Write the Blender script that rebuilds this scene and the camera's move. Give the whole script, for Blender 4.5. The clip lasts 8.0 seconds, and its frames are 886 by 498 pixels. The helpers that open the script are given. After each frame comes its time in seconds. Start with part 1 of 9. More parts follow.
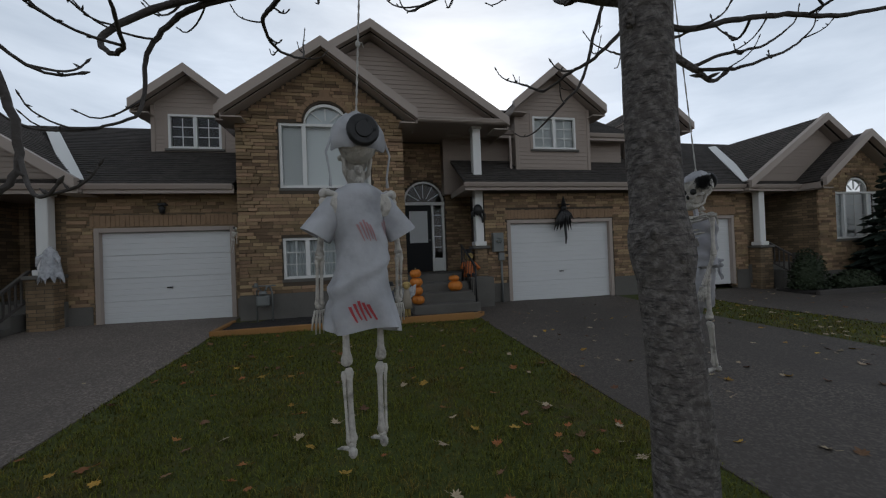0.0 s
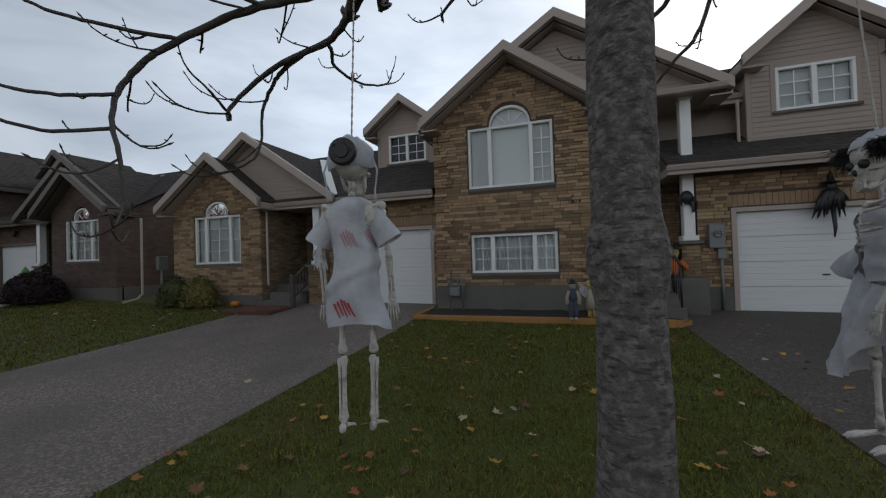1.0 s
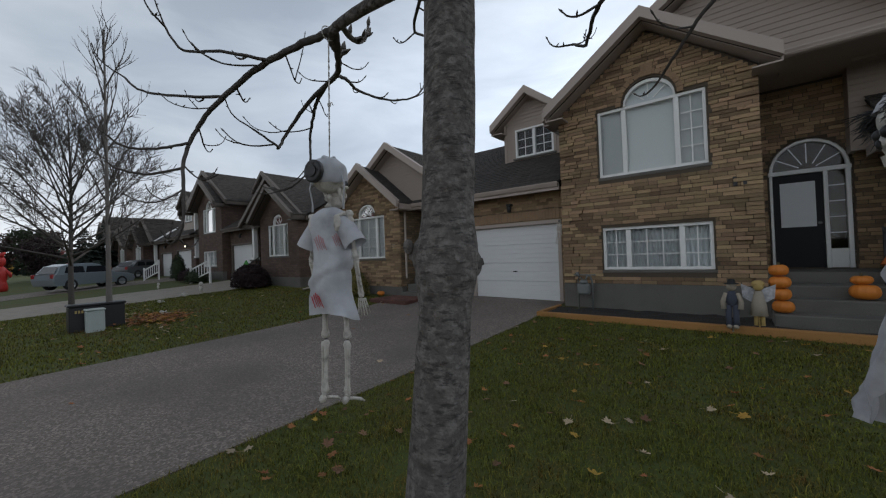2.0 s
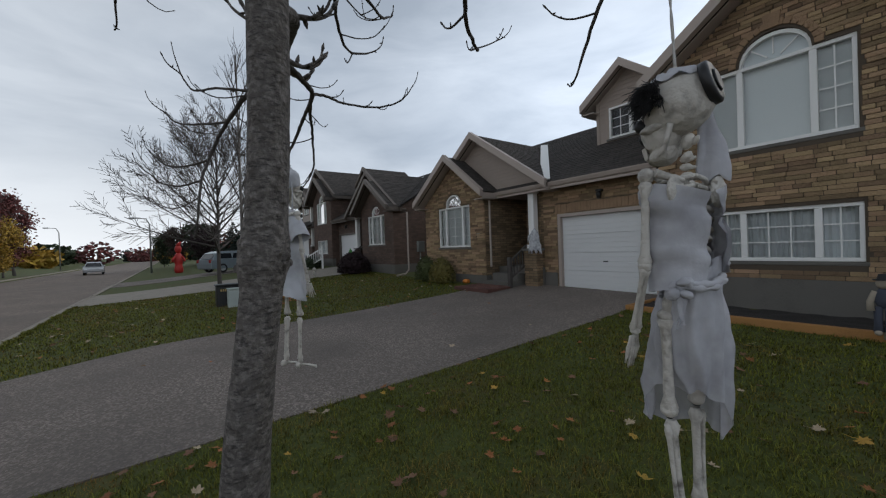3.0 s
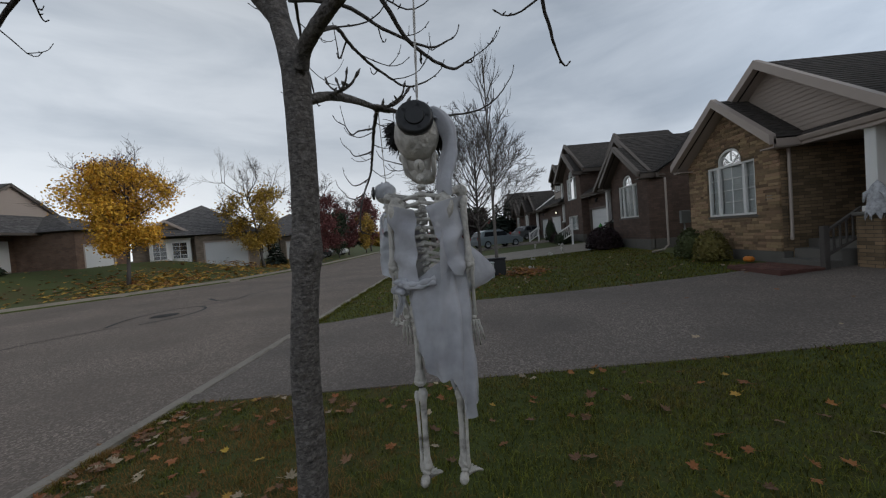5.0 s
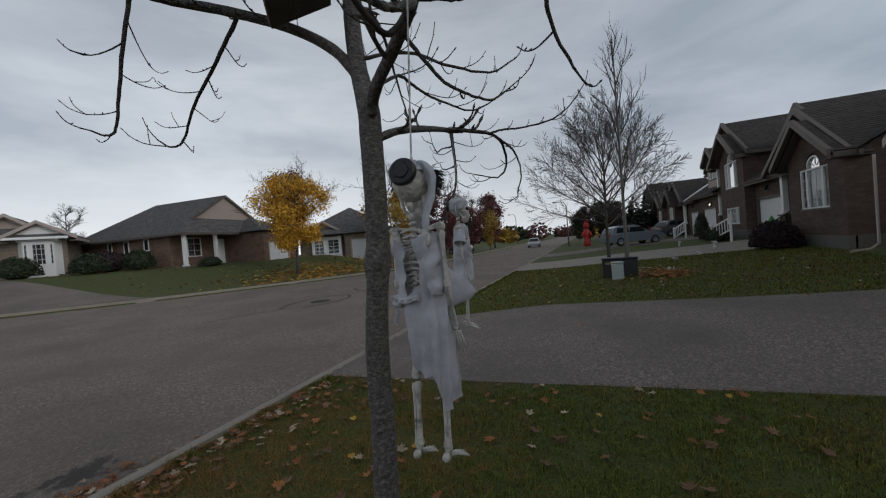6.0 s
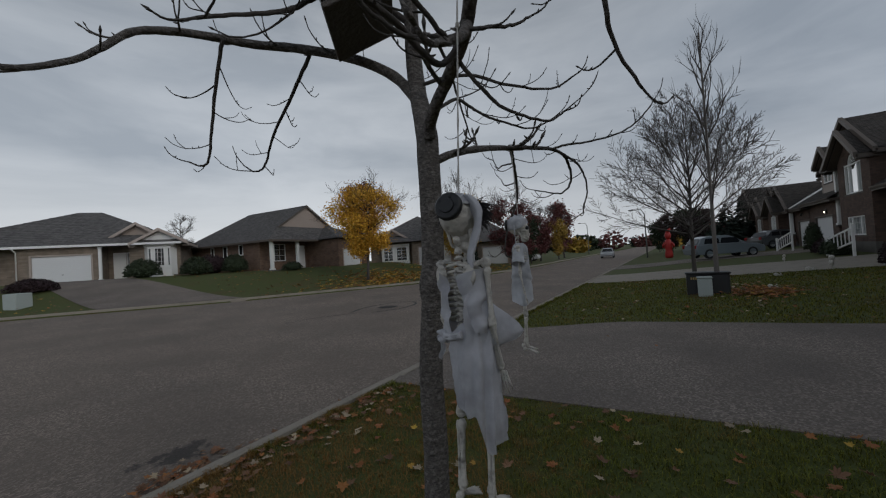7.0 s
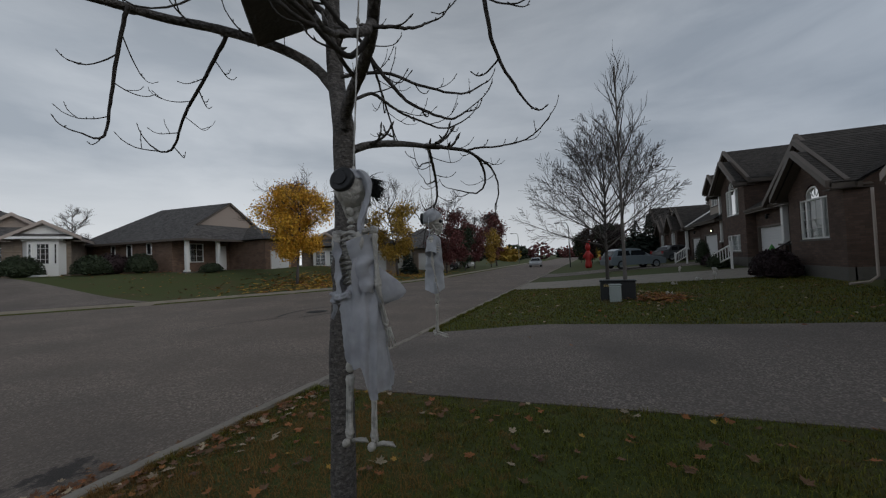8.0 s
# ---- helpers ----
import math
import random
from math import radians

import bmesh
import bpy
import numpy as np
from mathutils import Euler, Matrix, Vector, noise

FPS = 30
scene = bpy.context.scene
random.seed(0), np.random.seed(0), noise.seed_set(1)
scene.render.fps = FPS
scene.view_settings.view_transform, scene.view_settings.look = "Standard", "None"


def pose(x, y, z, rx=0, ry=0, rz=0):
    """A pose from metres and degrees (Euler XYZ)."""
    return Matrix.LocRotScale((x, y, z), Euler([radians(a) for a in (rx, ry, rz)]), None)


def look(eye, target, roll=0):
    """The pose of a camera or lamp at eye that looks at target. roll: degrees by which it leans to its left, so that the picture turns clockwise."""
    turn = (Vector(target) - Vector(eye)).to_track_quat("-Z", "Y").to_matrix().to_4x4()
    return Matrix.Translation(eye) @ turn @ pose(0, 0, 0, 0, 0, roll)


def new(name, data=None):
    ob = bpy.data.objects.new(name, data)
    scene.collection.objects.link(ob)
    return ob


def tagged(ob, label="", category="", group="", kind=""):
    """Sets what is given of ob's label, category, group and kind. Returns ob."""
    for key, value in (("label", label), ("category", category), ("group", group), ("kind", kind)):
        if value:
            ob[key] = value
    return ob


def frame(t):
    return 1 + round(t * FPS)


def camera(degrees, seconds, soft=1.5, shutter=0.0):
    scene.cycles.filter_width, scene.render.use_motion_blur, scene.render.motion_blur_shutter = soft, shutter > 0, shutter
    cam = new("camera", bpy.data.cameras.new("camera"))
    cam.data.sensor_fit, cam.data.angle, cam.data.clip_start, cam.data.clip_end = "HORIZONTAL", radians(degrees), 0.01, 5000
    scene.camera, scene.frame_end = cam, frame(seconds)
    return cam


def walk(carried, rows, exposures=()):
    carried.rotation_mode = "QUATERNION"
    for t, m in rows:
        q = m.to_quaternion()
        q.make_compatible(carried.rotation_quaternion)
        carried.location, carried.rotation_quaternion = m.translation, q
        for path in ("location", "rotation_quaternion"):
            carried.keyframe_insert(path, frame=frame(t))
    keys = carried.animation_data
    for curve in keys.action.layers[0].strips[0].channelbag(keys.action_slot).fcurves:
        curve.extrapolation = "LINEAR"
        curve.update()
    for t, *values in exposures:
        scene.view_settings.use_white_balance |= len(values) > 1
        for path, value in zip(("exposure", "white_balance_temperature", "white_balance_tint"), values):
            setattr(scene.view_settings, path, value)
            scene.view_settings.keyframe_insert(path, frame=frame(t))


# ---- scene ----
cam = camera(100.0, 8.0, 1.2)
PATH = [
    (0, (-0.005, -0.233, 1.673), (0.411, 1.723, 1.689), -2.2),
    (0.5, (0.168, -0.186, 1.679), (0.039, 1.81, 1.701), -2.0),
    (1, (0.352, -0.224, 1.677), (-0.259, 1.68, 1.706), -1.9),
    (1.5, (0.53, -0.222, 1.678), (-0.461, 1.515, 1.709), -1.9),
    (2, (0.687, -0.106, 1.677), (-0.567, 1.452, 1.704), -2.1),
    (3.5, (1.225, 0.229, 1.671), (-0.534, 1.181, 1.632), -2.5),
    (4, (1.357, 0.379, 1.676), (-0.532, 1.033, 1.624), -3.3),
    (5.5, (1.369, 0.736, 1.69), (-0.582, 0.3, 1.631), -4.8),
    (6, (1.438, 0.855, 1.712), (-0.424, 0.126, 1.68), -4.7),
    (6.5, (1.439, 0.912, 1.742), (-0.326, -0.027, 1.756), -4.5),
    (7, (1.41, 0.882, 1.754), (-0.297, -0.159, 1.792), -3.8),
    (7.5, (1.391, 0.908, 1.705), (-0.34, -0.093, 1.772), -2.8),
    (8, (1.445, 0.99, 1.682), (-0.415, 0.254, 1.737), -2.4),
]
walk(cam, [(t, look(eye, target, roll)) for t, eye, target, roll in PATH],
     exposures=[(0.0, -0.05), (0.5, -0.02), (1.5, 0.28), (3.5, 0.24), (4.0, 0.21), (5.5, -0.07), (6.0, -0.14), (6.5, -0.30), (7.0, -0.44), (8.0, -0.42)])

# ---- world and light ----
world = bpy.data.worlds.new("overcast")
scene.world = world
world.use_nodes = True
wn, wl = world.node_tree.nodes, world.node_tree.links
wn.clear()
w_out = wn.new("ShaderNodeOutputWorld")
w_bg = wn.new("ShaderNodeBackground")
w_sky = wn.new("ShaderNodeTexSky")
w_sky.sky_type = "NISHITA"
w_sky.sun_disc = False
w_sky.sun_elevation = radians(24)
w_sky.sun_rotation = radians(14)
w_sky.air_density, w_sky.dust_density, w_sky.ozone_density = 1.0, 3.0, 1.0
w_geo = wn.new("ShaderNodeTexCoord")
w_map = wn.new("ShaderNodeMapping")
w_map.inputs["Scale"].default_value = (1.0, 1.0, 3.6)
w_noise = wn.new("ShaderNodeTexNoise")
w_noise.inputs["Scale"].default_value = 2.1
w_noise.inputs["Detail"].default_value = 7.0
w_noise.inputs["Roughness"].default_value = 0.56
w_noise.inputs["Distortion"].default_value = 0.35
w_ramp = wn.new("ShaderNodeValToRGB")
w_ramp.color_ramp.elements[0].position, w_ramp.color_ramp.elements[0].color = 0.36, (4.6, 5.35, 6.4, 1)
w_ramp.color_ramp.elements[1].position, w_ramp.color_ramp.elements[1].color = 0.66, (6.7, 7.5, 8.6, 1)
w_sep = wn.new("ShaderNodeSeparateXYZ")
w_low = wn.new("ShaderNodeMapRange")      # the thin bright band of cloud above the horizon
w_low.inputs["From Min"].default_value, w_low.inputs["From Max"].default_value = 0.0, 0.24
w_low.inputs["To Min"].default_value, w_low.inputs["To Max"].default_value = 1.0, 0.0
w_glow = wn.new("ShaderNodeMix")
w_glow.data_type = "RGBA"
w_glow.inputs["B"].default_value = (10.1, 10.8, 11.7, 1)
w_mix = wn.new("ShaderNodeMix")
w_mix.data_type = "RGBA"
w_mix.inputs["Factor"].default_value = 0.93
wl.new(w_geo.outputs["Generated"], w_map.inputs["Vector"])
wl.new(w_map.outputs["Vector"], w_noise.inputs["Vector"])
wl.new(w_noise.outputs["Fac"], w_ramp.inputs["Fac"])
wl.new(w_geo.outputs["Generated"], w_sep.inputs["Vector"])
wl.new(w_sep.outputs["Z"], w_low.inputs["Value"])
wl.new(w_low.outputs["Result"], w_glow.inputs["Factor"])
wl.new(w_ramp.outputs["Color"], w_glow.inputs["A"])
wl.new(w_sky.outputs["Color"], w_mix.inputs["A"])
wl.new(w_glow.outputs["Result"], w_mix.inputs["B"])
# thicker, darker cloud overhead and down the street
w_top = wn.new("ShaderNodeMapRange")
w_top.inputs["From Min"].default_value, w_top.inputs["From Max"].default_value = 0.42, 0.92
w_top.inputs["To Min"].default_value, w_top.inputs["To Max"].default_value = 1.0, 0.46
w_side = wn.new("ShaderNodeVectorMath")
w_side.operation = "DOT_PRODUCT"
w_side.inputs[1].default_value = (0.27, 0.963, 0.0)
w_dir = wn.new("ShaderNodeMapRange")
w_dir.inputs["From Min"].default_value, w_dir.inputs["From Max"].default_value = 0.2, 0.95
w_dir.inputs["To Min"].default_value, w_dir.inputs["To Max"].default_value = 0.75, 1.36
w_m1, w_m2 = wn.new("ShaderNodeMath"), wn.new("ShaderNodeMath")
w_m1.operation = w_m2.operation = "MULTIPLY"
wl.new(w_sep.outputs["Z"], w_top.inputs["Value"])
wl.new(w_geo.outputs["Generated"], w_side.inputs[0])
wl.new(w_side.outputs["Value"], w_dir.inputs["Value"])
wl.new(w_top.outputs["Result"], w_m1.inputs[0])
# a paler stretch of cloud low over the houses opposite
w_side2 = wn.new("ShaderNodeVectorMath")
w_side2.operation = "DOT_PRODUCT"
w_side2.inputs[1].default_value = (-0.45, -0.89, 0.0)
w_dir2 = wn.new("ShaderNodeMapRange")
w_dir2.inputs["From Min"].default_value, w_dir2.inputs["From Max"].default_value = 0.55, 1.0
w_dir2.inputs["To Min"].default_value, w_dir2.inputs["To Max"].default_value = 0.0, 0.22
w_add = wn.new("ShaderNodeMath")
wl.new(w_geo.outputs["Generated"], w_side2.inputs[0])
wl.new(w_side2.outputs["Value"], w_dir2.inputs["Value"])
wl.new(w_dir.outputs["Result"], w_add.inputs[0])
wl.new(w_dir2.outputs["Result"], w_add.inputs[1])
wl.new(w_add.outputs[0], w_m1.inputs[1])
wl.new(w_m1.outputs[0], w_m2.inputs[0])
w_m2.inputs[1].default_value = 0.105
w_tone = wn.new("ShaderNodeMix")                 # the cloud is a warmer grey down the street
w_tone.data_type, w_tone.blend_type = "RGBA", "MULTIPLY"
w_tone.inputs["B"].default_value = (1.04, 1.0, 0.95, 1)
w_warm = wn.new("ShaderNodeMapRange")
w_warm.inputs["From Min"].default_value, w_warm.inputs["From Max"].default_value = 0.2, -0.7
wl.new(w_side.outputs["Value"], w_warm.inputs["Value"])
wl.new(w_warm.outputs["Result"], w_tone.inputs["Factor"])
wl.new(w_mix.outputs["Result"], w_tone.inputs["A"])
wl.new(w_tone.outputs["Result"], w_bg.inputs["Color"])
wl.new(w_m2.outputs[0], w_bg.inputs["Strength"])
wl.new(w_bg.outputs["Background"], w_out.inputs["Surface"])

sun = new("sun", bpy.data.lights.new("sun", "SUN"))
sun.data.energy, sun.data.angle, sun.data.color = 0.5, radians(25), (1.0, 0.96, 0.9)
sun.matrix_world = look((15, 60, 30), (0, 0, 0))

# ---- mesh tools ----
class Mesh:
    """Vertices and faces with a material number, made up of simple solids."""

    def __init__(self):
        self.v, self.f, self.m, self.smooth = [], [], [], []

    def add(self, verts, faces, mat=0, smooth=False):
        n = len(self.v)
        self.v.extend(tuple(p) for p in verts)
        for f in faces:
            self.f.append(tuple(i + n for i in f))
            self.m.append(mat)
            self.smooth.append(smooth)

    def box(self, x0, x1, y0, y1, z0, z1, mat=0):
        x0, x1 = min(x0, x1), max(x0, x1)
        y0, y1 = min(y0, y1), max(y0, y1)
        z0, z1 = min(z0, z1), max(z0, z1)
        self.add([(x0, y0, z0), (x1, y0, z0), (x1, y1, z0), (x0, y1, z0), (x0, y0, z1), (x1, y0, z1), (x1, y1, z1), (x0, y1, z1)],
                 [(0, 3, 2, 1), (4, 5, 6, 7), (0, 1, 5, 4), (1, 2, 6, 5), (2, 3, 7, 6), (3, 0, 4, 7)], mat)

    def bevel_box(self, x0, x1, y0, y1, z0, z1, b=0.01, mat=0):
        """A box whose twelve edges are cut off by b."""
        xs, ys, zs = sorted((x0, x1)), sorted((y0, y1)), sorted((z0, z1))
        pts, key = [], {}
        for i in (0, 1):
            for j in (0, 1):
                for k in (0, 1):
                    sx, sy, sz = 1 - 2 * i, 1 - 2 * j, 1 - 2 * k
                    for a in range(3):
                        p = [xs[i] + sx * b, ys[j] + sy * b, zs[k] + sz * b]
                        p[a] = (xs[i], ys[j], zs[k])[a]
                        key[i, j, k, a] = len(pts)
                        pts.append(p)
        faces = []
        for a in range(3):
            u, w = (a + 1) % 3, (a + 2) % 3
            for s in (0, 1):
                loop = []
                for du, dw in ((0, 0), (1, 0), (1, 1), (0, 1)):
                    c = [0, 0, 0]
                    c[a], c[u], c[w] = s, du, dw
                    loop.append(key[c[0], c[1], c[2], a])
                faces.append(loop if s else loop[::-1])
            for du in (0, 1):
                for dw in (0, 1):
                    c0, c1 = [0, 0, 0], [0, 0, 0]
                    c0[u], c0[w], c1[u], c1[w] = du, dw, du, dw
                    c1[a] = 1
                    q = [key[(*c0, u)], key[(*c1, u)], key[(*c1, w)], key[(*c0, w)]]
                    faces.append(q if du == dw else q[::-1])
        for i in (0, 1):
            for j in (0, 1):
                for k in (0, 1):
                    t = [key[i, j, k, 0], key[i, j, k, 1], key[i, j, k, 2]]
                    faces.append(t if (i + j + k) % 2 else t[::-1])
        self.add(pts, faces, mat)

    def quad(self, a, b, c, d, mat=0):
        self.add([a, b, c, d], [(0, 1, 2, 3)], mat)

    def prism(self, poly, y0, y1, mat=0):
        """A polygon of (x, z), drawn out from y0 to y1."""
        n = len(poly)
        self.add([(x, y0, z) for x, z in poly] + [(x, y1, z) for x, z in poly],
                 [tuple(range(n)), tuple(range(2 * n - 1, n - 1, -1))] + [(i, i + n, (i + 1) % n + n, (i + 1) % n) for i in range(n)], mat)

    def beam(self, p, q, side, w, h, mat=0):
        """A bar from p to q; w wide along side, h deep at right angles to both, hanging below the line."""
        p, q, side = Vector(p), Vector(q), Vector(side).normalized()
        d = (q - p).normalized()
        up = side.cross(d).normalized()
        if up.z < 0:
            up = -up
        c = []
        for o in (p, q):
            for a, b in ((0, 0), (w, 0), (w, -h), (0, -h)):
                c.append(o + side * a + up * b)
        self.add(c, [(0, 1, 2, 3), (7, 6, 5, 4), (0, 4, 5, 1), (1, 5, 6, 2), (2, 6, 7, 3), (3, 7, 4, 0)], mat)

    def tube(self, pts, radii, n=8, mat=0, caps=True):
        pts = [Vector(p) for p in pts]
        if not isinstance(radii, (list, tuple)):
            radii = [radii] * len(pts)
        base, rings = len(self.v), len(pts)
        ref = None
        for i, p in enumerate(pts):
            d = (pts[min(i + 1, rings - 1)] - pts[max(i - 1, 0)])
            d = d.normalized() if d.length > 1e-9 else Vector((0, 0, 1))
            if ref is None:
                ref = Vector((1, 0, 0)) if abs(d.x) < 0.8 else Vector((0, 1, 0))
            a = (ref - d * ref.dot(d)).normalized()
            ref = a
            b = d.cross(a)
            for k in range(n):
                t = 2 * math.pi * k / n
                self.v.append(tuple(p + radii[i] * (a * math.cos(t) + b * math.sin(t))))
        for i in range(rings - 1):
            for k in range(n):
                self.f.append((base + i * n + k, base + i * n + (k + 1) % n, base + (i + 1) * n + (k + 1) % n, base + (i + 1) * n + k))
                self.m.append(mat)
                self.smooth.append(True)
        if caps:
            self.f.append(tuple(base + k for k in range(n))[::-1])
            self.f.append(tuple(base + (rings - 1) * n + k for k in range(n)))
            self.m += [mat, mat]
            self.smooth += [False, False]

    def ball(self, c, r, n=10, m=6, mat=0, turn=None):
        """An ellipsoid; r is a number or three radii."""
        r = (r, r, r) if not isinstance(r, (list, tuple)) else r
        base, pts = len(self.v), []
        for j in range(m + 1):
            ph = math.pi * j / m
            for k in range(n):
                th = 2 * math.pi * k / n
                p = Vector((r[0] * math.sin(ph) * math.cos(th), r[1] * math.sin(ph) * math.sin(th), r[2] * math.cos(ph)))
                pts.append(tuple((turn @ p if turn else p) + Vector(c)))
        self.v.extend(pts)
        for j in range(m):
            for k in range(n):
                self.f.append((base + j * n + k, base + (j + 1) * n + k, base + (j + 1) * n + (k + 1) % n, base + j * n + (k + 1) % n))
                self.m.append(mat)
                self.smooth.append(True)

    def lathe(self, profile, c=(0, 0, 0), n=16, mat=0):
        """A profile of (radius, z), turned round the upright through c."""
        base = len(self.v)
        for r, z in profile:
            for k in range(n):
                t = 2 * math.pi * k / n
                self.v.append((c[0] + r * math.cos(t), c[1] + r * math.sin(t), c[2] + z))
        for j in range(len(profile) - 1):
            for k in range(n):
                self.f.append((base + j * n + k, base + j * n + (k + 1) % n, base + (j + 1) * n + (k + 1) % n, base + (j + 1) * n + k))
                self.m.append(mat)
                self.smooth.append(True)

    def shingles(self, a, b, c, d, rows, lip=0.012, mat=0):
        """A roof slope with eave a-b and ridge d-c, as overlapping courses."""
        a, b, c, d = Vector(a), Vector(b), Vector(c), Vector(d)
        nrm = (b - a).cross(d - a)
        if nrm.length < 1e-6:
            nrm = (c - a).cross(d - b)
        nrm.normalize()
        if nrm.z < 0:
            nrm = -nrm
        for i in range(rows):
            s0, s1 = i / rows, (i + 1) / rows
            p, q = a.lerp(d, s0) + nrm * lip, b.lerp(c, s0) + nrm * lip
            r, s = b.lerp(c, s1), a.lerp(d, s1)
            p0, q0 = a.lerp(d, s0), b.lerp(c, s0)
            self.add([p, q, r, s, p0, q0], [(0, 1, 2, 3), (4, 5, 1, 0)], mat)


def link(name, mesh, mats, parent=None, label="", at=None):
    """Makes one object of a Mesh."""
    me = bpy.data.meshes.new(name)
    me.from_pydata(mesh.v, [], mesh.f)
    mats = mats if isinstance(mats, (list, tuple)) else [mats]
    for mt in mats:
        me.materials.append(mt)
    me.polygons.foreach_set("material_index", mesh.m)
    me.polygons.foreach_set("use_smooth", mesh.smooth)
    me.update()
    bm = bmesh.new()
    bm.from_mesh(me)
    if name in ("roof", "gable", "siding"):       # courses that meet share their edges
        bmesh.ops.remove_doubles(bm, verts=bm.verts, dist=0.0002)
    if len(bm.faces) < 60000:
        bmesh.ops.recalc_face_normals(bm, faces=bm.faces)
        bm.to_mesh(me)
    bm.free()
    ob = new(name, me)
    if parent is not None:
        ob.parent = parent
    if at is not None:
        ob.matrix_basis = at
    if label:
        tagged(ob, label)
    return ob


def islands(mesh):
    """The separate pieces of a Mesh, each as a Mesh."""
    root = list(range(len(mesh.v)))

    def find(i):
        while root[i] != i:
            root[i] = root[root[i]]
            i = root[i]
        return i

    for f in mesh.f:
        for i in f[1:]:
            root[find(i)] = find(f[0])
    found = {}
    for f, m, sm in zip(mesh.f, mesh.m, mesh.smooth):
        g, index = found.setdefault(find(f[0]), (Mesh(), {}))
        for i in f:
            if i not in index:
                index[i] = len(g.v)
                g.v.append(mesh.v[i])
        g.f.append(tuple(index[i] for i in f))
        g.m.append(m)
        g.smooth.append(sm)
    return [g for g, _ in found.values()]


def part(name, mesh, mats, parent, label=""):
    return link(name, mesh, mats, parent, label)


def thing(name, label, category, group="", kind="", at=None):
    ob = new(name)
    ob.empty_display_size = 0.1
    if at is not None:
        ob.matrix_basis = at
    return tagged(ob, label, category, group, kind)


# ---- materials ----
def mat(name, col, rough=0.8, vary=0.25, big=1.5, fine=40.0, bump=0.15, tint=None, metal=0.0, spread=0.0, island=0.0, spec=0.5):
    """A surface with large stains, fine grain and relief. spread: how far it differs from object to object; island: from piece to piece of one mesh."""
    m = bpy.data.materials.new(name)
    m.use_nodes = True
    n, l = m.node_tree.nodes, m.node_tree.links
    bsdf = n["Principled BSDF"]
    bsdf.inputs["Roughness"].default_value = rough
    bsdf.inputs["Metallic"].default_value = metal
    bsdf.inputs["Specular IOR Level"].default_value = spec
    tex = n.new("ShaderNodeTexCoord")
    n1, n2 = n.new("ShaderNodeTexNoise"), n.new("ShaderNodeTexNoise")
    n1.inputs["Scale"].default_value, n1.inputs["Detail"].default_value = big, 5
    n2.inputs["Scale"].default_value, n2.inputs["Detail"].default_value = fine, 6
    geo = n.new("ShaderNodeNewGeometry")
    for q in (n1, n2):
        l.new(geo.outputs["Position"], q.inputs["Vector"])
    dark = tint or tuple(c * 0.55 for c in col)
    ramp = n.new("ShaderNodeMix")
    ramp.data_type = "RGBA"
    ramp.inputs["A"].default_value, ramp.inputs["B"].default_value = (*dark, 1), (*col, 1)
    mixv = n.new("ShaderNodeMath")
    mixv.operation = "MULTIPLY_ADD"
    l.new(n1.outputs["Fac"], mixv.inputs[0])
    mixv.inputs[1].default_value = vary * 3
    mixv.inputs[2].default_value = 1 - vary * 1.5
    mixw = n.new("ShaderNodeMath")
    mixw.operation = "MULTIPLY_ADD"
    l.new(n2.outputs["Fac"], mixw.inputs[0])
    mixw.inputs[1].default_value = vary * 2
    l.new(mixv.outputs[0], mixw.inputs[2])
    shift = n.new("ShaderNodeMath")
    shift.operation = "SUBTRACT"
    shift.use_clamp = True
    l.new(mixw.outputs[0], shift.inputs[0])
    shift.inputs[1].default_value = vary
    l.new(shift.outputs[0], ramp.inputs["Factor"])
    out = ramp.outputs["Result"]
    for amount, node, socket in ((spread, "ShaderNodeObjectInfo", "Random"), (island, "ShaderNodeNewGeometry", "Random Per Island")):
        if amount:
            info = n.new(node)
            hsv = n.new("ShaderNodeHueSaturation")
            mr = n.new("ShaderNodeMapRange")
            mr.inputs["To Min"].default_value, mr.inputs["To Max"].default_value = 1 - amount, 1 + amount
            l.new(info.outputs[socket], mr.inputs["Value"])
            l.new(mr.outputs["Result"], hsv.inputs["Value"])
            mul = n.new("ShaderNodeMath")
            mul.operation = "MULTIPLY"
            mul.inputs[1].default_value = 7.13
            l.new(info.outputs[socket], mul.inputs[0])
            fr = n.new("ShaderNodeMath")
            fr.operation = "FRACT"
            l.new(mul.outputs[0], fr.inputs[0])
            mh = n.new("ShaderNodeMapRange")
            mh.inputs["To Min"].default_value, mh.inputs["To Max"].default_value = 0.5 - amount * 0.025, 0.5 + amount * 0.025
            l.new(fr.outputs[0], mh.inputs["Value"])
            l.new(mh.outputs["Result"], hsv.inputs["Hue"])
            l.new(out, hsv.inputs["Color"])
            out = hsv.outputs["Color"]
    l.new(out, bsdf.inputs["Base Color"])
    if bump:
        bp = n.new("ShaderNodeBump")
        bp.inputs["Strength"].default_value = bump
        bp.inputs["Distance"].default_value = 0.02
        l.new(n2.outputs["Fac"], bp.inputs["Height"])
        l.new(bp.outputs["Normal"], bsdf.inputs["Normal"])
    return m


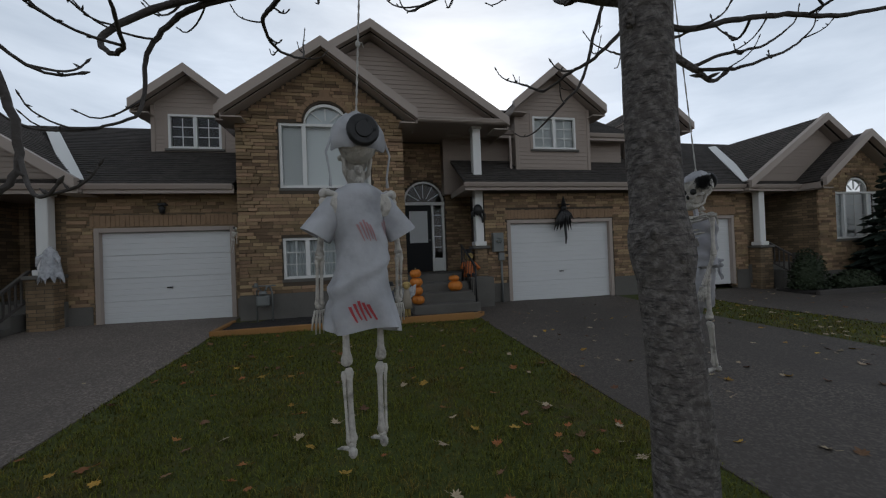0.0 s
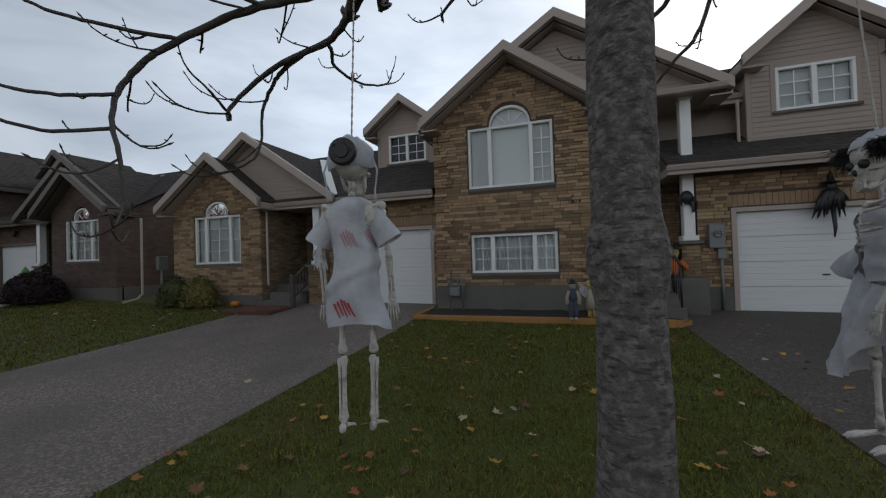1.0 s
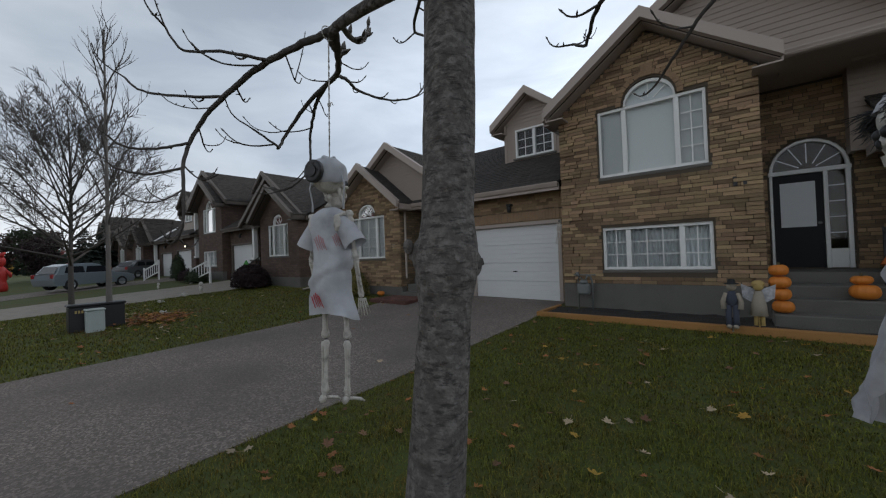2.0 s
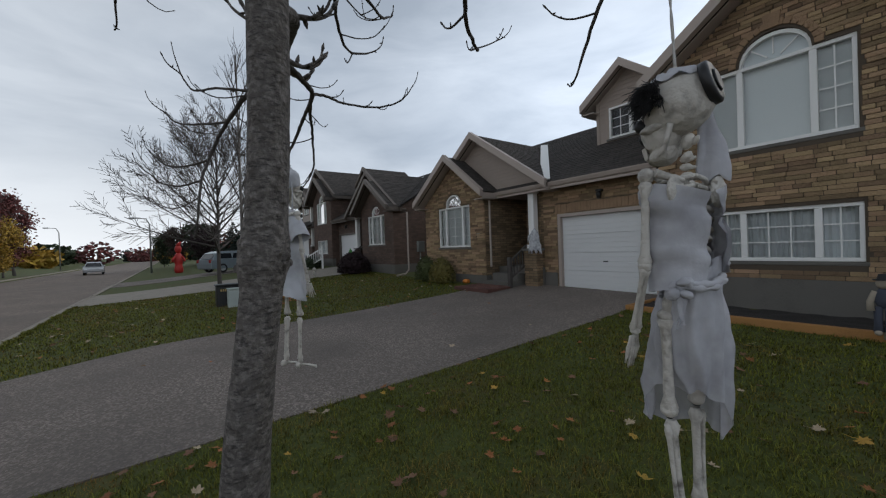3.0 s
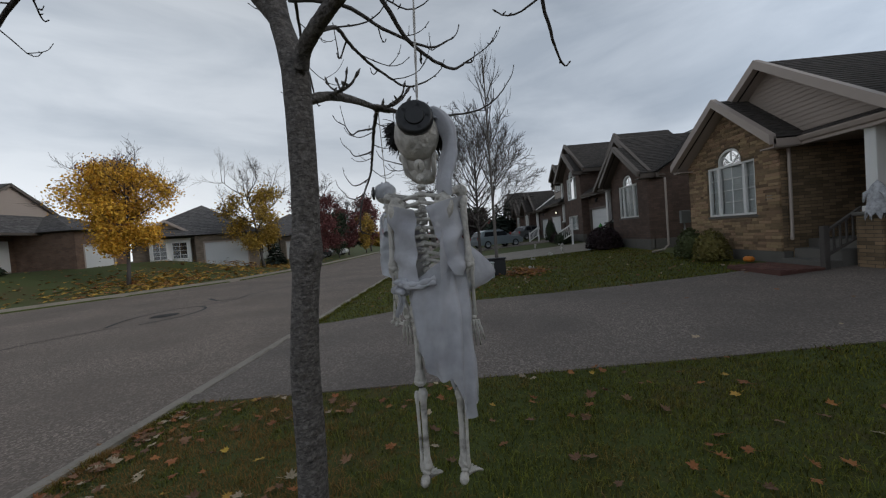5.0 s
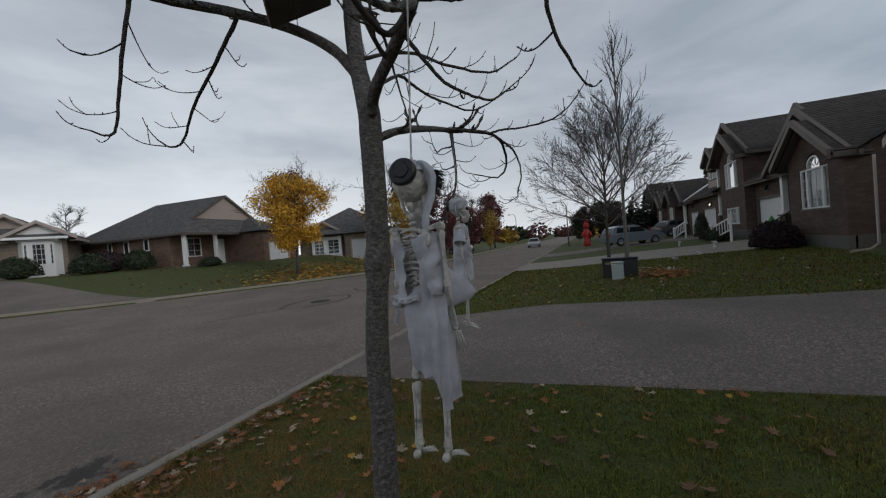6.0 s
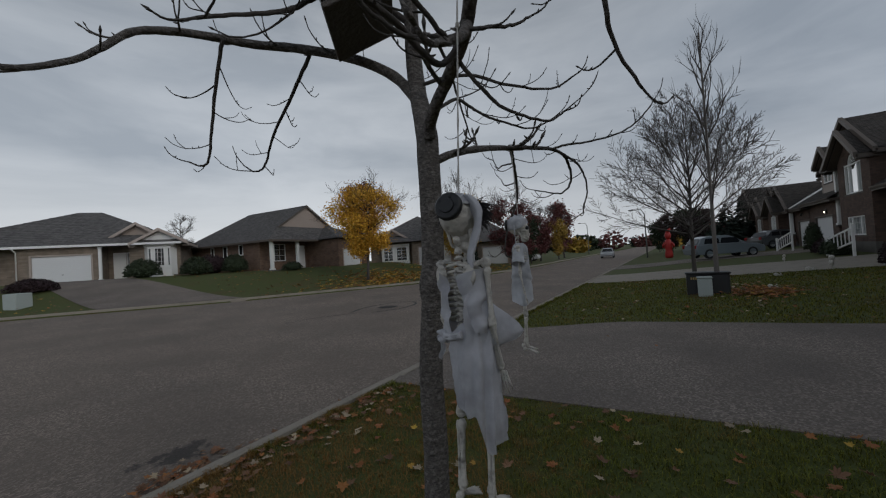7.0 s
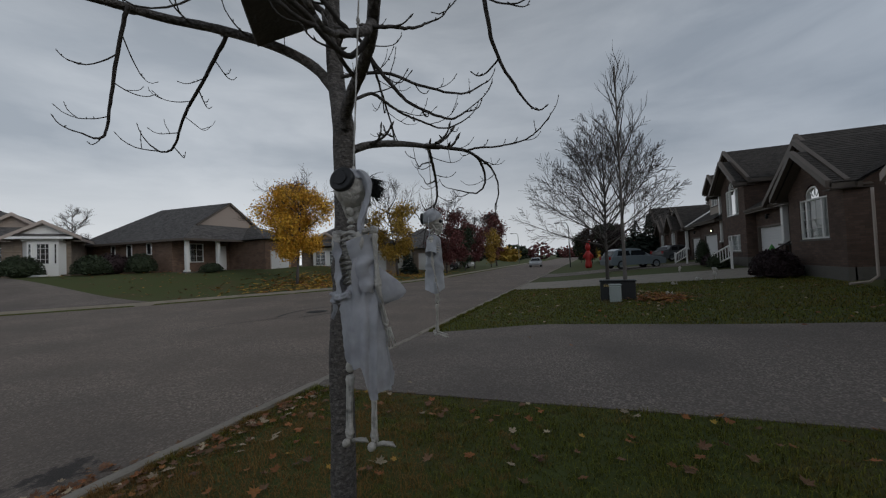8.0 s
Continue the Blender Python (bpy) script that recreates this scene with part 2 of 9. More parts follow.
def brick_mat(name, c1, c2, mortar, w=0.34, h=0.105):
    """Coursed masonry for walls seen from afar or at a slant: bricks in the texture, along either wall direction."""
    m = bpy.data.materials.new(name)
    m.use_nodes = True
    n, l = m.node_tree.nodes, m.node_tree.links
    bsdf = n["Principled BSDF"]
    bsdf.inputs["Roughness"].default_value = 0.9
    geo = n.new("ShaderNodeNewGeometry")
    sep = n.new("ShaderNodeSeparateXYZ")
    l.new(geo.outputs["Position"], sep.inputs["Vector"])
    add = n.new("ShaderNodeMath")
    l.new(sep.outputs["X"], add.inputs[0])
    l.new(sep.outputs["Y"], add.inputs[1])
    com = n.new("ShaderNodeCombineXYZ")
    l.new(add.outputs[0], com.inputs["X"])
    l.new(sep.outputs["Z"], com.inputs["Y"])
    br = n.new("ShaderNodeTexBrick")
    br.inputs["Scale"].default_value = 1.0
    br.inputs["Brick Width"].default_value, br.inputs["Row Height"].default_value = w, h
    br.inputs["Mortar Size"].default_value = 0.006
    br.inputs["Color1"].default_value, br.inputs["Color2"].default_value = (*c1, 1), (*c2, 1)
    br.inputs["Mortar"].default_value = (*mortar, 1)
    l.new(com.outputs["Vector"], br.inputs["Vector"])
    nz = n.new("ShaderNodeTexNoise")
    nz.inputs["Scale"].default_value, nz.inputs["Detail"].default_value = 2.2, 8
    l.new(geo.outputs["Position"], nz.inputs["Vector"])
    hsv = n.new("ShaderNodeHueSaturation")
    mr = n.new("ShaderNodeMapRange")
    mr.inputs["To Min"].default_value, mr.inputs["To Max"].default_value = 0.5, 1.5
    l.new(nz.outputs["Fac"], mr.inputs["Value"])
    l.new(mr.outputs["Result"], hsv.inputs["Value"])
    l.new(br.outputs["Color"], hsv.inputs["Color"])
    l.new(hsv.outputs["Color"], bsdf.inputs["Base Color"])
    bp = n.new("ShaderNodeBump")
    bp.inputs["Strength"].default_value, bp.inputs["Distance"].default_value = 0.6, 0.01
    bp.invert = True
    l.new(br.outputs["Fac"], bp.inputs["Height"])
    l.new(bp.outputs["Normal"], bsdf.inputs["Normal"])
    return m


def roof_mat(name, c1, c2):
    """Asphalt shingles: dark tabs of uneven tone along the courses."""
    m = mat(name, c1, 0.95, 0.3, 0.8, 90, 0.4, tint=c2)
    n, l = m.node_tree.nodes, m.node_tree.links
    bsdf = n["Principled BSDF"]
    src = bsdf.inputs["Base Color"].links[0].from_socket
    geo = n.new("ShaderNodeNewGeometry")
    vor = n.new("ShaderNodeTexVoronoi")
    vor.inputs["Scale"].default_value = 5.0
    mp = n.new("ShaderNodeMapping")
    mp.inputs["Scale"].default_value = (1.0, 1.0, 2.2)
    l.new(geo.outputs["Position"], mp.inputs["Vector"])
    l.new(mp.outputs["Vector"], vor.inputs["Vector"])
    hsv = n.new("ShaderNodeHueSaturation")
    bw = n.new("ShaderNodeSeparateColor")
    l.new(vor.outputs["Color"], bw.inputs["Color"])
    mr = n.new("ShaderNodeMapRange")
    mr.inputs["To Min"].default_value, mr.inputs["To Max"].default_value = 0.7, 1.3
    l.new(bw.outputs["Red"], mr.inputs["Value"])
    l.new(mr.outputs["Result"], hsv.inputs["Value"])
    l.new(src, hsv.inputs["Color"])
    l.new(hsv.outputs["Color"], bsdf.inputs["Base Color"])
    return m


def mottle(m, pale, dark, scale, bands):
    """Smooth bark: pale lichen blotches and fine dark rings across the stem."""
    n, l = m.node_tree.nodes, m.node_tree.links
    bsdf = n["Principled BSDF"]
    src = bsdf.inputs["Base Color"].links[0].from_socket
    geo = n.new("ShaderNodeNewGeometry")
    for size, colour, lo, hi, most in ((scale, pale, 0.46, 0.62, 0.85), (bands, dark, 0.52, 0.62, 0.85)):
        mp = n.new("ShaderNodeMapping")
        mp.inputs["Scale"].default_value = size
        ns = n.new("ShaderNodeTexNoise")
        ns.inputs["Scale"].default_value, ns.inputs["Detail"].default_value, ns.inputs["Roughness"].default_value = 1.0, 7, 0.65
        mr = n.new("ShaderNodeMapRange")
        mr.inputs["From Min"].default_value, mr.inputs["From Max"].default_value = lo, hi
        mr.inputs["To Max"].default_value = most
        mx = n.new("ShaderNodeMix")
        mx.data_type = "RGBA"
        mx.inputs["B"].default_value = (*colour, 1)
        l.new(geo.outputs["Position"], mp.inputs["Vector"])
        l.new(mp.outputs["Vector"], ns.inputs["Vector"])
        l.new(ns.outputs["Fac"], mr.inputs["Value"])
        l.new(mr.outputs["Result"], mx.inputs["Factor"])
        l.new(src, mx.inputs["A"])
        src = mx.outputs["Result"]
    l.new(src, bsdf.inputs["Base Color"])


def sheer(m, thin, thick):
    """Loosely woven cloth that lets some light straight through, unevenly."""
    n, l = m.node_tree.nodes, m.node_tree.links
    bsdf = n["Principled BSDF"]
    geo = n.new("ShaderNodeNewGeometry")
    ns = n.new("ShaderNodeTexNoise")
    ns.inputs["Scale"].default_value, ns.inputs["Detail"].default_value = 14.0, 4
    mr = n.new("ShaderNodeMapRange")
    mr.inputs["From Min"].default_value, mr.inputs["From Max"].default_value = 0.35, 0.65
    mr.inputs["To Min"].default_value, mr.inputs["To Max"].default_value = thin, thick
    tr, mx = n.new("ShaderNodeBsdfTransparent"), n.new("ShaderNodeMixShader")
    l.new(geo.outputs["Position"], ns.inputs["Vector"])
    l.new(ns.outputs["Fac"], mr.inputs["Value"])
    l.new(mr.outputs["Result"], mx.inputs["Fac"])
    l.new(tr.outputs["BSDF"], mx.inputs[1])
    l.new(bsdf.outputs["BSDF"], mx.inputs[2])
    l.new(mx.outputs["Shader"], n["Material Output"].inputs["Surface"])


def aggregate(m, scale):
    """Pale and dark stone chips showing in worn asphalt."""
    n, l = m.node_tree.nodes, m.node_tree.links
    bsdf = n["Principled BSDF"]
    src = bsdf.inputs["Base Color"].links[0].from_socket
    geo = n.new("ShaderNodeNewGeometry")
    vor = n.new("ShaderNodeTexVoronoi")
    vor.inputs["Scale"].default_value = scale
    l.new(geo.outputs["Position"], vor.inputs["Vector"])
    bw = n.new("ShaderNodeSeparateColor")
    l.new(vor.outputs["Color"], bw.inputs["Color"])
    pw = n.new("ShaderNodeMath")
    pw.operation = "POWER"
    pw.inputs[1].default_value = 2.4
    l.new(bw.outputs["Red"], pw.inputs[0])
    wear = n.new("ShaderNodeTexNoise")
    wear.inputs["Scale"].default_value, wear.inputs["Detail"].default_value = 0.5, 6
    l.new(geo.outputs["Position"], wear.inputs["Vector"])
    wm = n.new("ShaderNodeMapRange")
    wm.inputs["From Min"].default_value, wm.inputs["From Max"].default_value = 0.38, 0.62
    wm.inputs["To Min"].default_value, wm.inputs["To Max"].default_value = 0.45, 1.15
    l.new(wear.outputs["Fac"], wm.inputs["Value"])
    am = n.new("ShaderNodeMath")
    am.operation = "MULTIPLY"
    l.new(pw.outputs[0], am.inputs[0])
    l.new(wm.outputs["Result"], am.inputs[1])
    ad = n.new("ShaderNodeMath")
    ad.inputs[1].default_value = 0.78
    l.new(am.outputs[0], ad.inputs[0])
    hsv = n.new("ShaderNodeHueSaturation")
    l.new(ad.outputs[0], hsv.inputs["Value"])
    l.new(src, hsv.inputs["Color"])
    l.new(hsv.outputs["Color"], bsdf.inputs["Base Color"])


def stain(m, at, size, colour):
    """A blot of another colour with a ragged edge on a surface, of half-widths size."""
    n, l = m.node_tree.nodes, m.node_tree.links
    bsdf = n["Principled BSDF"]
    src = bsdf.inputs["Base Color"].links[0].from_socket
    geo = n.new("ShaderNodeNewGeometry")
    mp = n.new("ShaderNodeMapping")
    mp.vector_type = "TEXTURE"
    mp.inputs["Location"].default_value = at
    mp.inputs["Scale"].default_value = (size[0], size[1], 1.0)
    l.new(geo.outputs["Position"], mp.inputs["Vector"])
    nz = n.new("ShaderNodeTexNoise")
    nz.inputs["Scale"].default_value, nz.inputs["Detail"].default_value, nz.inputs["Roughness"].default_value = 3.0, 9, 0.65
    l.new(geo.outputs["Position"], nz.inputs["Vector"])
    ln = n.new("ShaderNodeVectorMath")
    ln.operation = "LENGTH"
    l.new(mp.outputs["Vector"], ln.inputs[0])
    mr = n.new("ShaderNodeMapRange")
    mr.inputs["From Min"].default_value, mr.inputs["From Max"].default_value = 0.0, 1.0
    mr.inputs["To Min"].default_value, mr.inputs["To Max"].default_value = 0.38, -0.12
    l.new(ln.outputs["Value"], mr.inputs["Value"])
    sm = n.new("ShaderNodeMath")
    l.new(mr.outputs["Result"], sm.inputs[0])
    l.new(nz.outputs["Fac"], sm.inputs[1])
    rp = n.new("ShaderNodeMapRange")
    rp.inputs["From Min"].default_value, rp.inputs["From Max"].default_value = 0.60, 0.68
    rp.inputs["To Max"].default_value = 0.8
    l.new(sm.outputs[0], rp.inputs["Value"])
    mx = n.new("ShaderNodeMix")
    mx.data_type = "RGBA"
    l.new(rp.outputs["Result"], mx.inputs["Factor"])
    l.new(src, mx.inputs["A"])
    mx.inputs["B"].default_value = (*colour, 1)
    l.new(mx.outputs["Result"], bsdf.inputs["Base Color"])


def glass_mat(name):
    """Thin window glass: clear, with the mirror gloss of a pane."""
    m = bpy.data.materials.new(name)
    m.use_nodes = True
    n, l = m.node_tree.nodes, m.node_tree.links
    n.remove(n["Principled BSDF"])
    tr, gl = n.new("ShaderNodeBsdfTransparent"), n.new("ShaderNodeBsdfGlossy")
    tr.inputs["Color"].default_value = (0.90, 0.93, 0.93, 1)
    gl.inputs["Roughness"].default_value = 0.02
    fr, mx = n.new("ShaderNodeFresnel"), n.new("ShaderNodeMixShader")
    fr.inputs["IOR"].default_value = 1.5
    l.new(fr.outputs["Fac"], mx.inputs["Fac"])
    l.new(tr.outputs["BSDF"], mx.inputs[1])
    l.new(gl.outputs["BSDF"], mx.inputs[2])
    l.new(mx.outputs["Shader"], n["Material Output"].inputs["Surface"])
    return m


M_BRICK = mat("sandstone_brick", (0.298, 0.203, 0.119), 0.92, 0.45, 5.0, 45, 0.8, tint=(0.104, 0.071, 0.044), spread=0.46)
M_BRICKJ = mat("sandstone_brick_run", (0.298, 0.203, 0.119), 0.92, 0.45, 5.0, 45, 0.8, tint=(0.104, 0.071, 0.044), island=0.46)
# sandstone mortar, darkened in its colour for the shadow between bricks
M_SHADED_MORTAR = mat("mortar", (0.085, 0.066, 0.048), 0.95, 0.25, 3, 80, 0.3)
M_BRICKT = brick_mat("sandstone_courses", (0.298, 0.203, 0.119), (0.13, 0.095, 0.055), (0.085, 0.066, 0.048), 0.30, 0.08)
M_BROWN = brick_mat("brown_brick_courses", (0.122, 0.077, 0.058), (0.082, 0.052, 0.040), (0.066, 0.052, 0.044), 0.26, 0.085)
M_CONC = mat("concrete", (0.135, 0.127, 0.114), 0.9, 0.6, 1.3, 60, 0.3, tint=(0.050, 0.047, 0.040))
M_SIDING = mat("beige_siding", (0.34, 0.277, 0.235), 0.6, 0.12, 0.8, 120, 0.05, tint=(0.26, 0.22, 0.185))
M_TRIM = mat("taupe_trim", (0.40, 0.335, 0.292), 0.55, 0.12, 1.0, 60, 0.05, tint=(0.29, 0.25, 0.215))
M_TRIM2 = mat("brown_trim", (0.105, 0.084, 0.068), 0.55, 0.15, 1.0, 60, 0.05, tint=(0.075, 0.060, 0.048))
M_WHITE = mat("white_paint", (0.78, 0.78, 0.76), 0.45, 0.1, 1.5, 60, 0.04, tint=(0.62, 0.62, 0.60))
M_GDOOR = mat("white_garage_door", (0.68, 0.69, 0.69), 0.5, 0.15, 0.9, 70, 0.05, tint=(0.54, 0.55, 0.55))
M_ROOF = roof_mat("dark_shingle", (0.050, 0.043, 0.038), (0.024, 0.021, 0.019))
M_ROOF2 = roof_mat("grey_shingle", (0.115, 0.108, 0.105), (0.06, 0.056, 0.055))
M_GLASS = glass_mat("window_glass")
M_BLIND = mat("white_blind", (0.78, 0.79, 0.78), 0.6, 0.05, 2, 50, 0.0)
M_CURTAIN = mat("pale_curtain", (0.66, 0.68, 0.69), 0.85, 0.1, 2, 50, 0.1)
# near-black colour that stands in for the shade inside unlit rooms
M_ROOMSHADE = mat("painted_room_shade", (0.045, 0.042, 0.04), 0.9, 0.2, 2, 30, 0.0)
M_DOOR = mat("black_door_paint", (0.014, 0.015, 0.017), 0.6, 0.15, 2, 60, 0.03, spec=0.25)
M_ASPH = mat("road_asphalt", (0.196, 0.158, 0.130), 0.92, 0.38, 0.35, 70, 0.5, tint=(0.092, 0.082, 0.074))
aggregate(M_ASPH, 48)
stain(M_ASPH, (-0.52, -3.85, -0.1), (0.55, 0.42), (0.030, 0.027, 0.025))
M_DRIVE = mat("driveway_asphalt", (0.180, 0.150, 0.128), 0.92, 0.38, 0.5, 70, 0.5, tint=(0.080, 0.072, 0.068))
aggregate(M_DRIVE, 52)
M_DAMP = mat("damp_asphalt", (0.092, 0.076, 0.064), 0.8, 0.4, 0.6, 70, 0.5, tint=(0.044, 0.038, 0.034))
aggregate(M_DAMP, 52)
M_KERB = mat("kerb_concrete", (0.31, 0.275, 0.228), 0.95, 0.45, 2.5, 40, 0.5, tint=(0.105, 0.098, 0.074))
M_KERB2 = mat("pale_kerb_concrete", (0.30, 0.268, 0.225), 0.95, 0.6, 2.5, 40, 0.5, tint=(0.12, 0.108, 0.088))
M_TURF = mat("far_turf", (0.062, 0.078, 0.014), 0.97, 0.8, 0.5, 9, 0.6, tint=(0.090, 0.055, 0.018))
M_GRASS = mat("grass_blade", (0.125, 0.130, 0.022), 0.75, 1.05, 0.9, 7, 0.0, tint=(0.185, 0.116, 0.034), island=0.75, spec=0.1)
stain(M_GRASS, (0.6, -1.7, 0.0), (6.5, 3.9), (0.262, 0.140, 0.050))
stain(M_GRASS, (-12.4, 1.6, 0.0), (2.2, 0.8), (0.150, 0.088, 0.040))
M_BARK = mat("grey_bark", (0.112, 0.100, 0.091), 0.95, 0.5, 9, 45, 0.9, tint=(0.065, 0.060, 0.058))
mottle(M_BARK, (0.215, 0.196, 0.182), (0.040, 0.036, 0.035), (85, 85, 95), (55, 55, 230))
M_TWIG = mat("twig_bark", (0.075, 0.066, 0.060), 0.9, 0.4, 12, 80, 0.4, tint=(0.035, 0.030, 0.028))
M_BONE = mat("bone_plastic", (0.56, 0.53, 0.48), 0.55, 0.85, 30, 95, 0.4, tint=(0.105, 0.092, 0.080))
M_CLOTH = mat("white_gauze", (0.58, 0.59, 0.62), 0.9, 0.55, 9, 28, 0.3, tint=(0.32, 0.33, 0.36))
sheer(M_CLOTH, 0.55, 0.88)
M_GAUZE = mat("grey_white_gauze", (0.54, 0.54, 0.57), 0.9, 0.6, 9, 26, 0.3, tint=(0.30, 0.29, 0.33))
sheer(M_GAUZE, 0.5, 0.92)
M_BLOOD = mat("red_paint", (0.42, 0.05, 0.06), 0.7, 0.3, 20, 90, 0.0)
M_BLACK = mat("black_plastic", (0.016, 0.016, 0.017), 0.45, 0.2, 10, 80, 0.05)
M_HAIR = mat("black_hair", (0.020, 0.019, 0.020), 0.6, 0.3, 20, 90, 0.0)
M_ROPE = mat("white_cord", (0.55, 0.53, 0.50), 0.9, 0.2, 10, 200, 0.2)
M_TIMBER = mat("orange_timber", (0.36, 0.180, 0.058), 0.85, 0.5, 2.5, 40, 0.3, tint=(0.12, 0.060, 0.027))
M_SOIL = mat("black_soil", (0.030, 0.026, 0.024), 0.98, 0.4, 4, 60, 0.7)
M_PUMPKIN = mat("pumpkin_orange", (0.62, 0.20, 0.025), 0.5, 0.25, 5, 40, 0.1, tint=(0.42, 0.115, 0.015))
M_GREY = mat("grey_metal", (0.19, 0.20, 0.195), 0.5, 0.2, 4, 60, 0.05, metal=0.3)
M_GREEN = mat("bush_green", (0.060, 0.075, 0.022), 0.8, 0.4, 2, 20, 0.0, island=0.4)

# ---- lie of the land ----
KERB_Y = -2.85
FAR_KERB = [(-400, -12.5), (-90, -12.2), (-32, -12.0), (-21.5, -13.4), (-16.3, -16.0), (-10.0, -19.5), (-3.8, -24.4), (30, -50), (400, -320)]


def smooth(a, b, v):
    t = min(1.0, max(0.0, (v - a) / (b - a)))
    return t * t * (3 - 2 * t)


def far_kerb(x):
    for (xa, ya), (xb, yb) in zip(FAR_KERB, FAR_KERB[1:]):
        if x <= xb:
            return ya + (yb - ya) * (x - xa) / (xb - xa)
    return FAR_KERB[-1][1]


def road_z(y):
    return -0.22 + 0.015 * min(30.0, max(0.0, -3.1 - y))


def near_z(x, y):
    """Height of the lawns and drives between the near kerb and the houses."""
    z = -0.10 + 0.0246 * (min(y, 7.0) + 2.7)
    if y > 7.0:
        z += 0.05 * min(2.5, y - 7.0)
    tilt = -0.011 * (max(-9.0, min(14.0, x)) - 0.5)
    z += tilt * smooth(3.0, 9.5, y)
    if x < -10:
        z += (0.12 * smooth(10.0, 17.0, -x) + 0.18 * smooth(17.0, 30.0, -x)) * smooth(-2.5, 5.0, y)
    return z


def far_z(x, y):
    """Height of the rising lawns across the street."""
    fk = far_kerb(x)
    d = (fk - y) * (0.8 if x > -25 else 1.0)
    return road_z(fk) + 0.12 + (1.5 * smooth(-0.5, 10.5, d) if x > -30 else 0.6 * smooth(-0.5, 10.5, d))


def land_z(x, y):
    if y >= KERB_Y:
        return near_z(x, y)
    if y > far_kerb(x):
        return road_z(y)
    return far_z(x, y)


XS = [-2500, -900, -400, -200, -120, -80, -60] + [-50 + 2.5 * i for i in range(9)] + [-27 + 0.75 * i for i in range(76)] + [31, 34, 40, 50, 70, 120, 300, 900, 2500]
NEAR_Y = [2500, 900, 300, 120, 60, 35, 24, 16, 12] + [10.5 - 0.45 * i for i in range(29)] + [-2.6, -2.84]
FAR_D = [0.0, 0.5, 1.2, 2, 3, 4, 5, 6, 7, 8, 9, 10, 12, 16, 24, 40, 80, 200, 700, 2300]


def sheet(rows, name, material, label, category):
    """One sheet from rows of points that run along the street."""
    g = Mesh()
    w = len(rows[0])
    g.v = [p for row in rows for p in row]
    for j in range(len(rows) - 1):
        for i in range(w - 1):
            g.f.append((j * w + i, j * w + i + 1, (j + 1) * w + i + 1, (j + 1) * w + i))
            g.m.append(0)
            g.smooth.append(True)
    ob = link(name, g, material)
    return tagged(ob, label, category, kind="structure")


land = []
for y in NEAR_Y:
    land.append([(x, y, near_z(x, y) + 0.012 * noise.noise((x * 0.9, y * 0.9, 0)) if -2.84 < y < 20 else near_z(x, y)) for x in XS])
land.append([(x, -2.86, -0.45) for x in XS])
land.append([(x, far_kerb(x) + 0.05, -0.45 + min(0.4, 0.015 * abs(far_kerb(x)))) for x in XS])
for d in FAR_D:
    land.append([(x, far_kerb(x) - d - (0.02 if d == 0 else 0), far_z(x, far_kerb(x) - d)) for x in XS])
sheet(land, "ground", M_TURF, "dark green autumn turf with bare earthy patches", "ground")

road = []
for k in range(13):
    road.append([(x, -2.93 + (far_kerb(x) + 0.3 + 2.93) * k / 12, road_z(-2.93 + (far_kerb(x) + 0.3 + 2.93) * k / 12)) for x in XS])
sheet(road, "road", M_ASPH, "worn grey asphalt street, wide and slightly stained", "road")


def strip(name, x0, x1, y0, y1, material, label, lift=0.012, flare0=0.0, flare1=0.0, category="driveway"):
    """A paved drive from the kerb to a garage, following the land; flare0 and flare1 widen its sides towards the kerb."""
    rows = []
    ny = 26
    for j in range(ny + 1):
        y = y0 + (y1 - y0) * j / ny
        s = 1 - smooth(KERB_Y, 0.2, y)
        s2 = 1 - smooth(KERB_Y, 6.0, y)
        xa, xb = x0 + flare0 * s, x1 + flare1 * s2
        rows.append([(xa + (xb - xa) * i / 10, y, near_z(xa + (xb - xa) * i / 10, y) + lift) for i in range(11)])
    g = Mesh()
    for j in range(ny):
        for i in range(10):
            g.add([rows[j][i], rows[j][i + 1], rows[j + 1][i + 1], rows[j + 1][i]], [(0, 1, 2, 3)], 0, True)
    for j in range(ny):                      # edges of the slab
        for i in (0, 10):
            a, b = rows[j][i], rows[j + 1][i]
            g.quad(a, b, (b[0], b[1], b[2] - 0.08), (a[0], a[1], a[2] - 0.08))
    return tagged(link(name, g, material), label, category, kind="structure")


strip("driveway_1", -8.05, -2.95, -2.9, 9.52, M_DRIVE, "grey asphalt driveway up to a white garage door", flare0=1.1)
strip("driveway_2", 2.5, 7.25, -2.9, 9.52, M_DAMP, "damp grey asphalt driveway with fallen leaves", flare0=1.2)
strip("driveway_3", 9.15, 14.2, -2.9, 9.52, M_DAMP, "grey asphalt driveway of the end house")
strip("driveway_4", -23.3, -18.2, -2.9, 9.52, M_KERB2, "pale concrete driveway across the neighbouring lawn")
strip("driveway_5", -34.0, -28.8, -2.9, 9.52, M_DRIVE, "grey asphalt driveway with a parked car")


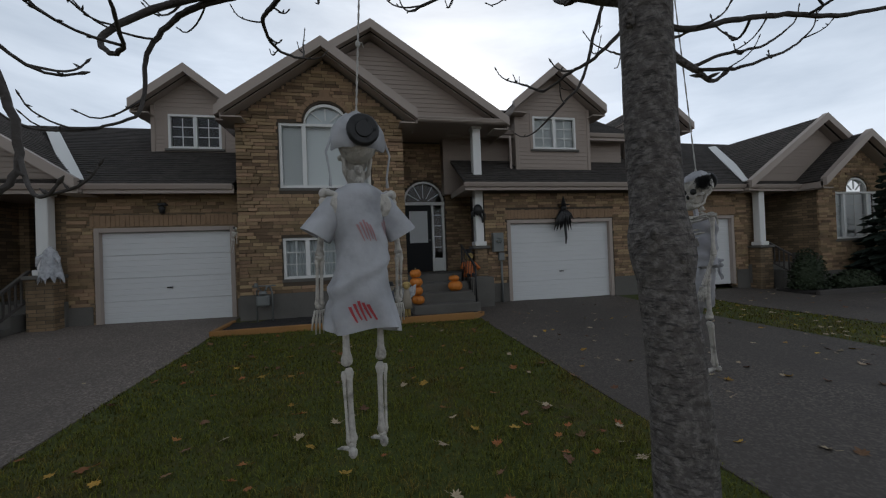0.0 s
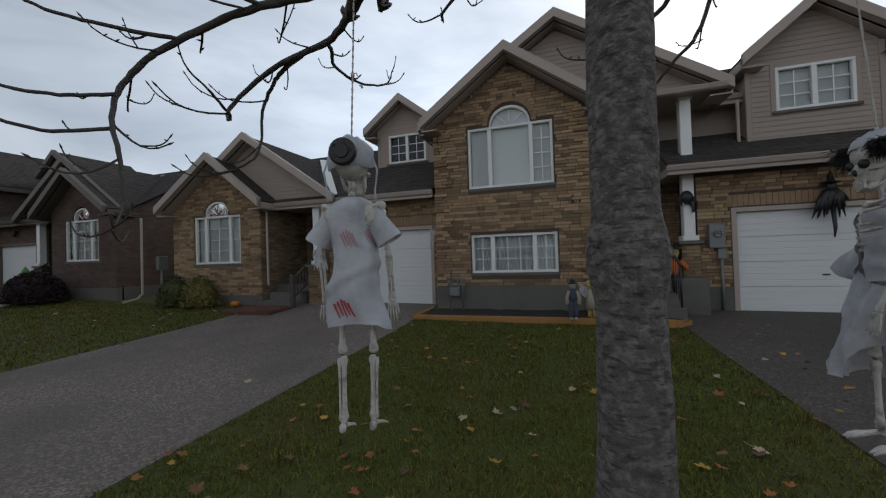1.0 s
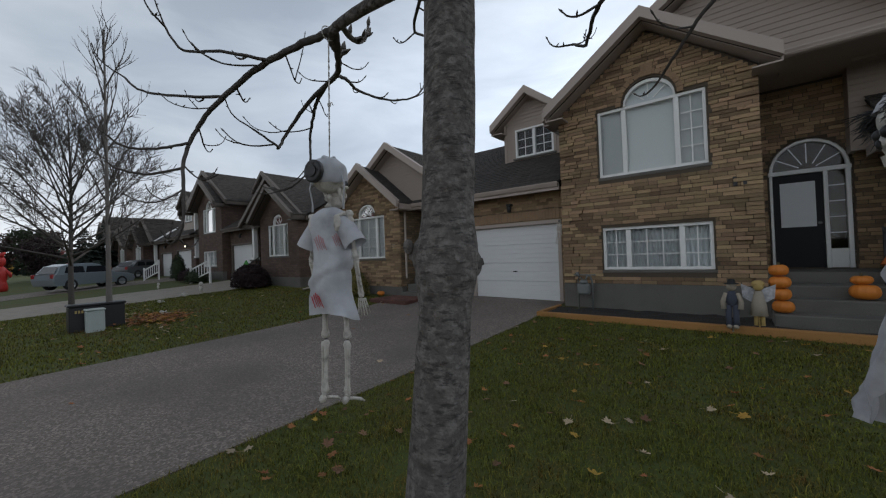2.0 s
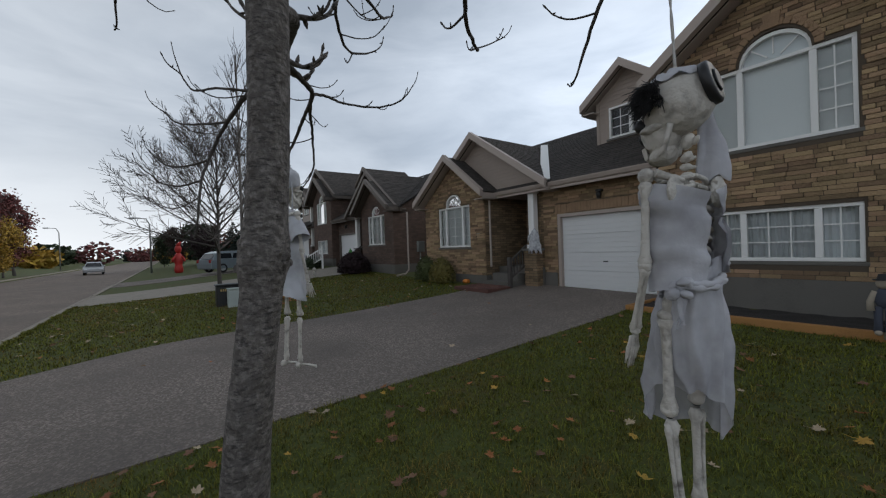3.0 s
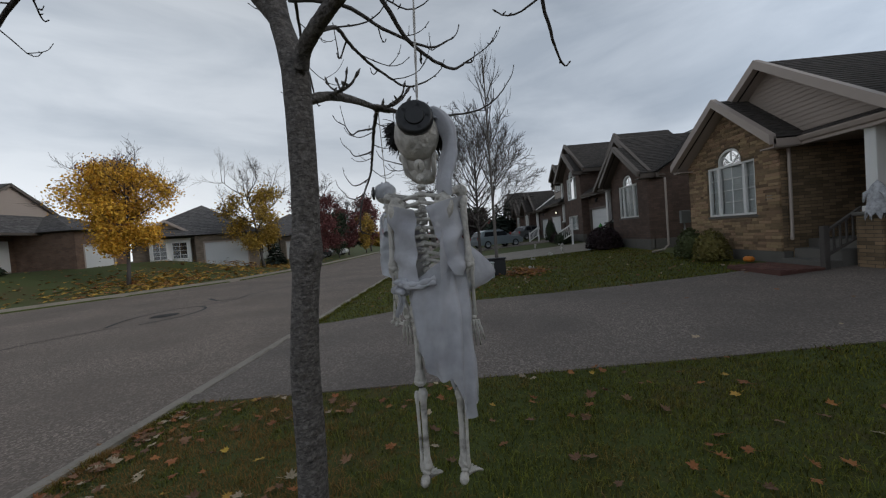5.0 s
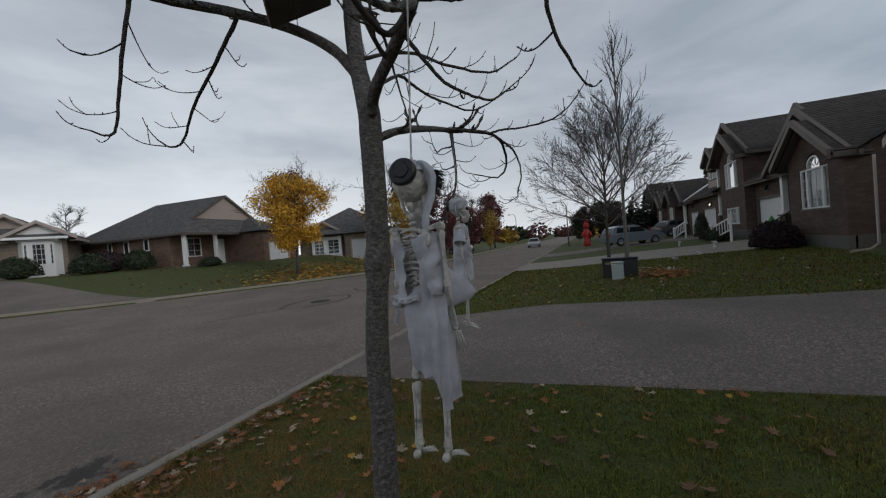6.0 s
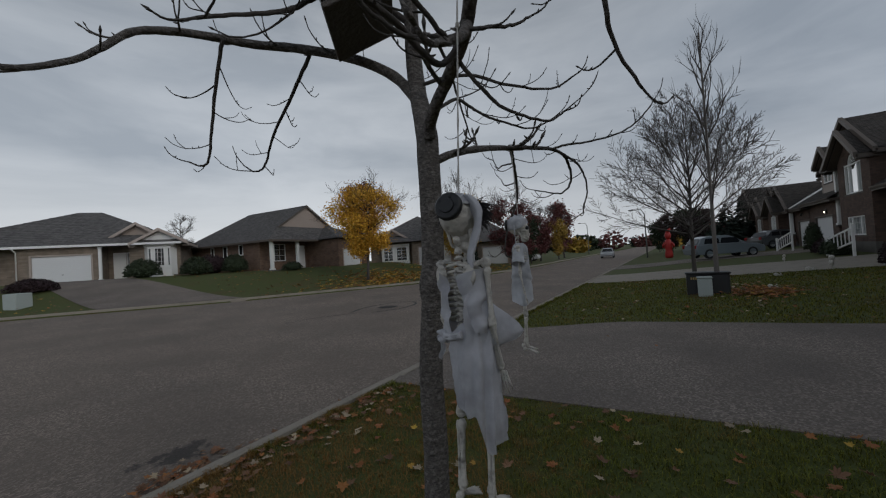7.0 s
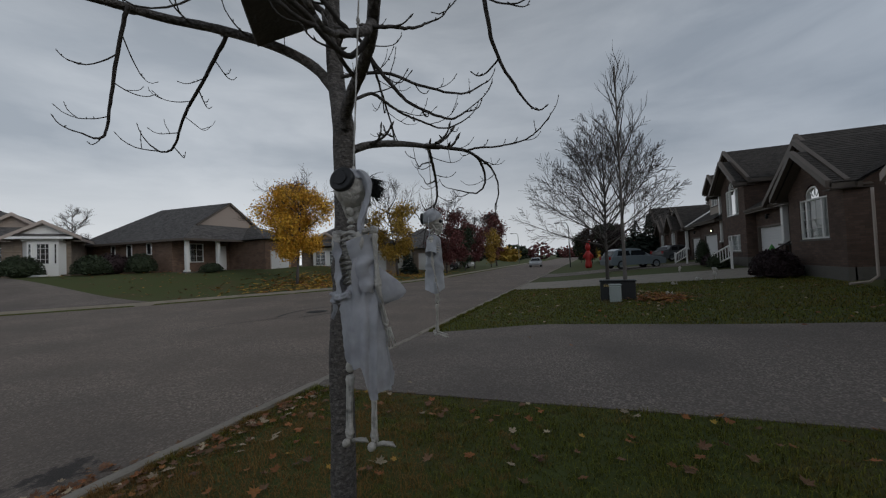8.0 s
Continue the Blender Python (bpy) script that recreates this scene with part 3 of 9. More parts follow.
def kerb_run(name, pts, label, top=0.145, side=1):
    """Concrete kerb with its gutter pan along a line of (x, y); side: on which side of the line the road lies."""
    low = label.startswith("lowered")
    pan = 0.27 if low else 0.06
    prof = [(0.0, 0.0), (0.0, top), (0.03, top + 0.012), (0.12, top + 0.005), (0.15, 0.02), (0.15 + pan, 0.006), (0.15 + pan, -0.08), (0.0, -0.08)]
    g = Mesh()
    fine = []
    for (xa, ya), (xb, yb) in zip(pts, pts[1:]):
        n = max(1, int(math.hypot(xb - xa, yb - ya) / (0.11 if low else 1.5)))
        fine += [(xa + (xb - xa) * k / n, ya + (yb - ya) * k / n) for k in range(n)]
    fine.append(pts[-1])
    rings = []
    for i, (x, y) in enumerate(fine):
        xa, ya = fine[max(0, i - 1)]
        xb, yb = fine[min(len(fine) - 1, i + 1)]
        d = math.hypot(xb - xa, yb - ya)
        nx, ny = (yb - ya) / d * side, -(xb - xa) / d * side
        zr = road_z(y)
        chip = [max(0.0, noise.noise((x * 2.7, 1.0, k)) + 0.7 * noise.noise((x * 9.0, 6.0, k))) if low and 0 < k < 5 else 0.0 for k in range(len(prof))]      # broken edges where cars cross
        rings.append([(x + nx * u, y + ny * (u - (0.05 * c if k == 4 else 0)), zr + w * (1 - 0.75 * c) + 0.008) for k, ((u, w), c) in enumerate(zip(prof, chip))])
    for a, b in zip(rings, rings[1:]):
        for k in range(len(prof)):
            k2 = (k + 1) % len(prof)
            g.add([a[k], a[k2], b[k2], b[k]], [(0, 1, 2, 3)])
    for r in (rings[0], rings[-1]):
        g.add(r, [tuple(range(len(r)))])
    return tagged(link(name, g, M_KERB2 if low else M_KERB), label, "kerb", kind="structure")


kerb_run("kerb_1", [(-6.7, KERB_Y), (-18.2, KERB_Y)], "weathered concrete kerb along the lawn", side=-1)
kerb_run("kerb_2", [(-23.3, KERB_Y), (-28.8, KERB_Y)], "weathered concrete kerb along the lawn", side=-1)
kerb_run("kerb_3", [(-34.0, KERB_Y), (-200, KERB_Y)], "weathered concrete kerb along the street", side=-1)
kerb_run("kerb_4", [(4.0, KERB_Y), (-3.0, KERB_Y)], "weathered concrete kerb littered with fallen leaves", side=-1)
kerb_run("kerb_5", [(-3.0, KERB_Y), (-6.7, KERB_Y)], "lowered concrete kerb across a driveway", top=0.135, side=-1)
kerb_run("kerb_6", [(40, KERB_Y), (4.0, KERB_Y)], "lowered concrete kerb across the driveways", top=0.135, side=-1)
kerb_run("kerb_7", [(-18.2, KERB_Y), (-23.3, KERB_Y)], "lowered concrete kerb across a driveway", top=0.135, side=-1)
kerb_run("kerb_8", [(-28.8, KERB_Y), (-34.0, KERB_Y)], "lowered concrete kerb across a driveway", top=0.135, side=-1)
kerb_run("kerb_far", FAR_KERB[1:-1], "pale concrete kerb along the far lawns", side=1)

# ---- houses ----
class Place:
    """Where a house unit stands: x is taken to c + s * x, z is raised by dz."""

    def __init__(self, c=0.0, s=1, dz=0.0, trim=M_TRIM):
        self.c, self.s, self.dz, self.trim = c, s, dz, trim

    def put_each(self, name, mesh, mats, parent, label=""):
        for g in islands(mesh):
            self.put(name, g, mats, parent, label)

    def put(self, name, mesh, mats, parent, label=""):
        mesh.v = [(self.c + self.s * x, y, z + self.dz) for x, y, z in mesh.v]
        if self.s < 0:                            # a mirrored house keeps its faces outward
            mesh.f = [tuple(reversed(f)) for f in mesh.f]
        return link(name, mesh, mats, parent, label)


def wall_boxes(g, x0, x1, z0, z1, y0, y1, holes, mat=0):
    """A wall with real openings: holes are (xa, xb, za, zb)."""
    cuts = sorted({x0, x1, *[min(max(h[0], x0), x1) for h in holes], *[min(max(h[1], x0), x1) for h in holes]})
    for xa, xb in zip(cuts, cuts[1:]):
        if xb - xa < 1e-4:
            continue
        mid, z = (xa + xb) / 2, z0
        for h in sorted((h for h in holes if h[0] < mid < h[1]), key=lambda h: h[2]):
            if h[2] > z:
                g.box(xa, xb, y0, y1, z, h[2], mat)
            z = max(z, h[3])
        if z < z1:
            g.box(xa, xb, y0, y1, z, z1, mat)


def arch_fill(g, cx, r, z0, rise, y0, y1, mat=0, n=12):
    """Masonry over a round-headed opening, up to the height of its crown."""
    for k in range(n):
        a0, a1 = math.pi * k / n, math.pi * (k + 1) / n
        xa, xb = cx - r * math.cos(a0), cx - r * math.cos(a1)
        za, zb = z0 + rise * math.sin(a0), z0 + rise * math.sin(a1)
        g.prism([(xa, za), (xb, zb), (xb, z0 + rise + 0.02), (xa, z0 + rise + 0.02)], y0, y1, mat)


def clapboards(g, poly_x, z0, z1, y, step=0.115, mat=0):
    """Lapped boards between z0 and z1; poly_x(z) gives the left and right ends at a height."""
    n = max(1, round((z1 - z0) / step))
    for i in range(n):
        za, zb = z0 + (z1 - z0) * i / n, z0 + (z1 - z0) * (i + 1) / n
        (la, ra), (lb, rb) = poly_x(za), poly_x(zb)
        if ra - la < 0.02:
            continue
        g.add([(la, y - 0.016, za), (ra, y - 0.016, za), (rb, y - 0.002, zb), (lb, y - 0.002, zb), (la, y + 0.004, za), (ra, y + 0.004, za)],
              [(0, 1, 2, 3), (4, 5, 1, 0)], mat)


def window(pl, parent, x0, x1, z0, z1, y, splits, grid=(2, 3), arch=0.0, blind="slats", label="white-framed window"):
    """A framed window with mullions at splits, muntin bars, panes, and blinds behind; arch: rise of a fanlight over the middle light."""
    xs = [x0, *splits, x1]
    win = Mesh()
    fr, dp = 0.065, 0.07
    win.bevel_box(x0, x1, y - 0.03, y + dp, z1 - fr, z1, 0.006)
    win.bevel_box(x0, x1, y - 0.03, y + dp, z0, z0 + fr, 0.006)
    win.bevel_box(x0, x0 + fr, y - 0.03, y + dp, z0 + fr, z1 - fr, 0.006)
    win.bevel_box(x1 - fr, x1, y - 0.03, y + dp, z0 + fr, z1 - fr, 0.006)
    for s in splits:
        win.bevel_box(s - 0.05, s + 0.05, y - 0.025, y + dp, z0 + fr, z1 - fr, 0.006)
    ax0, ax1 = (xs[1], xs[2]) if len(xs) > 3 else (x0, x1)
    if arch:
        r = (ax1 - ax0) / 2 + 0.03
        c = (ax0 + ax1) / 2
        for k in range(16):
            a0, a1 = math.pi * k / 16, math.pi * (k + 1) / 16
            ring = []
            for a in (a0, a1):
                for q, f in ((1.0, 0), (0.87, 1)):
                    ring.append((c - r * q * math.cos(a), z1 - 0.01 + arch * q * math.sin(a)))
            win.prism([ring[0], ring[2], ring[3], ring[1]], y - 0.03, y + dp)
        for a in (45, 90, 135):
            a = radians(a)
            p = (c - 0.12 * math.cos(a), y + 0.02, z1 + 0.12 * arch / r * math.sin(a))
            q = (c - r * 0.9 * math.cos(a), y + 0.02, z1 + arch * 0.9 * math.sin(a))
            win.beam(p, q, (0, 1, 0), 0.02, 0.022)
    frame_ob = pl.put("window", win, M_WHITE, parent, label)
    sill = Mesh()
    sill.bevel_box(x0 - 0.08, x1 + 0.08, y - 0.07, y + 0.02, z0 - 0.07, z0 - 0.002, 0.01)
    pl.put("sill", sill, M_CONC, frame_ob)
    for i, (a, b) in enumerate(zip(xs, xs[1:])):
        a2, b2 = a + (fr if i == 0 else 0.05), b - (fr if i == len(xs) - 2 else 0.05)
        pane = Mesh()
        pane.quad((a2, y + 0.035, z0 + fr), (b2, y + 0.035, z0 + fr), (b2, y + 0.035, z1 - fr), (a2, y + 0.035, z1 - fr))
        ob = pl.put("pane", pane, M_GLASS, frame_ob)
        ob.visible_shadow = False
        nx, nz = grid[i % len(grid)] if isinstance(grid[0], tuple) else grid
        bars = Mesh()
        for k in range(1, nx):
            xx = a2 + (b2 - a2) * k / nx
            bars.box(xx - 0.011, xx + 0.011, y + 0.022, y + 0.032, z0 + fr, z1 - fr)
        for k in range(1, nz):
            zz = z0 + fr + (z1 - z0 - 2 * fr) * k / nz
            bars.box(a2, b2, y + 0.0235, y + 0.0305, zz - 0.011, zz + 0.011)
        if nx > 1 or nz > 1:
            pl.put_each("muntin", bars, M_WHITE, frame_ob)
    if arch:
        fan = Mesh()
        c, r = (ax0 + ax1) / 2, (ax1 - ax0) / 2 - 0.04
        fan.add([(c, y + 0.036, z1)] + [(c - r * math.cos(math.pi * k / 16), y + 0.036, z1 + arch * 0.88 * math.sin(math.pi * k / 16)) for k in range(17)],
                [(0, k + 2, k + 1) for k in range(16)])
        shade = Mesh()
        shade.add([(x, q + 0.05, z) for x, q, z in fan.v], list(fan.f))
        ob = pl.put("pane", fan, M_GLASS, frame_ob)
        ob.visible_shadow = False
        pl.put("fan_blind", shade, M_CURTAIN, frame_ob, "pale pleated fanlight blind")
    rm = Mesh()                                   # added panel, coloured dark for the unlit room; closes the view through
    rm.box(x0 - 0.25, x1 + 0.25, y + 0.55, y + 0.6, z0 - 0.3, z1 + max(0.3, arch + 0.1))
    pl.put("room_wall", rm, M_ROOMSHADE, frame_ob)
    if blind:
        sl = Mesh()
        if blind == "slats":
            n = int((z1 - z0 - 0.1) / 0.06)
            for k in range(n):
                zz = z0 + 0.07 + k * 0.06
                sl.add([(x0 + 0.05, y + 0.096, zz), (x1 - 0.05, y + 0.096, zz), (x1 - 0.05, y + 0.118, zz + 0.068), (x0 + 0.05, y + 0.118, zz + 0.068)], [(0, 1, 2, 3)])
        else:
            n = int((x1 - x0) / 0.09)
            for k in range(n):
                xx = x0 + 0.04 + k * (x1 - x0 - 0.08) / n
                w = (x1 - x0 - 0.08) / n
                sl.add([(xx, y + 0.12, z0 + 0.05), (xx + w * 0.5, y + 0.16, z0 + 0.05), (xx + w, y + 0.12, z0 + 0.05),
                        (xx, y + 0.12, z1 - 0.05), (xx + w * 0.5, y + 0.16, z1 - 0.05), (xx + w, y + 0.12, z1 - 0.05)], [(0, 1, 4, 3), (1, 2, 5, 4)])
        pl.put("blind", sl, M_BLIND if blind == "slats" else M_CURTAIN, frame_ob, "white window blind" if blind == "slats" else "pale drawn curtain")
    return frame_ob


def garage_door(pl, parent, x0, x1, z0, z1, y):
    """A sectional door of four raised-panel sections with its frame."""
    g = Mesh()
    g.box(x0, x1, y + 0.152, y + 0.165, z0, z1)
    door = pl.put("garage_door", g, M_GDOOR, parent, "white sectional garage door, closed")
    h = (z1 - z0) / 4
    for k in range(4):
        za, zb = z0 + h * k, z0 + h * (k + 1) - 0.007
        front = [(0.108, za), (0.102, za + 0.006)]
        for r in (0.25, 0.5, 0.75):              # pressed ribs
            zz = za + (zb - za) * r
            front += [(0.102, zz - 0.012), (0.107, zz - 0.004), (0.107, zz + 0.004), (0.102, zz + 0.012)]
        front += [(0.102, zb - 0.006), (0.108, zb), (0.150, zb), (0.150, za)]
        n = len(front)
        sec = Mesh()
        sec.add([(xx, y + u, zz) for xx in (x0, x1) for u, zz in front],
                [tuple(range(n)), tuple(range(2 * n - 1, n - 1, -1))] + [(i, (i + 1) % n, n + (i + 1) % n, n + i) for i in range(n)])
        pl.put("section", sec, M_GDOOR, door)
    hd = Mesh()
    hd.box((x0 + x1) / 2 - 0.06, (x0 + x1) / 2 + 0.06, y + 0.07, y + 0.094, z0 + 0.78, z0 + 0.81)
    pl.put("handle", hd, M_BLACK, door, "small dark door handle")
    fr = Mesh()
    fr.bevel_box(x0 - 0.10, x0, y - 0.015, y + 0.16, z0, z1 + 0.1, 0.006)
    fr.bevel_box(x1, x1 + 0.10, y - 0.015, y + 0.16, z0, z1 + 0.1, 0.006)
    fr.bevel_box(x0, x1, y - 0.015, y + 0.16, z1, z1 + 0.1, 0.006)
    pl.put("door_frame", fr, pl.trim, door, "taupe garage door frame")
    return door


def rake(g, xa, za, xt, zt, y, w=0.16, h=0.2):
    """A barge board from the apex (xa, za) to the eave tip (xt, zt), in the plane y."""
    g.beam((xa, y, za), (xt, y, zt), (0, 1, 0), w, h)


def gable_roof(pl, parent, roof_m, xa, za, xl, zl, xr, zr, y0, y1l, y1r, y1a, lip=0.013):
    """Two shingled slopes from a front apex, with barge boards and boarded soffits; y1*: how far back eaves and ridge run."""
    rl = max(3, int(math.hypot(xa - xl, za - zl) / 0.15))
    g = Mesh()
    g.shingles((xl, y0, zl), (xl, y1l, zl), (xa, y1a, za), (xa, y0, za), rl, lip)
    g.shingles((xr, y0, zr), (xr, y1r, zr), (xa, y1a, za), (xa, y0, za), rl, lip)
    g.quad((xl, y0, zl - 0.05), (xa, y0, za - 0.05), (xa, y1a, za - 0.05), (xl, y1l, zl - 0.05))
    g.quad((xr, y0, zr - 0.05), (xa, y0, za - 0.05), (xa, y1a, za - 0.05), (xr, y1r, zr - 0.05))
    roof = pl.put("roof", g, roof_m, parent, "dark asphalt-shingle gable roof")
    b = Mesh()
    for xt, zt in ((xl, zl), (xr, zr)):
        v = 1 / math.cos(math.atan2(za - zt, abs(xa - xt)))
        b.prism([(xt, zt - 0.13 * v), (xa, za - 0.13 * v), (xa, za + 0.06 * v), (xt, zt + 0.06 * v)], y0 - 0.1, y0 + 0.06)
    pl.put("barge_board", b, pl.trim, roof, "taupe metal-clad barge boards")
    s = Mesh()
    for xt, zt in ((xl, zl), (xr, zr)):
        s.beam((xa, y0 + 0.12, za - 0.155), (xt, y0 + 0.12, zt - 0.155), (0, 1, 0), 0.5, 0.02)
        d = 1 if xt > xa else -1
        s.box(xt - d * 0.42, xt, y0 + 0.0, y0 + 0.6, zt - 0.24, zt - 0.21)
        s.box(xt - d * 0.02, xt, y0 + 0.002, min(y1l, y1r), zt - 0.23, zt - 0.03)
    pl.put("soffit", s, pl.trim, roof, "taupe boxed eaves")
    return roof


def gutter(pl, parent, x0, x1, y, z):
    g = Mesh()
    g.box(x0, x1, y, y + 0.02, z, z + 0.12)
    g.add([(x0, y, z), (x1, y, z), (x1, y - 0.09, z + 0.10), (x0, y - 0.09, z + 0.10), (x0, y - 0.09, z + 0.125), (x1, y - 0.09, z + 0.125),
           (x0, y - 0.055, z + 0.02), (x1, y - 0.055, z + 0.02)],
          [(0, 1, 7, 6), (6, 7, 2, 3), (3, 2, 5, 4)])
    g.box(x0, x1, y - 0.095, y - 0.08, z + 0.105, z + 0.13)
    return pl.put("gutter", g, pl.trim, parent, "taupe metal eaves gutter")


def soffit(pl, parent, x0, x1, y0, y1, z):
    g = Mesh()
    g.box(x0, x1, y0, y1, z, z + 0.02)
    return pl.put("soffit", g, pl.trim, parent)


def dormer(pl, parent, roof_m, x0, x1, z0, zw, xa, za, tip, ztip, y, win, back, blind="slats"):
    """A clapboarded dormer with a gable roof and a twin window."""
    w = Mesh()
    clapboards(w, lambda z: (x0, x1) if z <= zw else (x0 + (xa - x0) * (z - zw) / (za - 0.1 - zw), x1 - (x1 - xa) * (z - zw) / (za - 0.1 - zw)), z0, win[2] - 0.08, y)
    clapboards(w, lambda z: (x0, win[0] - 0.08), win[2] - 0.08, win[3] + 0.08, y)
    clapboards(w, lambda z: (win[1] + 0.08, x1), win[2] - 0.08, win[3] + 0.08, y)
    clapboards(w, lambda z: (x0, x1) if z <= zw else (x0 + (xa - x0) * (z - zw) / (za - 0.1 - zw), x1 - (x1 - xa) * (z - zw) / (za - 0.1 - zw)), win[3] + 0.08, za - 0.12, y)
    body = pl.put("dormer", w, M_SIDING, parent, "dormer clad in beige lapped siding")
    s = Mesh()
    wall_boxes(s, x0, x1, z0, zw, y + 0.004, y + 0.10, [(win[0], win[1], win[2], win[3])])
    s.prism([(x0, zw), (x1, zw), (xa, za - 0.1)], y + 0.004, y + 0.1)
    for xx in (x0, x1):
        s.box(xx - 0.05 if xx == x1 else xx, xx if xx == x1 else xx + 0.05, y + 0.1, back, z0, zw)
    pl.put("dormer_wall", s, M_SIDING, body)
    tr = Mesh()
    for xx in (x0, x1):
        tr.bevel_box(xx - 0.05, xx + 0.05, y - 0.03, y + 0.06, z0, zw, 0.006)
    for a, b, c, d in ((win[0] - 0.09, win[0], win[2] - 0.09, win[3] + 0.09), (win[1], win[1] + 0.09, win[2] - 0.09, win[3] + 0.09),
                       (win[0], win[1], win[3], win[3] + 0.09), (win[0], win[1], win[2] - 0.09, win[2])):
        tr.bevel_box(a, b, y - 0.025, y + 0.05, c, d, 0.005)
    pl.put_each("corner_board", tr, M_SIDING, body, "beige corner boards and window trim")
    mid = (win[0] + win[1]) / 2
    window(pl, body, win[0], win[1], win[2], win[3], y, [mid], (2, 3), blind=blind, label="white twin casement window")
    gable_roof(pl, body, roof_m, xa, za, tip[0], ztip, tip[1], ztip, y - 0.32, back, back, back)
    return body


def column(pl, parent, x, y, z0, z1, r=0.12, label="white square porch column"):
    g = Mesh()
    g.bevel_box(x - r, x + r, y - r, y + r, z0 + 0.12, z1, 0.015)
    g.bevel_box(x - r - 0.05, x + r + 0.05, y - r - 0.05, y + r + 0.05, z0, z0 + 0.12, 0.015)
    g.bevel_box(x - r - 0.03, x + r + 0.03, y - r - 0.03, y + r + 0.03, z1 - 0.1, z1, 0.012)
    return pl.put("porch_column", g, M_WHITE, parent, label)


def end_unit(name, pl, brick, roof_m, label, detail=True):
    """The end house of a row: a low wing with an arched window, a recessed porch, a garage and a dormer."""
    house = thing(name, label, "house")
    g = Mesh()
    wy = 8.8
    wall_boxes(g, -11.92, -8.3, 0.6, 3.35, wy, wy + 0.25, [(-11.0, -9.1, 1.61, 3.13), (-10.52, -9.58, 3.1, 3.4)])
    r = 0.5
    g.prism([(-11.92, 3.66 - 0.31), (-11.6, 3.66), (-8.3, 3.66), (-8.3, 3.66 - 0.31), (-9.55, 3.35), (-9.55, 3.64), (-10.55, 3.64), (-10.55, 3.35)], wy, wy + 0.25)
    g.prism([(-11.61, 3.66), (-8.3, 3.66), (-9.9, 4.76)], wy, wy + 0.25)
    arch_fill(g, -10.05, r, 3.13, 0.5, wy, wy + 0.25)
    g.box(-11.92, -11.67, wy + 0.25, 17.0, 0.4, 3.4)
    g.box(-8.55, -8.3, wy + 0.25, 10.9, 0.4, 3.35)
    g.box(-6.65, -6.4, 9.75, 10.9, 0.4, 3.35)
    wall_boxes(g, -8.3, -6.65, 0.4, 3.35, 10.9, 11.15, [(-8.1, -7.0, 0.95, 3.15)])
    wall_boxes(g, -6.65, -2.9, 0.2, 3.35, 9.5, 9.75, [(-5.89, -3.02, 0.2, 2.49)])
    g.box(-11.92, -2.9, 17.0, 17.2, 0.2, 3.4)
    g.prism([(-11.92, 3.35), (-11.67, 3.35), (-11.67, 3.36), (-11.92, 3.36)], 9.0, 17.0)
    # the gable end of the main roof
    g.add([(-11.92, 9.2, 3.4), (-11.92, 17.0, 3.4), (-11.92, 13.3, 5.8)], [(0, 1, 2)])
    pl.put("wall", g, brick, house, "coursed masonry walls")
    if detail:
        fb = Mesh()                              # upright bricks over the garage door and the arched window
        lay_soldiers(fb, -5.96, -2.92, 2.52, 2.78, 9.5)
        pl.put_each("soldier_brick", fb, M_BRICKJ, house, "")
    c = Mesh()
    c.box(-11.94, -8.28, wy - 0.02, wy + 0.2, -0.2, 0.62)
    c.box(-8.5, -8.28, wy + 0.2, 10.9, -0.2, 0.45)
    c.box(-6.67, -5.94, 9.48, 9.7, -0.2, 0.75)
    c.box(-2.99, -2.88, 9.48, 9.7, -0.2, 0.75)
    c.box(-11.94, -11.67, 8.95, 17.0, -0.2, 0.62)
    pl.put_each("foundation", c, M_CONC, house, "grey concrete foundation")
    fl = Mesh()
    fl.box(-11.8, -2.95, 11.2, 16.9, 0.85, 0.9)
    fl.box(-8.3, -6.4, 9.4, 10.9, 0.3, 0.9)
    pl.put("floor", fl, M_CONC, house)
    st = Mesh()
    st.bevel_box(-8.2, -7.05, 8.95, 9.4, 0.0, 0.70, 0.015)
    st.bevel_box(-8.2, -7.05, 8.6, 8.97, 0.0, 0.47, 0.015)
    pl.put_each("porch_step", st, M_CONC, house, "worn concrete porch step")
    pc = Mesh()
    pc.bevel_box(-6.92, -6.42, 9.12, 9.48, 0.1, 1.42, 0.02)
    pl.put("pier", pc, brick, house, "masonry pier under the porch column")
    cap = Mesh()
    cap.bevel_box(-6.97, -6.37, 9.07, 9.49, 1.42, 1.5, 0.015)
    pl.put("pier_cap", cap, M_CONC, house)
    column(pl, house, -6.63, 9.28, 1.5, 3.3, 0.11)
    dr = Mesh()
    dr.bevel_box(-8.05, -7.05, 10.97, 11.02, 0.95, 3.1, 0.008)
    d = pl.put("door", dr, M_DOOR, house, "dark front door in the porch")
    kn = Mesh()
    kn.ball((-7.15, 10.93, 1.95), 0.035)
    pl.put("door_knob", kn, M_GREY, d)
    # railing
    rl = Mesh()
    rl.beam((-7.0, 8.55, 1.15), (-7.0, 9.3, 1.62), (1, 0, 0), 0.06, 0.05)
    rl.beam((-7.0, 8.55, 0.62), (-7.0, 9.3, 1.02), (1, 0, 0), 0.05, 0.04)
    for k in range(6):
        f = k / 5
        rl.box(-6.99, -6.96, 8.57 + 0.68 * f, 8.6 + 0.68 * f, 0.60 + 0.38 * f, 1.14 + 0.43 * f)
    rl.bevel_box(-7.05, -6.93, 8.48, 8.6, 0.1, 1.25, 0.01)
    pl.put_each("railing", rl, M_TWIG, house, "dark wooden stair railing")
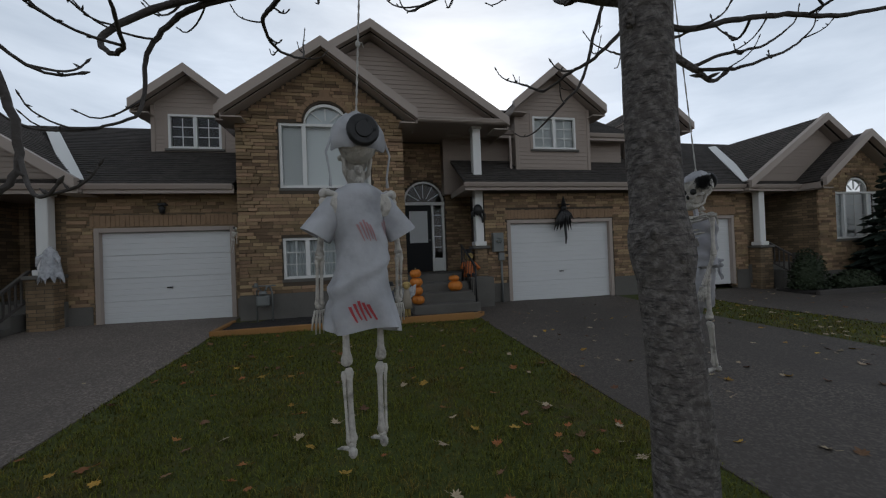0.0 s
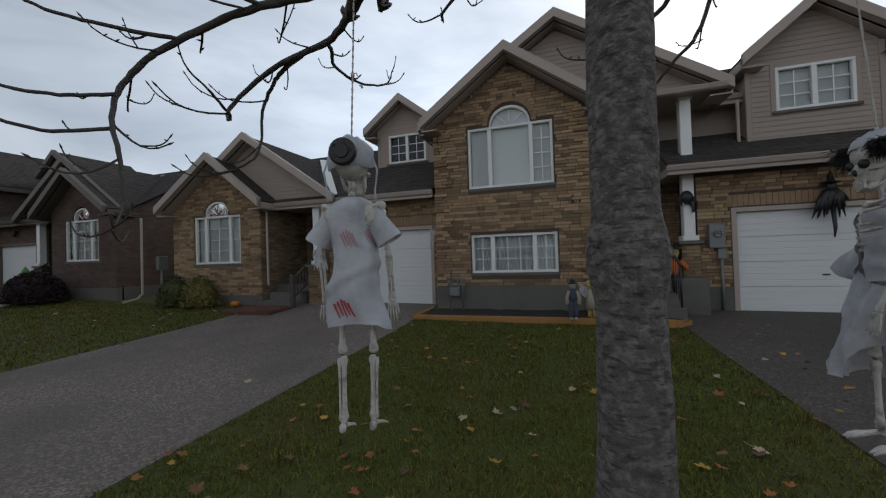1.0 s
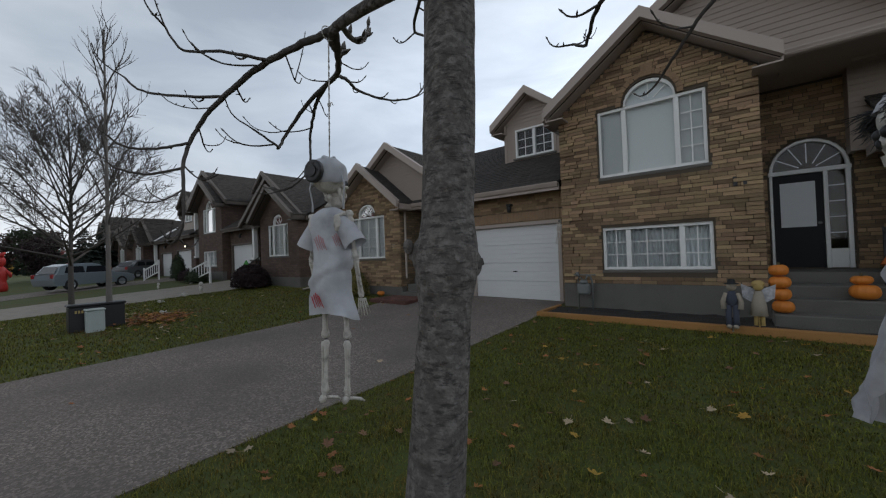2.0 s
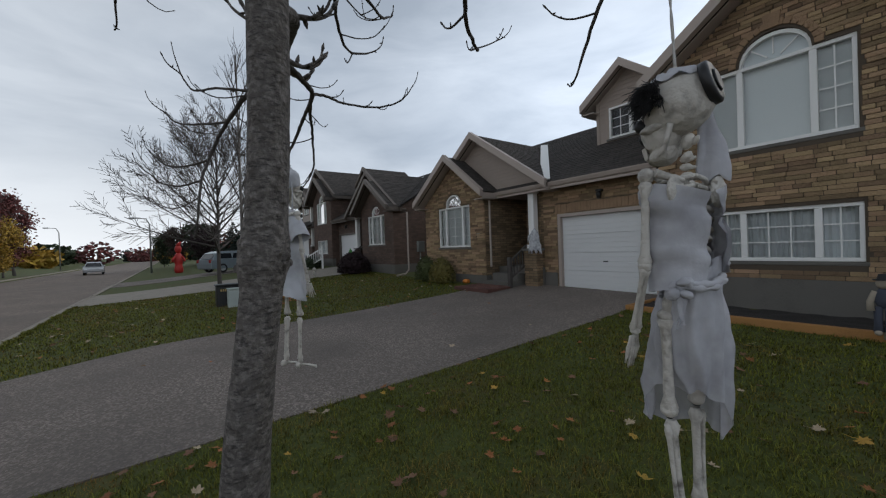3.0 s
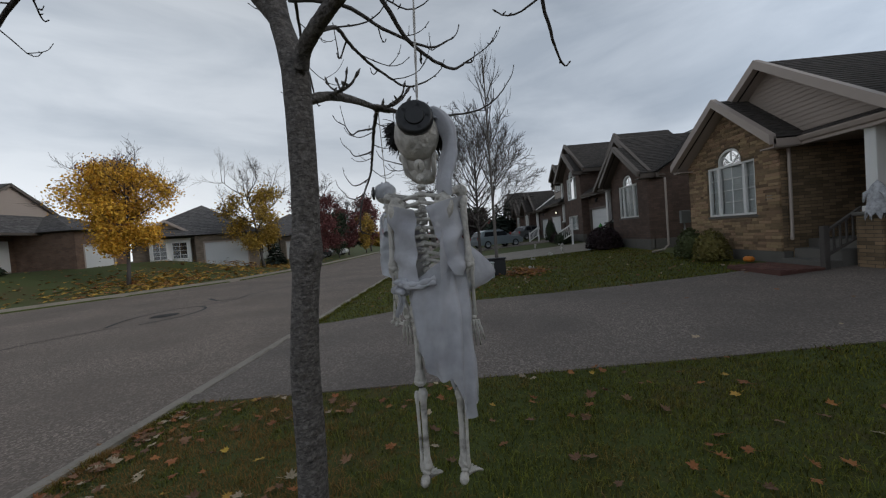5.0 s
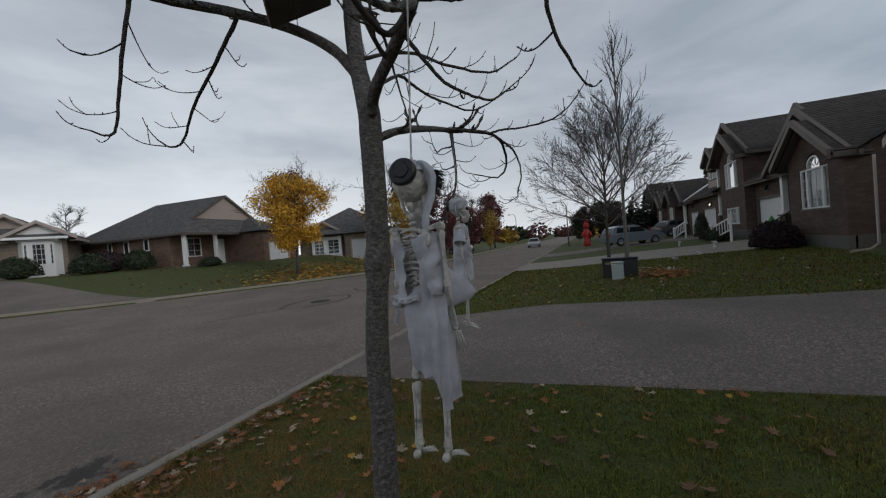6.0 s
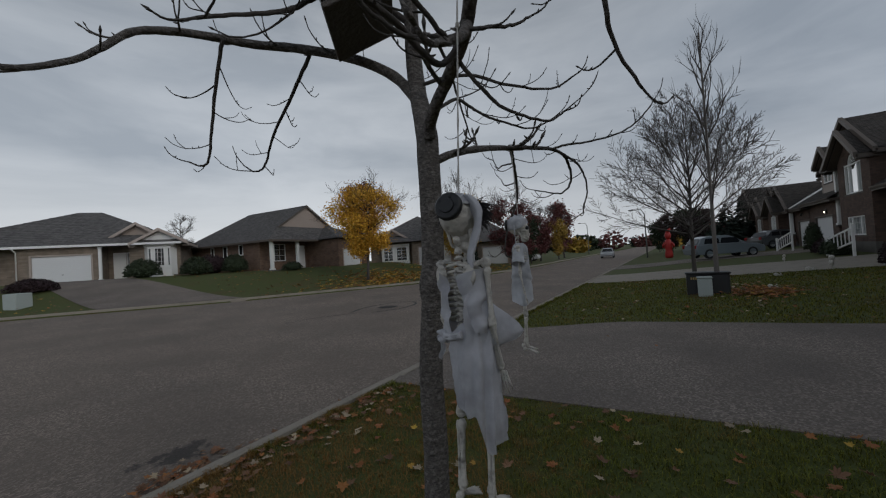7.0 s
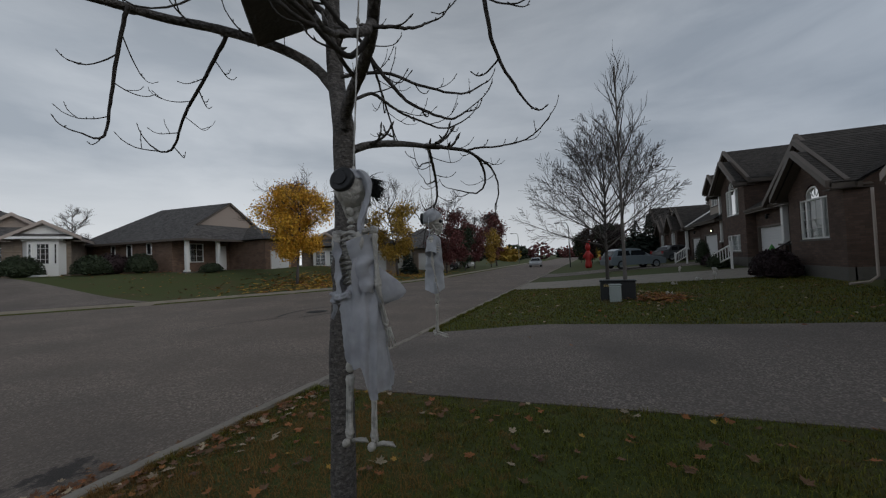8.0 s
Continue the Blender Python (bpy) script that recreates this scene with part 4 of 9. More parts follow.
    window(pl, house, -11.0, -9.1, 1.61, 3.13, wy + 0.06, [-10.55, -9.55], ((1, 4), (2, 4), (1, 4)), arch=0.47, label="white three-light window with an arched fanlight")
    garage_door(pl, house, -5.79, -3.12, 0.30, 2.395, 9.5)
    # roofs
    m = Mesh()
    m.shingles((-12.2, 9.02, 3.42), (-2.86, 9.02, 3.42), (-2.86, 13.3, 5.98), (-12.2, 13.3, 5.98), 32)
    m.shingles((-2.86, 17.6, 3.42), (-12.2, 17.6, 3.42), (-12.2, 13.3, 5.98), (-2.86, 13.3, 5.98), 12)
    m.quad((-12.2, 9.02, 3.36), (-2.86, 9.02, 3.36), (-2.86, 13.3, 5.92), (-12.2, 13.3, 5.92))
    main = pl.put("roof", m, roof_m, house, "dark asphalt-shingle main roof")
    fs = Mesh()
    fs.box(-12.2, -2.86, 9.03, 9.06, 3.2, 3.37)
    pl.put("fascia", fs, pl.trim, main)
    soffit(pl, main, -8.35, -2.87, 9.06, 9.52, 3.27)
    soffit(pl, main, -8.3, -6.4, 9.52, 10.9, 3.27)
    gutter(pl, main, -8.55, -2.87, 9.03, 3.27)
    vf = Mesh()
    vf.beam((-5.88, 8.99, 3.52), (-8.80, 12.75, 5.70), (-0.81, -0.58, 0), 0.15, 0.03)
    vf.beam((-5.88, 8.99, 3.52), (-8.80, 12.75, 5.70), (0.81, 0.58, 0), 0.13, 0.03)
    pl.put("valley_flashing", vf, M_WHITE, main, "pale metal valley flashing")
    gable_roof(pl, house, roof_m, -9.9, 4.95, -12.1, 3.42, -7.95, 3.42, 8.38, 9.2, 9.2, 11.5)
    gable_roof(pl, house, roof_m, -8.95, 5.6, -12.05, 3.43, -5.78, 3.43, 8.88, 9.05, 9.05, 12.7)
    sd = Mesh()
    clapboards(sd, lambda z: (-8.95 - 2.75 * (5.43 - z) / 1.98, -8.95 + 2.75 * (5.43 - z) / 1.98), 3.45, 5.38, 9.22)
    sd.prism([(-11.7, 3.44), (-6.18, 3.44), (-8.95, 5.44)], 9.225, 9.3)
    pl.put("gable_siding", sd, M_SIDING, house, "beige lapped siding in the gable")
    dormer(pl, house, roof_m, -5.42, -3.3, 4.25, 5.95, -4.5, 6.85, (-5.80, -3.2), 5.84, 11.1, (-5.06, -3.75, 4.75, 5.69), 14.0, blind="")
    lamp = Mesh()
    lamp.bevel_box(-4.56, -4.40, 9.36, 9.5, 2.98, 3.04, 0.01)
    lamp.lathe([(0.0, 0.0), (0.05, 0.0), (0.075, 0.14), (0.03, 0.18), (0.0, 0.2)], (-4.48, 9.39, 2.8), 10)
    pl.put("wall_lamp", lamp, M_BLACK, house, "small black wall lantern over the garage")
    return house


def lay_soldiers(g, x0, x1, z0, z1, y):
    x = x0
    rng = random.Random(int(x0 * 100) + 7)
    while x < x1 - 0.05:
        w = rng.uniform(0.085, 0.115)
        xb = min(x1, x + w)
        g.box(x + 0.005, xb - 0.005, y - 0.012 - rng.random() * 0.006, y + 0.02, z0 + rng.uniform(0, 0.02), z1 - rng.uniform(0, 0.02))
        x = xb


def middle_unit(name, pl, brick, roof_m, label, detail=True):
    """The tall middle house: a gabled front with two windows, a deep entry and a garage with a dormer."""
    house = thing(name, label, "house")
    by = 9.04
    g = Mesh()
    lo, hi = (-1.917, 0.196, 1.17, 2.143), (-1.93, 0.167, 3.317, 4.86)
    wall_boxes(g, -2.85, 0.98, 0.8, 5.0, by, by + 0.25, [lo, hi, (-1.37, -0.35, 4.84, 5.1)])
    g.prism([(-2.85, 5.0), (-1.37, 5.0), (-1.37, 5.38), (-2.37, 5.38)], by, by + 0.25)
    g.prism([(0.98, 5.0), (0.5, 5.38), (-0.35, 5.38), (-0.35, 5.0)], by, by + 0.25)
    g.prism([(-2.38, 5.38), (0.52, 5.38), (-0.86, 6.37)], by, by + 0.25)
    arch_fill(g, -0.86, 0.51, 4.86, 0.5, by, by + 0.25)
    g.box(-2.85, -2.6, by + 0.25, 16.0, 0.2, 5.0)
    g.box(0.73, 0.98, by + 0.25, 11.0, 0.2, 5.1)
    wall_boxes(g, 0.98, 3.4, 0.6, 5.1, 11.0, 11.25, [(1.15, 2.40, 1.1, 3.86)])
    arch_fill(g, 1.775, 0.625, 3.17, 0.68, 11.0, 11.25)
    g.box(3.25, 3.5, 9.75, 11.0, 0.2, 3.4)
    wall_boxes(g, 3.2, 8.4, 0.2, 3.4, 9.5, 9.75, [(3.85, 7.15, 0.2, 2.49)])
    g.box(-2.85, 8.4, 16.0, 16.2, 0.2, 5.2)
    g.box(8.2, 8.4, 10.65, 16.0, 3.3, 5.2)
    pl.put("wall", g, M_SHADED_MORTAR if detail else brick, house, "coursed masonry walls")
    c = Mesh()
    c.box(-2.87, 1.0, by - 0.02, by + 0.22, -0.2, 0.85)
    c.box(0.8, 1.0, by + 0.2, 11.0, -0.2, 0.85)
    c.box(3.18, 3.84, 9.48, 9.7, -0.2, 0.75)
    c.box(7.16, 8.4, 9.48, 9.7, -0.2, 0.75)
    pl.put_each("foundation", c, M_CONC, house, "grey concrete foundation")
    up = Mesh()                                   # set-back upper storey over the garage
    clapboards(up, lambda z: (2.35, 8.4), 3.9, 5.12, 10.6)
    up.box(2.35, 8.4, 10.604, 10.7, 3.4, 5.15)
    up.box(2.35, 2.45, 10.7, 11.2, 3.4, 5.15)
    clapboards(up, lambda z: (0.29 - 3.3 * (7.2 - z) / 2.15, 0.29 + 3.3 * (7.2 - z) / 2.15), 5.2, 7.16, 9.52)
    up.prism([(-3.0, 5.18), (3.58, 5.18), (0.29, 7.22)], 9.525, 9.6)
    pl.put("siding", up, M_SIDING, house, "beige lapped siding of the upper storey")
    fl = Mesh()
    fl.box(-2.6, 8.2, 11.3, 15.9, 1.0, 1.06)
    fl.box(-2.6, 0.73, 9.3, 15.9, 2.6, 2.8)
    fl.box(0.99, 3.2, 9.75, 11.0, 0.2, 1.08)
    pl.put("floor", fl, M_CONC, house, "grey concrete porch floor")
    st = Mesh()
    st.bevel_box(1.0, 2.58, 9.05, 9.76, 0.0, 0.88, 0.015)
    st.bevel_box(1.0, 2.58, 8.60, 9.07, 0.0, 0.68, 0.015)
    st.bevel_box(1.0, 2.58, 8.15, 8.62, 0.0, 0.47, 0.015)
    st.bevel_box(2.60, 3.22, 8.95, 9.76, 0.0, 0.98, 0.02)
    pl.put_each("porch_step", st, M_CONC, house, "worn concrete entry step")
    pr = Mesh()
    pr.bevel_box(2.86, 3.24, 9.44, 9.74, 0.98, 1.72, 0.02)
    pl.put("pier", pr, M_BRICKT if detail else brick, house, "masonry pier under the entry column")
    cap = Mesh()
    cap.bevel_box(2.80, 3.30, 9.38, 9.78, 1.72, 1.80, 0.015)
    pl.put("pier_cap", cap, M_CONC, house)
    column(pl, house, 3.05, 9.58, 1.80, 5.1, 0.115, "tall white square entry column")
    # entrance
    dr = Mesh()
    dr.bevel_box(1.20, 2.0, 11.06, 11.10, 1.10, 3.13, 0.008)
    d = pl.put("door", dr, M_DOOR, house, "black front door with a large frosted pane")
    pn = Mesh()
    pn.box(1.32, 1.88, 11.045, 11.058, 1.98, 2.95)
    pl.put("door_pane", pn, M_CURTAIN, d, "pale frosted door pane")
    kn = Mesh()
    kn.ball((1.93, 11.03, 2.05), 0.035)
    pl.put("door_knob", kn, M_GREY, d)
    ef = Mesh()
    for a, b in ((1.13, 1.20), (2.0, 2.07), (2.33, 2.42)):
        ef.bevel_box(a, b, 11.0, 11.12, 1.08, 3.2, 0.006)
    ef.bevel_box(1.13, 2.42, 10.995, 11.12, 3.13, 3.22, 0.006)
    ef.bevel_box(2.07, 2.33, 11.02, 11.1, 1.10, 1.5, 0.01)
    for k in range(16):
        a0, a1 = math.pi * k / 16, math.pi * (k + 1) / 16
        ring = [(1.775 - q * 0.63 * math.cos(a), 3.2 + q * 0.66 * math.sin(a)) for a in (a0, a1) for q in (1.0, 0.9)]
        ef.prism([ring[0], ring[2], ring[3], ring[1]], 11.0, 11.1)
    for a in (30, 60, 90, 120, 150):
        a = radians(a)
        ef.beam((1.775 - 0.15 * math.cos(a), 11.05, 3.2 + 0.15 * math.sin(a)), (1.775 - 0.58 * math.cos(a), 11.05, 3.2 + 0.6 * math.sin(a)), (0, 1, 0), 0.02, 0.02)
    for k in range(1, 5):
        ef.box(2.07, 2.33, 11.05, 11.07, 1.5 + 0.33 * k - 0.01, 1.5 + 0.33 * k + 0.01)
    ent = pl.put("entry_frame", ef, M_WHITE, house, "white arched door surround with sidelight")
    for vs, fs in (([(2.07, 11.08, 1.5), (2.33, 11.08, 1.5), (2.33, 11.08, 3.13), (2.07, 11.08, 3.13)], [(0, 1, 2, 3)]),
                   ([(1.775, 11.08, 3.2)] + [(1.775 - 0.59 * math.cos(math.pi * k / 16), 11.08, 3.2 + 0.62 * math.sin(math.pi * k / 16)) for k in range(17)], [(0, k + 1, k + 2) for k in range(16)])):
        pg = Mesh()
        pg.add(vs, fs)
        ob = pl.put("pane", pg, M_GLASS, ent)
        ob.visible_shadow = False
    window(pl, house, *lo, by + 0.06, [-1.37, -0.34], ((2, 3), (3, 3), (2, 3)), blind="curtain", label="wide white three-light basement window")
    window(pl, house, *hi, by + 0.06, [-1.37, -0.35], ((1, 1), (1, 1), (2, 4)), arch=0.49, label="tall white three-light window with an arched fanlight")
    garage_door(pl, house, 3.95, 7.05, 0.20, 2.39, 9.5)
    # roofs
    m = Mesh()
    m.shingles((2.55, 9.02, 3.47), (8.45, 9.02, 3.47), (8.45, 10.62, 4.43), (2.55, 10.62, 4.43), 12)
    m.quad((2.55, 9.02, 3.41), (8.45, 9.02, 3.41), (8.45, 10.62, 4.37), (2.55, 10.62, 4.37))
    m.shingles((2.35, 10.15, 5.22), (8.6, 10.15, 5.22), (8.6, 13.6, 7.2), (2.35, 13.6, 7.2), 26)
    m.shingles((8.6, 16.6, 5.2), (2.35, 16.6, 5.2), (2.35, 13.6, 7.2), (8.6, 13.6, 7.2), 12)
    m.add([(8.38, 10.65, 5.15), (8.38, 16.0, 5.15), (8.38, 13.6, 7.0)], [(0, 1, 2)])
    main = pl.put("roof", m, roof_m, house, "dark asphalt-shingle main roof")
    fs = Mesh()
    fs.box(2.55, 8.45, 9.03, 9.06, 3.25, 3.42)
    fs.box(2.35, 8.6, 10.16, 10.19, 5.0, 5.17)
    fs.box(2.55, 2.57, 9.06, 10.6, 3.25, 3.42)
    pl.put("fascia", fs, pl.trim, main)
    soffit(pl, main, 2.57, 8.44, 9.06, 9.52, 3.31)
    soffit(pl, main, 2.57, 3.3, 9.52, 10.6, 3.31)
    soffit(pl, main, 3.55, 8.59, 10.19, 10.62, 5.07)
    gutter(pl, main, 2.52, 8.45, 9.03, 3.32)
    gutter(pl, main, 3.6, 8.6, 10.16, 5.08)
    gable_roof(pl, house, roof_m, 0.29, 7.46, -3.3, 5.14, 3.86, 5.14, 9.15, 16.2, 16.2, 16.2)
    soffit(pl, main, 0.98, 3.75, 9.06, 11.0, 5.06)
    gutter(pl, main, 1.25, 3.86, 9.14, 5.02)
    gable_roof(pl, house, roof_m, -0.86, 6.6, -3.02, 5.03, 1.30, 5.03, 8.58, 9.5, 9.5, 12.0)
    dormer(pl, house, roof_m, 4.42, 6.76, 3.83, 5.85, 5.62, 6.95, (4.22, 7.15), 5.80, 9.92, (4.93, 6.33, 4.61, 5.58), 13.0)
    return house


end_unit("house", Place(), M_BRICKT, M_ROOF, "low tan-brick house with arched window, recessed porch and garage")
middle_unit("house", Place(0.06), M_BRICKT, M_ROOF, "tan-brick two-storey house with steep gables and decorated entry")
end_unit("house", Place(5.75, -1, 0.0), M_BRICKT, M_ROOF, "low tan-brick house beyond the tree with a porch and garage")
end_unit("house", Place(-26.65, -1, 0.25, M_TRIM2), M_BROWN, M_ROOF, "low brown-brick house with arched window beside the lawn", False)
middle_unit("house", Place(-26.65, -1, 0.25, M_TRIM2), M_BROWN, M_ROOF, "tall brown-brick house with a steep gable and arched window", False)
end_unit("house", Place(-31.9, 1, 0.15, M_TRIM2), M_BROWN, M_ROOF, "low brown-brick house further along the street", False)
end_unit("house", Place(-58.1, -1, 0.15, M_TRIM2), M_BROWN, M_ROOF, "low brown-brick house at the far end of the street", False)
middle_unit("house", Place(-58.1, -1, 0.15, M_TRIM2), M_BROWN, M_ROOF, "tall brown-brick house far down the street", False)

# ---- the young street tree by the lawn ----
def curve(pts, n=6):
    """Points along a smooth line through pts."""
    pts = [Vector(p) for p in pts]
    out = []
    for i in range(len(pts) - 1):
        p0, p1, p2, p3 = pts[max(0, i - 1)], pts[i], pts[i + 1], pts[min(len(pts) - 1, i + 2)]
        for k in range(n):
            t = k / n
            out.append(0.5 * ((2 * p1) + (p2 - p0) * t + (2 * p0 - 5 * p1 + 4 * p2 - p3) * t * t + (3 * p1 - p0 - 3 * p2 + p3) * t ** 3))
    out.append(pts[-1])
    return out


def limb(g, pts, r0, r1, n=9, mat=0, wob=0.0, rng=None, kink=0.0):
    line = curve(pts)
    if kink:                                     # crooked from bud to bud
        line = [p if k in (0, len(line) - 1) else p + Vector((rng.uniform(-1, 1), rng.uniform(-1, 1), rng.uniform(-1, 1))) * kink for k, p in enumerate(line)]
    rad = [r0 + (r1 - r0) * k / (len(line) - 1) for k in range(len(line))]
    if wob:
        rad = [r * (1 + wob * rng.uniform(-1, 1)) for r in rad]
    g.tube(line, rad, n, mat)
    return line


def twig(g, p, d, length, r, rng, bend=None, forks=1):
    """A crooked twig that curls up to a swollen bud."""
    p, d = Vector(p), Vector(d).normalized()
    pts, rad = [p.copy()], [r]
    n = 7
    up = Vector((0, 0, 1)) if bend is None else Vector(bend)
    q = p.copy()
    for k in range(n):
        d = (d + up * (0.02 + 0.52 * (k / n) ** 1.7) + Vector((rng.uniform(-1, 1), rng.uniform(-1, 1), rng.uniform(-1, 1))) * 0.09).normalized()
        q = q + d * length / n
        pts.append(q.copy())
        rad.append(r * (1 - 0.42 * (k + 1) / n) * (1.06 if k % 2 else 0.97))
    g.tube(pts, rad, 5)
    g.tube([q, q + d * r * 2.5, q + d * r * 5.5], [r * 0.55, r * 0.95, r * 0.2], 5)
    for _ in range(2):                          # small spurs on the way
        k = rng.randrange(2, n)
        s = (Vector((rng.uniform(-1, 1), rng.uniform(-1, 1), rng.uniform(-0.3, 1)))).normalized()
        g.tube([pts[k], pts[k] + s * r * 2.2, pts[k] + s * r * 4], [r * 0.7, r * 0.75, r * 0.2], 4)
    if forks > 0 and length > 0.09:
        for _ in range(rng.choice((0, 1, 1))):
            k = rng.randrange(2, n - 1)
            s = (d + Vector((rng.uniform(-1, 1), rng.uniform(-1, 1), rng.uniform(-0.6, 0.4))) * 0.9).normalized()
            twig(g, pts[k], s, length * rng.uniform(0.35, 0.65), r * 0.75, rng, bend, forks - 1)


def bud_twigs(g, line, rng, every, length, r, droop=0.3, start=0.1):
    """Twigs set alternately along a limb."""
    total = sum((b - a).length for a, b in zip(line, line[1:]))
    pos, side, run = start * total, 1, 0.0
    for a, b in zip(line, line[1:]):
        seg = (b - a).length
        while pos <= run + seg:
            p = a.lerp(b, (pos - run) / seg)
            d = (b - a).normalized()
            ax = d.cross(Vector((0, 0, 1)))
            ax = ax.normalized() if ax.length > 0.05 else Vector((1, 0, 0))
            v = (d * rng.uniform(0.3, 0.9) + ax * side * rng.uniform(0.5, 1.0) + Vector((0, 0, rng.uniform(-1, 0.6))) * droop).normalized()
            twig(g, p, v, length * rng.uniform(0.55, 1.3), r * rng.uniform(0.8, 1.2), rng)
            side = -side
            pos += every * rng.uniform(0.6, 1.4)
        run += seg


rng = random.Random(11)
TREE_AT = Vector((0.068, -0.124, 0.035))
maple = thing("maple_tree", "slim leafless street maple with smooth grey bark", "tree", at=Matrix.Translation(TREE_AT))
tk = Mesh()
axis = [(0.296, 0.268, -0.06), (0.303, 0.280, 0.3), (0.321, 0.298, 0.865), (0.330, 0.311, 1.115), (0.343, 0.321, 1.315), (0.350, 0.336, 1.465), (0.351, 0.356, 1.635), (0.353, 0.368, 1.815), (0.357, 0.373, 2.015), (0.348, 0.366, 2.12), (0.320, 0.325, 2.27), (0.310, 0.310, 2.45), (0.310, 0.315, 2.7), (0.32, 0.34, 3.1), (0.34, 0.38, 3.7)]
line = curve(axis, 10)
prof = [(-0.1, 0.064), (0.1, 0.052), (0.6, 0.047), (1.115, 0.0435), (1.315, 0.0425), (1.465, 0.0390), (1.585, 0.0385), (1.61, 0.0455), (1.645, 0.0465), (1.68, 0.0385), (2.0, 0.0385), (2.12, 0.039), (2.25, 0.031), (2.6, 0.026), (3.7, 0.012)]


def lookup(tab, v):
    for (a, ra), (b, rb) in zip(tab, tab[1:]):
        if v <= b:
            return ra + (rb - ra) * max(0.0, (v - a) / (b - a))
    return tab[-1][1]


base, nn = len(tk.v), 22
for i, p in enumerate(line):
    r = lookup(prof, p.z)
    for k in range(nn):
        t = 2 * math.pi * k / nn
        q = r * (1 + 0.05 * noise.noise((math.cos(t) * 1.6, math.sin(t) * 1.6, p.z * 5)) + 0.035 * noise.noise((math.cos(t) * 4, math.sin(t) * 4, p.z * 26)))
        q *= 0.95 - 0.20 * math.cos(t - radians(60)) ** 2          # the stem is oval
        tk.v.append((p.x + q * math.cos(t), p.y + q * math.sin(t), p.z))
for i in range(len(line) - 1):
    for k in range(nn):
        tk.f.append((base + i * nn + k, base + i * nn + (k + 1) % nn, base + (i + 1) * nn + (k + 1) % nn, base + (i + 1) * nn + k))
        tk.m.append(0)
        tk.smooth.append(True)
part("trunk", tk, M_BARK, maple)
for a, z, s in ((-150, 1.64, 1.0), (-35, 1.635, 1.0), (40, 1.63, 0.7), (-95, 1.615, 0.7), (165, 1.97, 0.6), (110, 1.62, 0.7)):
    a = radians(a)
    kn = Mesh()                                  # pruned whorl of old branch stubs
    c = (0.353 + 0.031 * math.cos(a), 0.357 + 0.031 * math.sin(a), z)
    kn.ball(c, (0.012 * s, 0.012 * s, 0.022 * s), 12, 9)
    for q in range(4):
        kn.ball((c[0] + 0.009 * s * math.cos(q * 1.3 + z), c[1] + 0.013 * s * math.sin(q * 1.3 + a), c[2] + 0.014 * s * math.sin(q * 2.1)), (0.006 * s, 0.006 * s, 0.009 * s), 8, 6)
    kn.tube([Vector(c), Vector(c) + Vector((math.cos(a), math.sin(a), 0.2)) * 0.014 * s], [0.009 * s, 0.006 * s], 8)
    part("knot", kn, M_BARK, maple, "rough dark branch knot")

def maple_limb(pts, r0, r1, every, length):
    """One limb: its line, radius at base and tip, spacing and length of its twigs."""
    g = Mesh()
    line = limb(g, pts, r0, r1, 8, 0, 0.05, rng, 0.0 if r0 > 0.012 else 0.0014)
    bud_twigs(g, line, rng, every * 1.45, length * 1.3, max(0.0022, r1 * 0.72), start=0.18)
    d = (line[-1] - line[-2]).normalized()
    twig(g, line[-1], d, 0.09, r1 * 0.9, rng, forks=0)
    part("limb", g, M_BARK if r0 > 0.012 else M_TWIG, maple)


maple_limb([(0.360, 0.364, 2.000), (0.332, 0.399, 2.027), (0.277, 0.432, 2.053), (0.152, 0.456, 2.087), (0.017, 0.479, 2.115), (-0.056, 0.497, 2.125), (-0.094, 0.534, 2.126)], 0.0145, 0.0088, 0.09, 0.1)
maple_limb([(-0.038, 0.490, 2.123), (-0.088, 0.486, 2.127), (-0.178, 0.457, 2.115), (-0.278, 0.427, 2.090), (-0.368, 0.399, 2.050), (-0.428, 0.379, 2.015), (-0.463, 0.359, 1.960), (-0.446, 0.334, 1.895), (-0.403, 0.319, 1.815), (-0.385, 0.312, 1.745), (-0.398, 0.307, 1.707), (-0.430, 0.304, 1.693)], 0.0086, 0.0021, 0.06, 0.11)
maple_limb([(-0.038, 0.494, 2.127), (-0.094, 0.542, 2.126), (-0.202, 0.615, 2.128), (-0.328, 0.636, 2.123), (-0.438, 0.636, 2.080), (-0.493, 0.621, 2.025), (-0.468, 0.589, 1.983), (-0.432, 0.561, 1.979), (-0.403, 0.484, 2.000)], 0.009, 0.0026, 0.085, 0.1)
maple_limb([(-0.268, 0.629, 2.128), (-0.358, 0.656, 2.113), (-0.412, 0.676, 2.091), (-0.463, 0.694, 2.035), (-0.470, 0.696, 1.960), (-0.478, 0.676, 1.910), (-0.538, 0.664, 1.880)], 0.0062, 0.0022, 0.075, 0.09)
maple_limb([(-0.202, 0.615, 2.128), (-0.233, 0.679, 2.142), (-0.268, 0.745, 2.145), (-0.263, 0.862, 2.151), (-0.218, 0.932, 2.170), (-0.218, 0.980, 2.217)], 0.0052, 0.0024, 0.06, 0.055)
maple_limb([(-0.368, 0.399, 2.050), (-0.458, 0.334, 2.060), (-0.528, 0.274, 2.075), (-0.568, 0.244, 2.115)], 0.004, 0.0022, 0.3, 0.05)
maple_limb([(-0.458, 0.349, 1.945), (-0.508, 0.294, 1.930), (-0.568, 0.244, 1.940), (-0.598, 0.214, 1.970)], 0.0036, 0.0022, 0.3, 0.05)
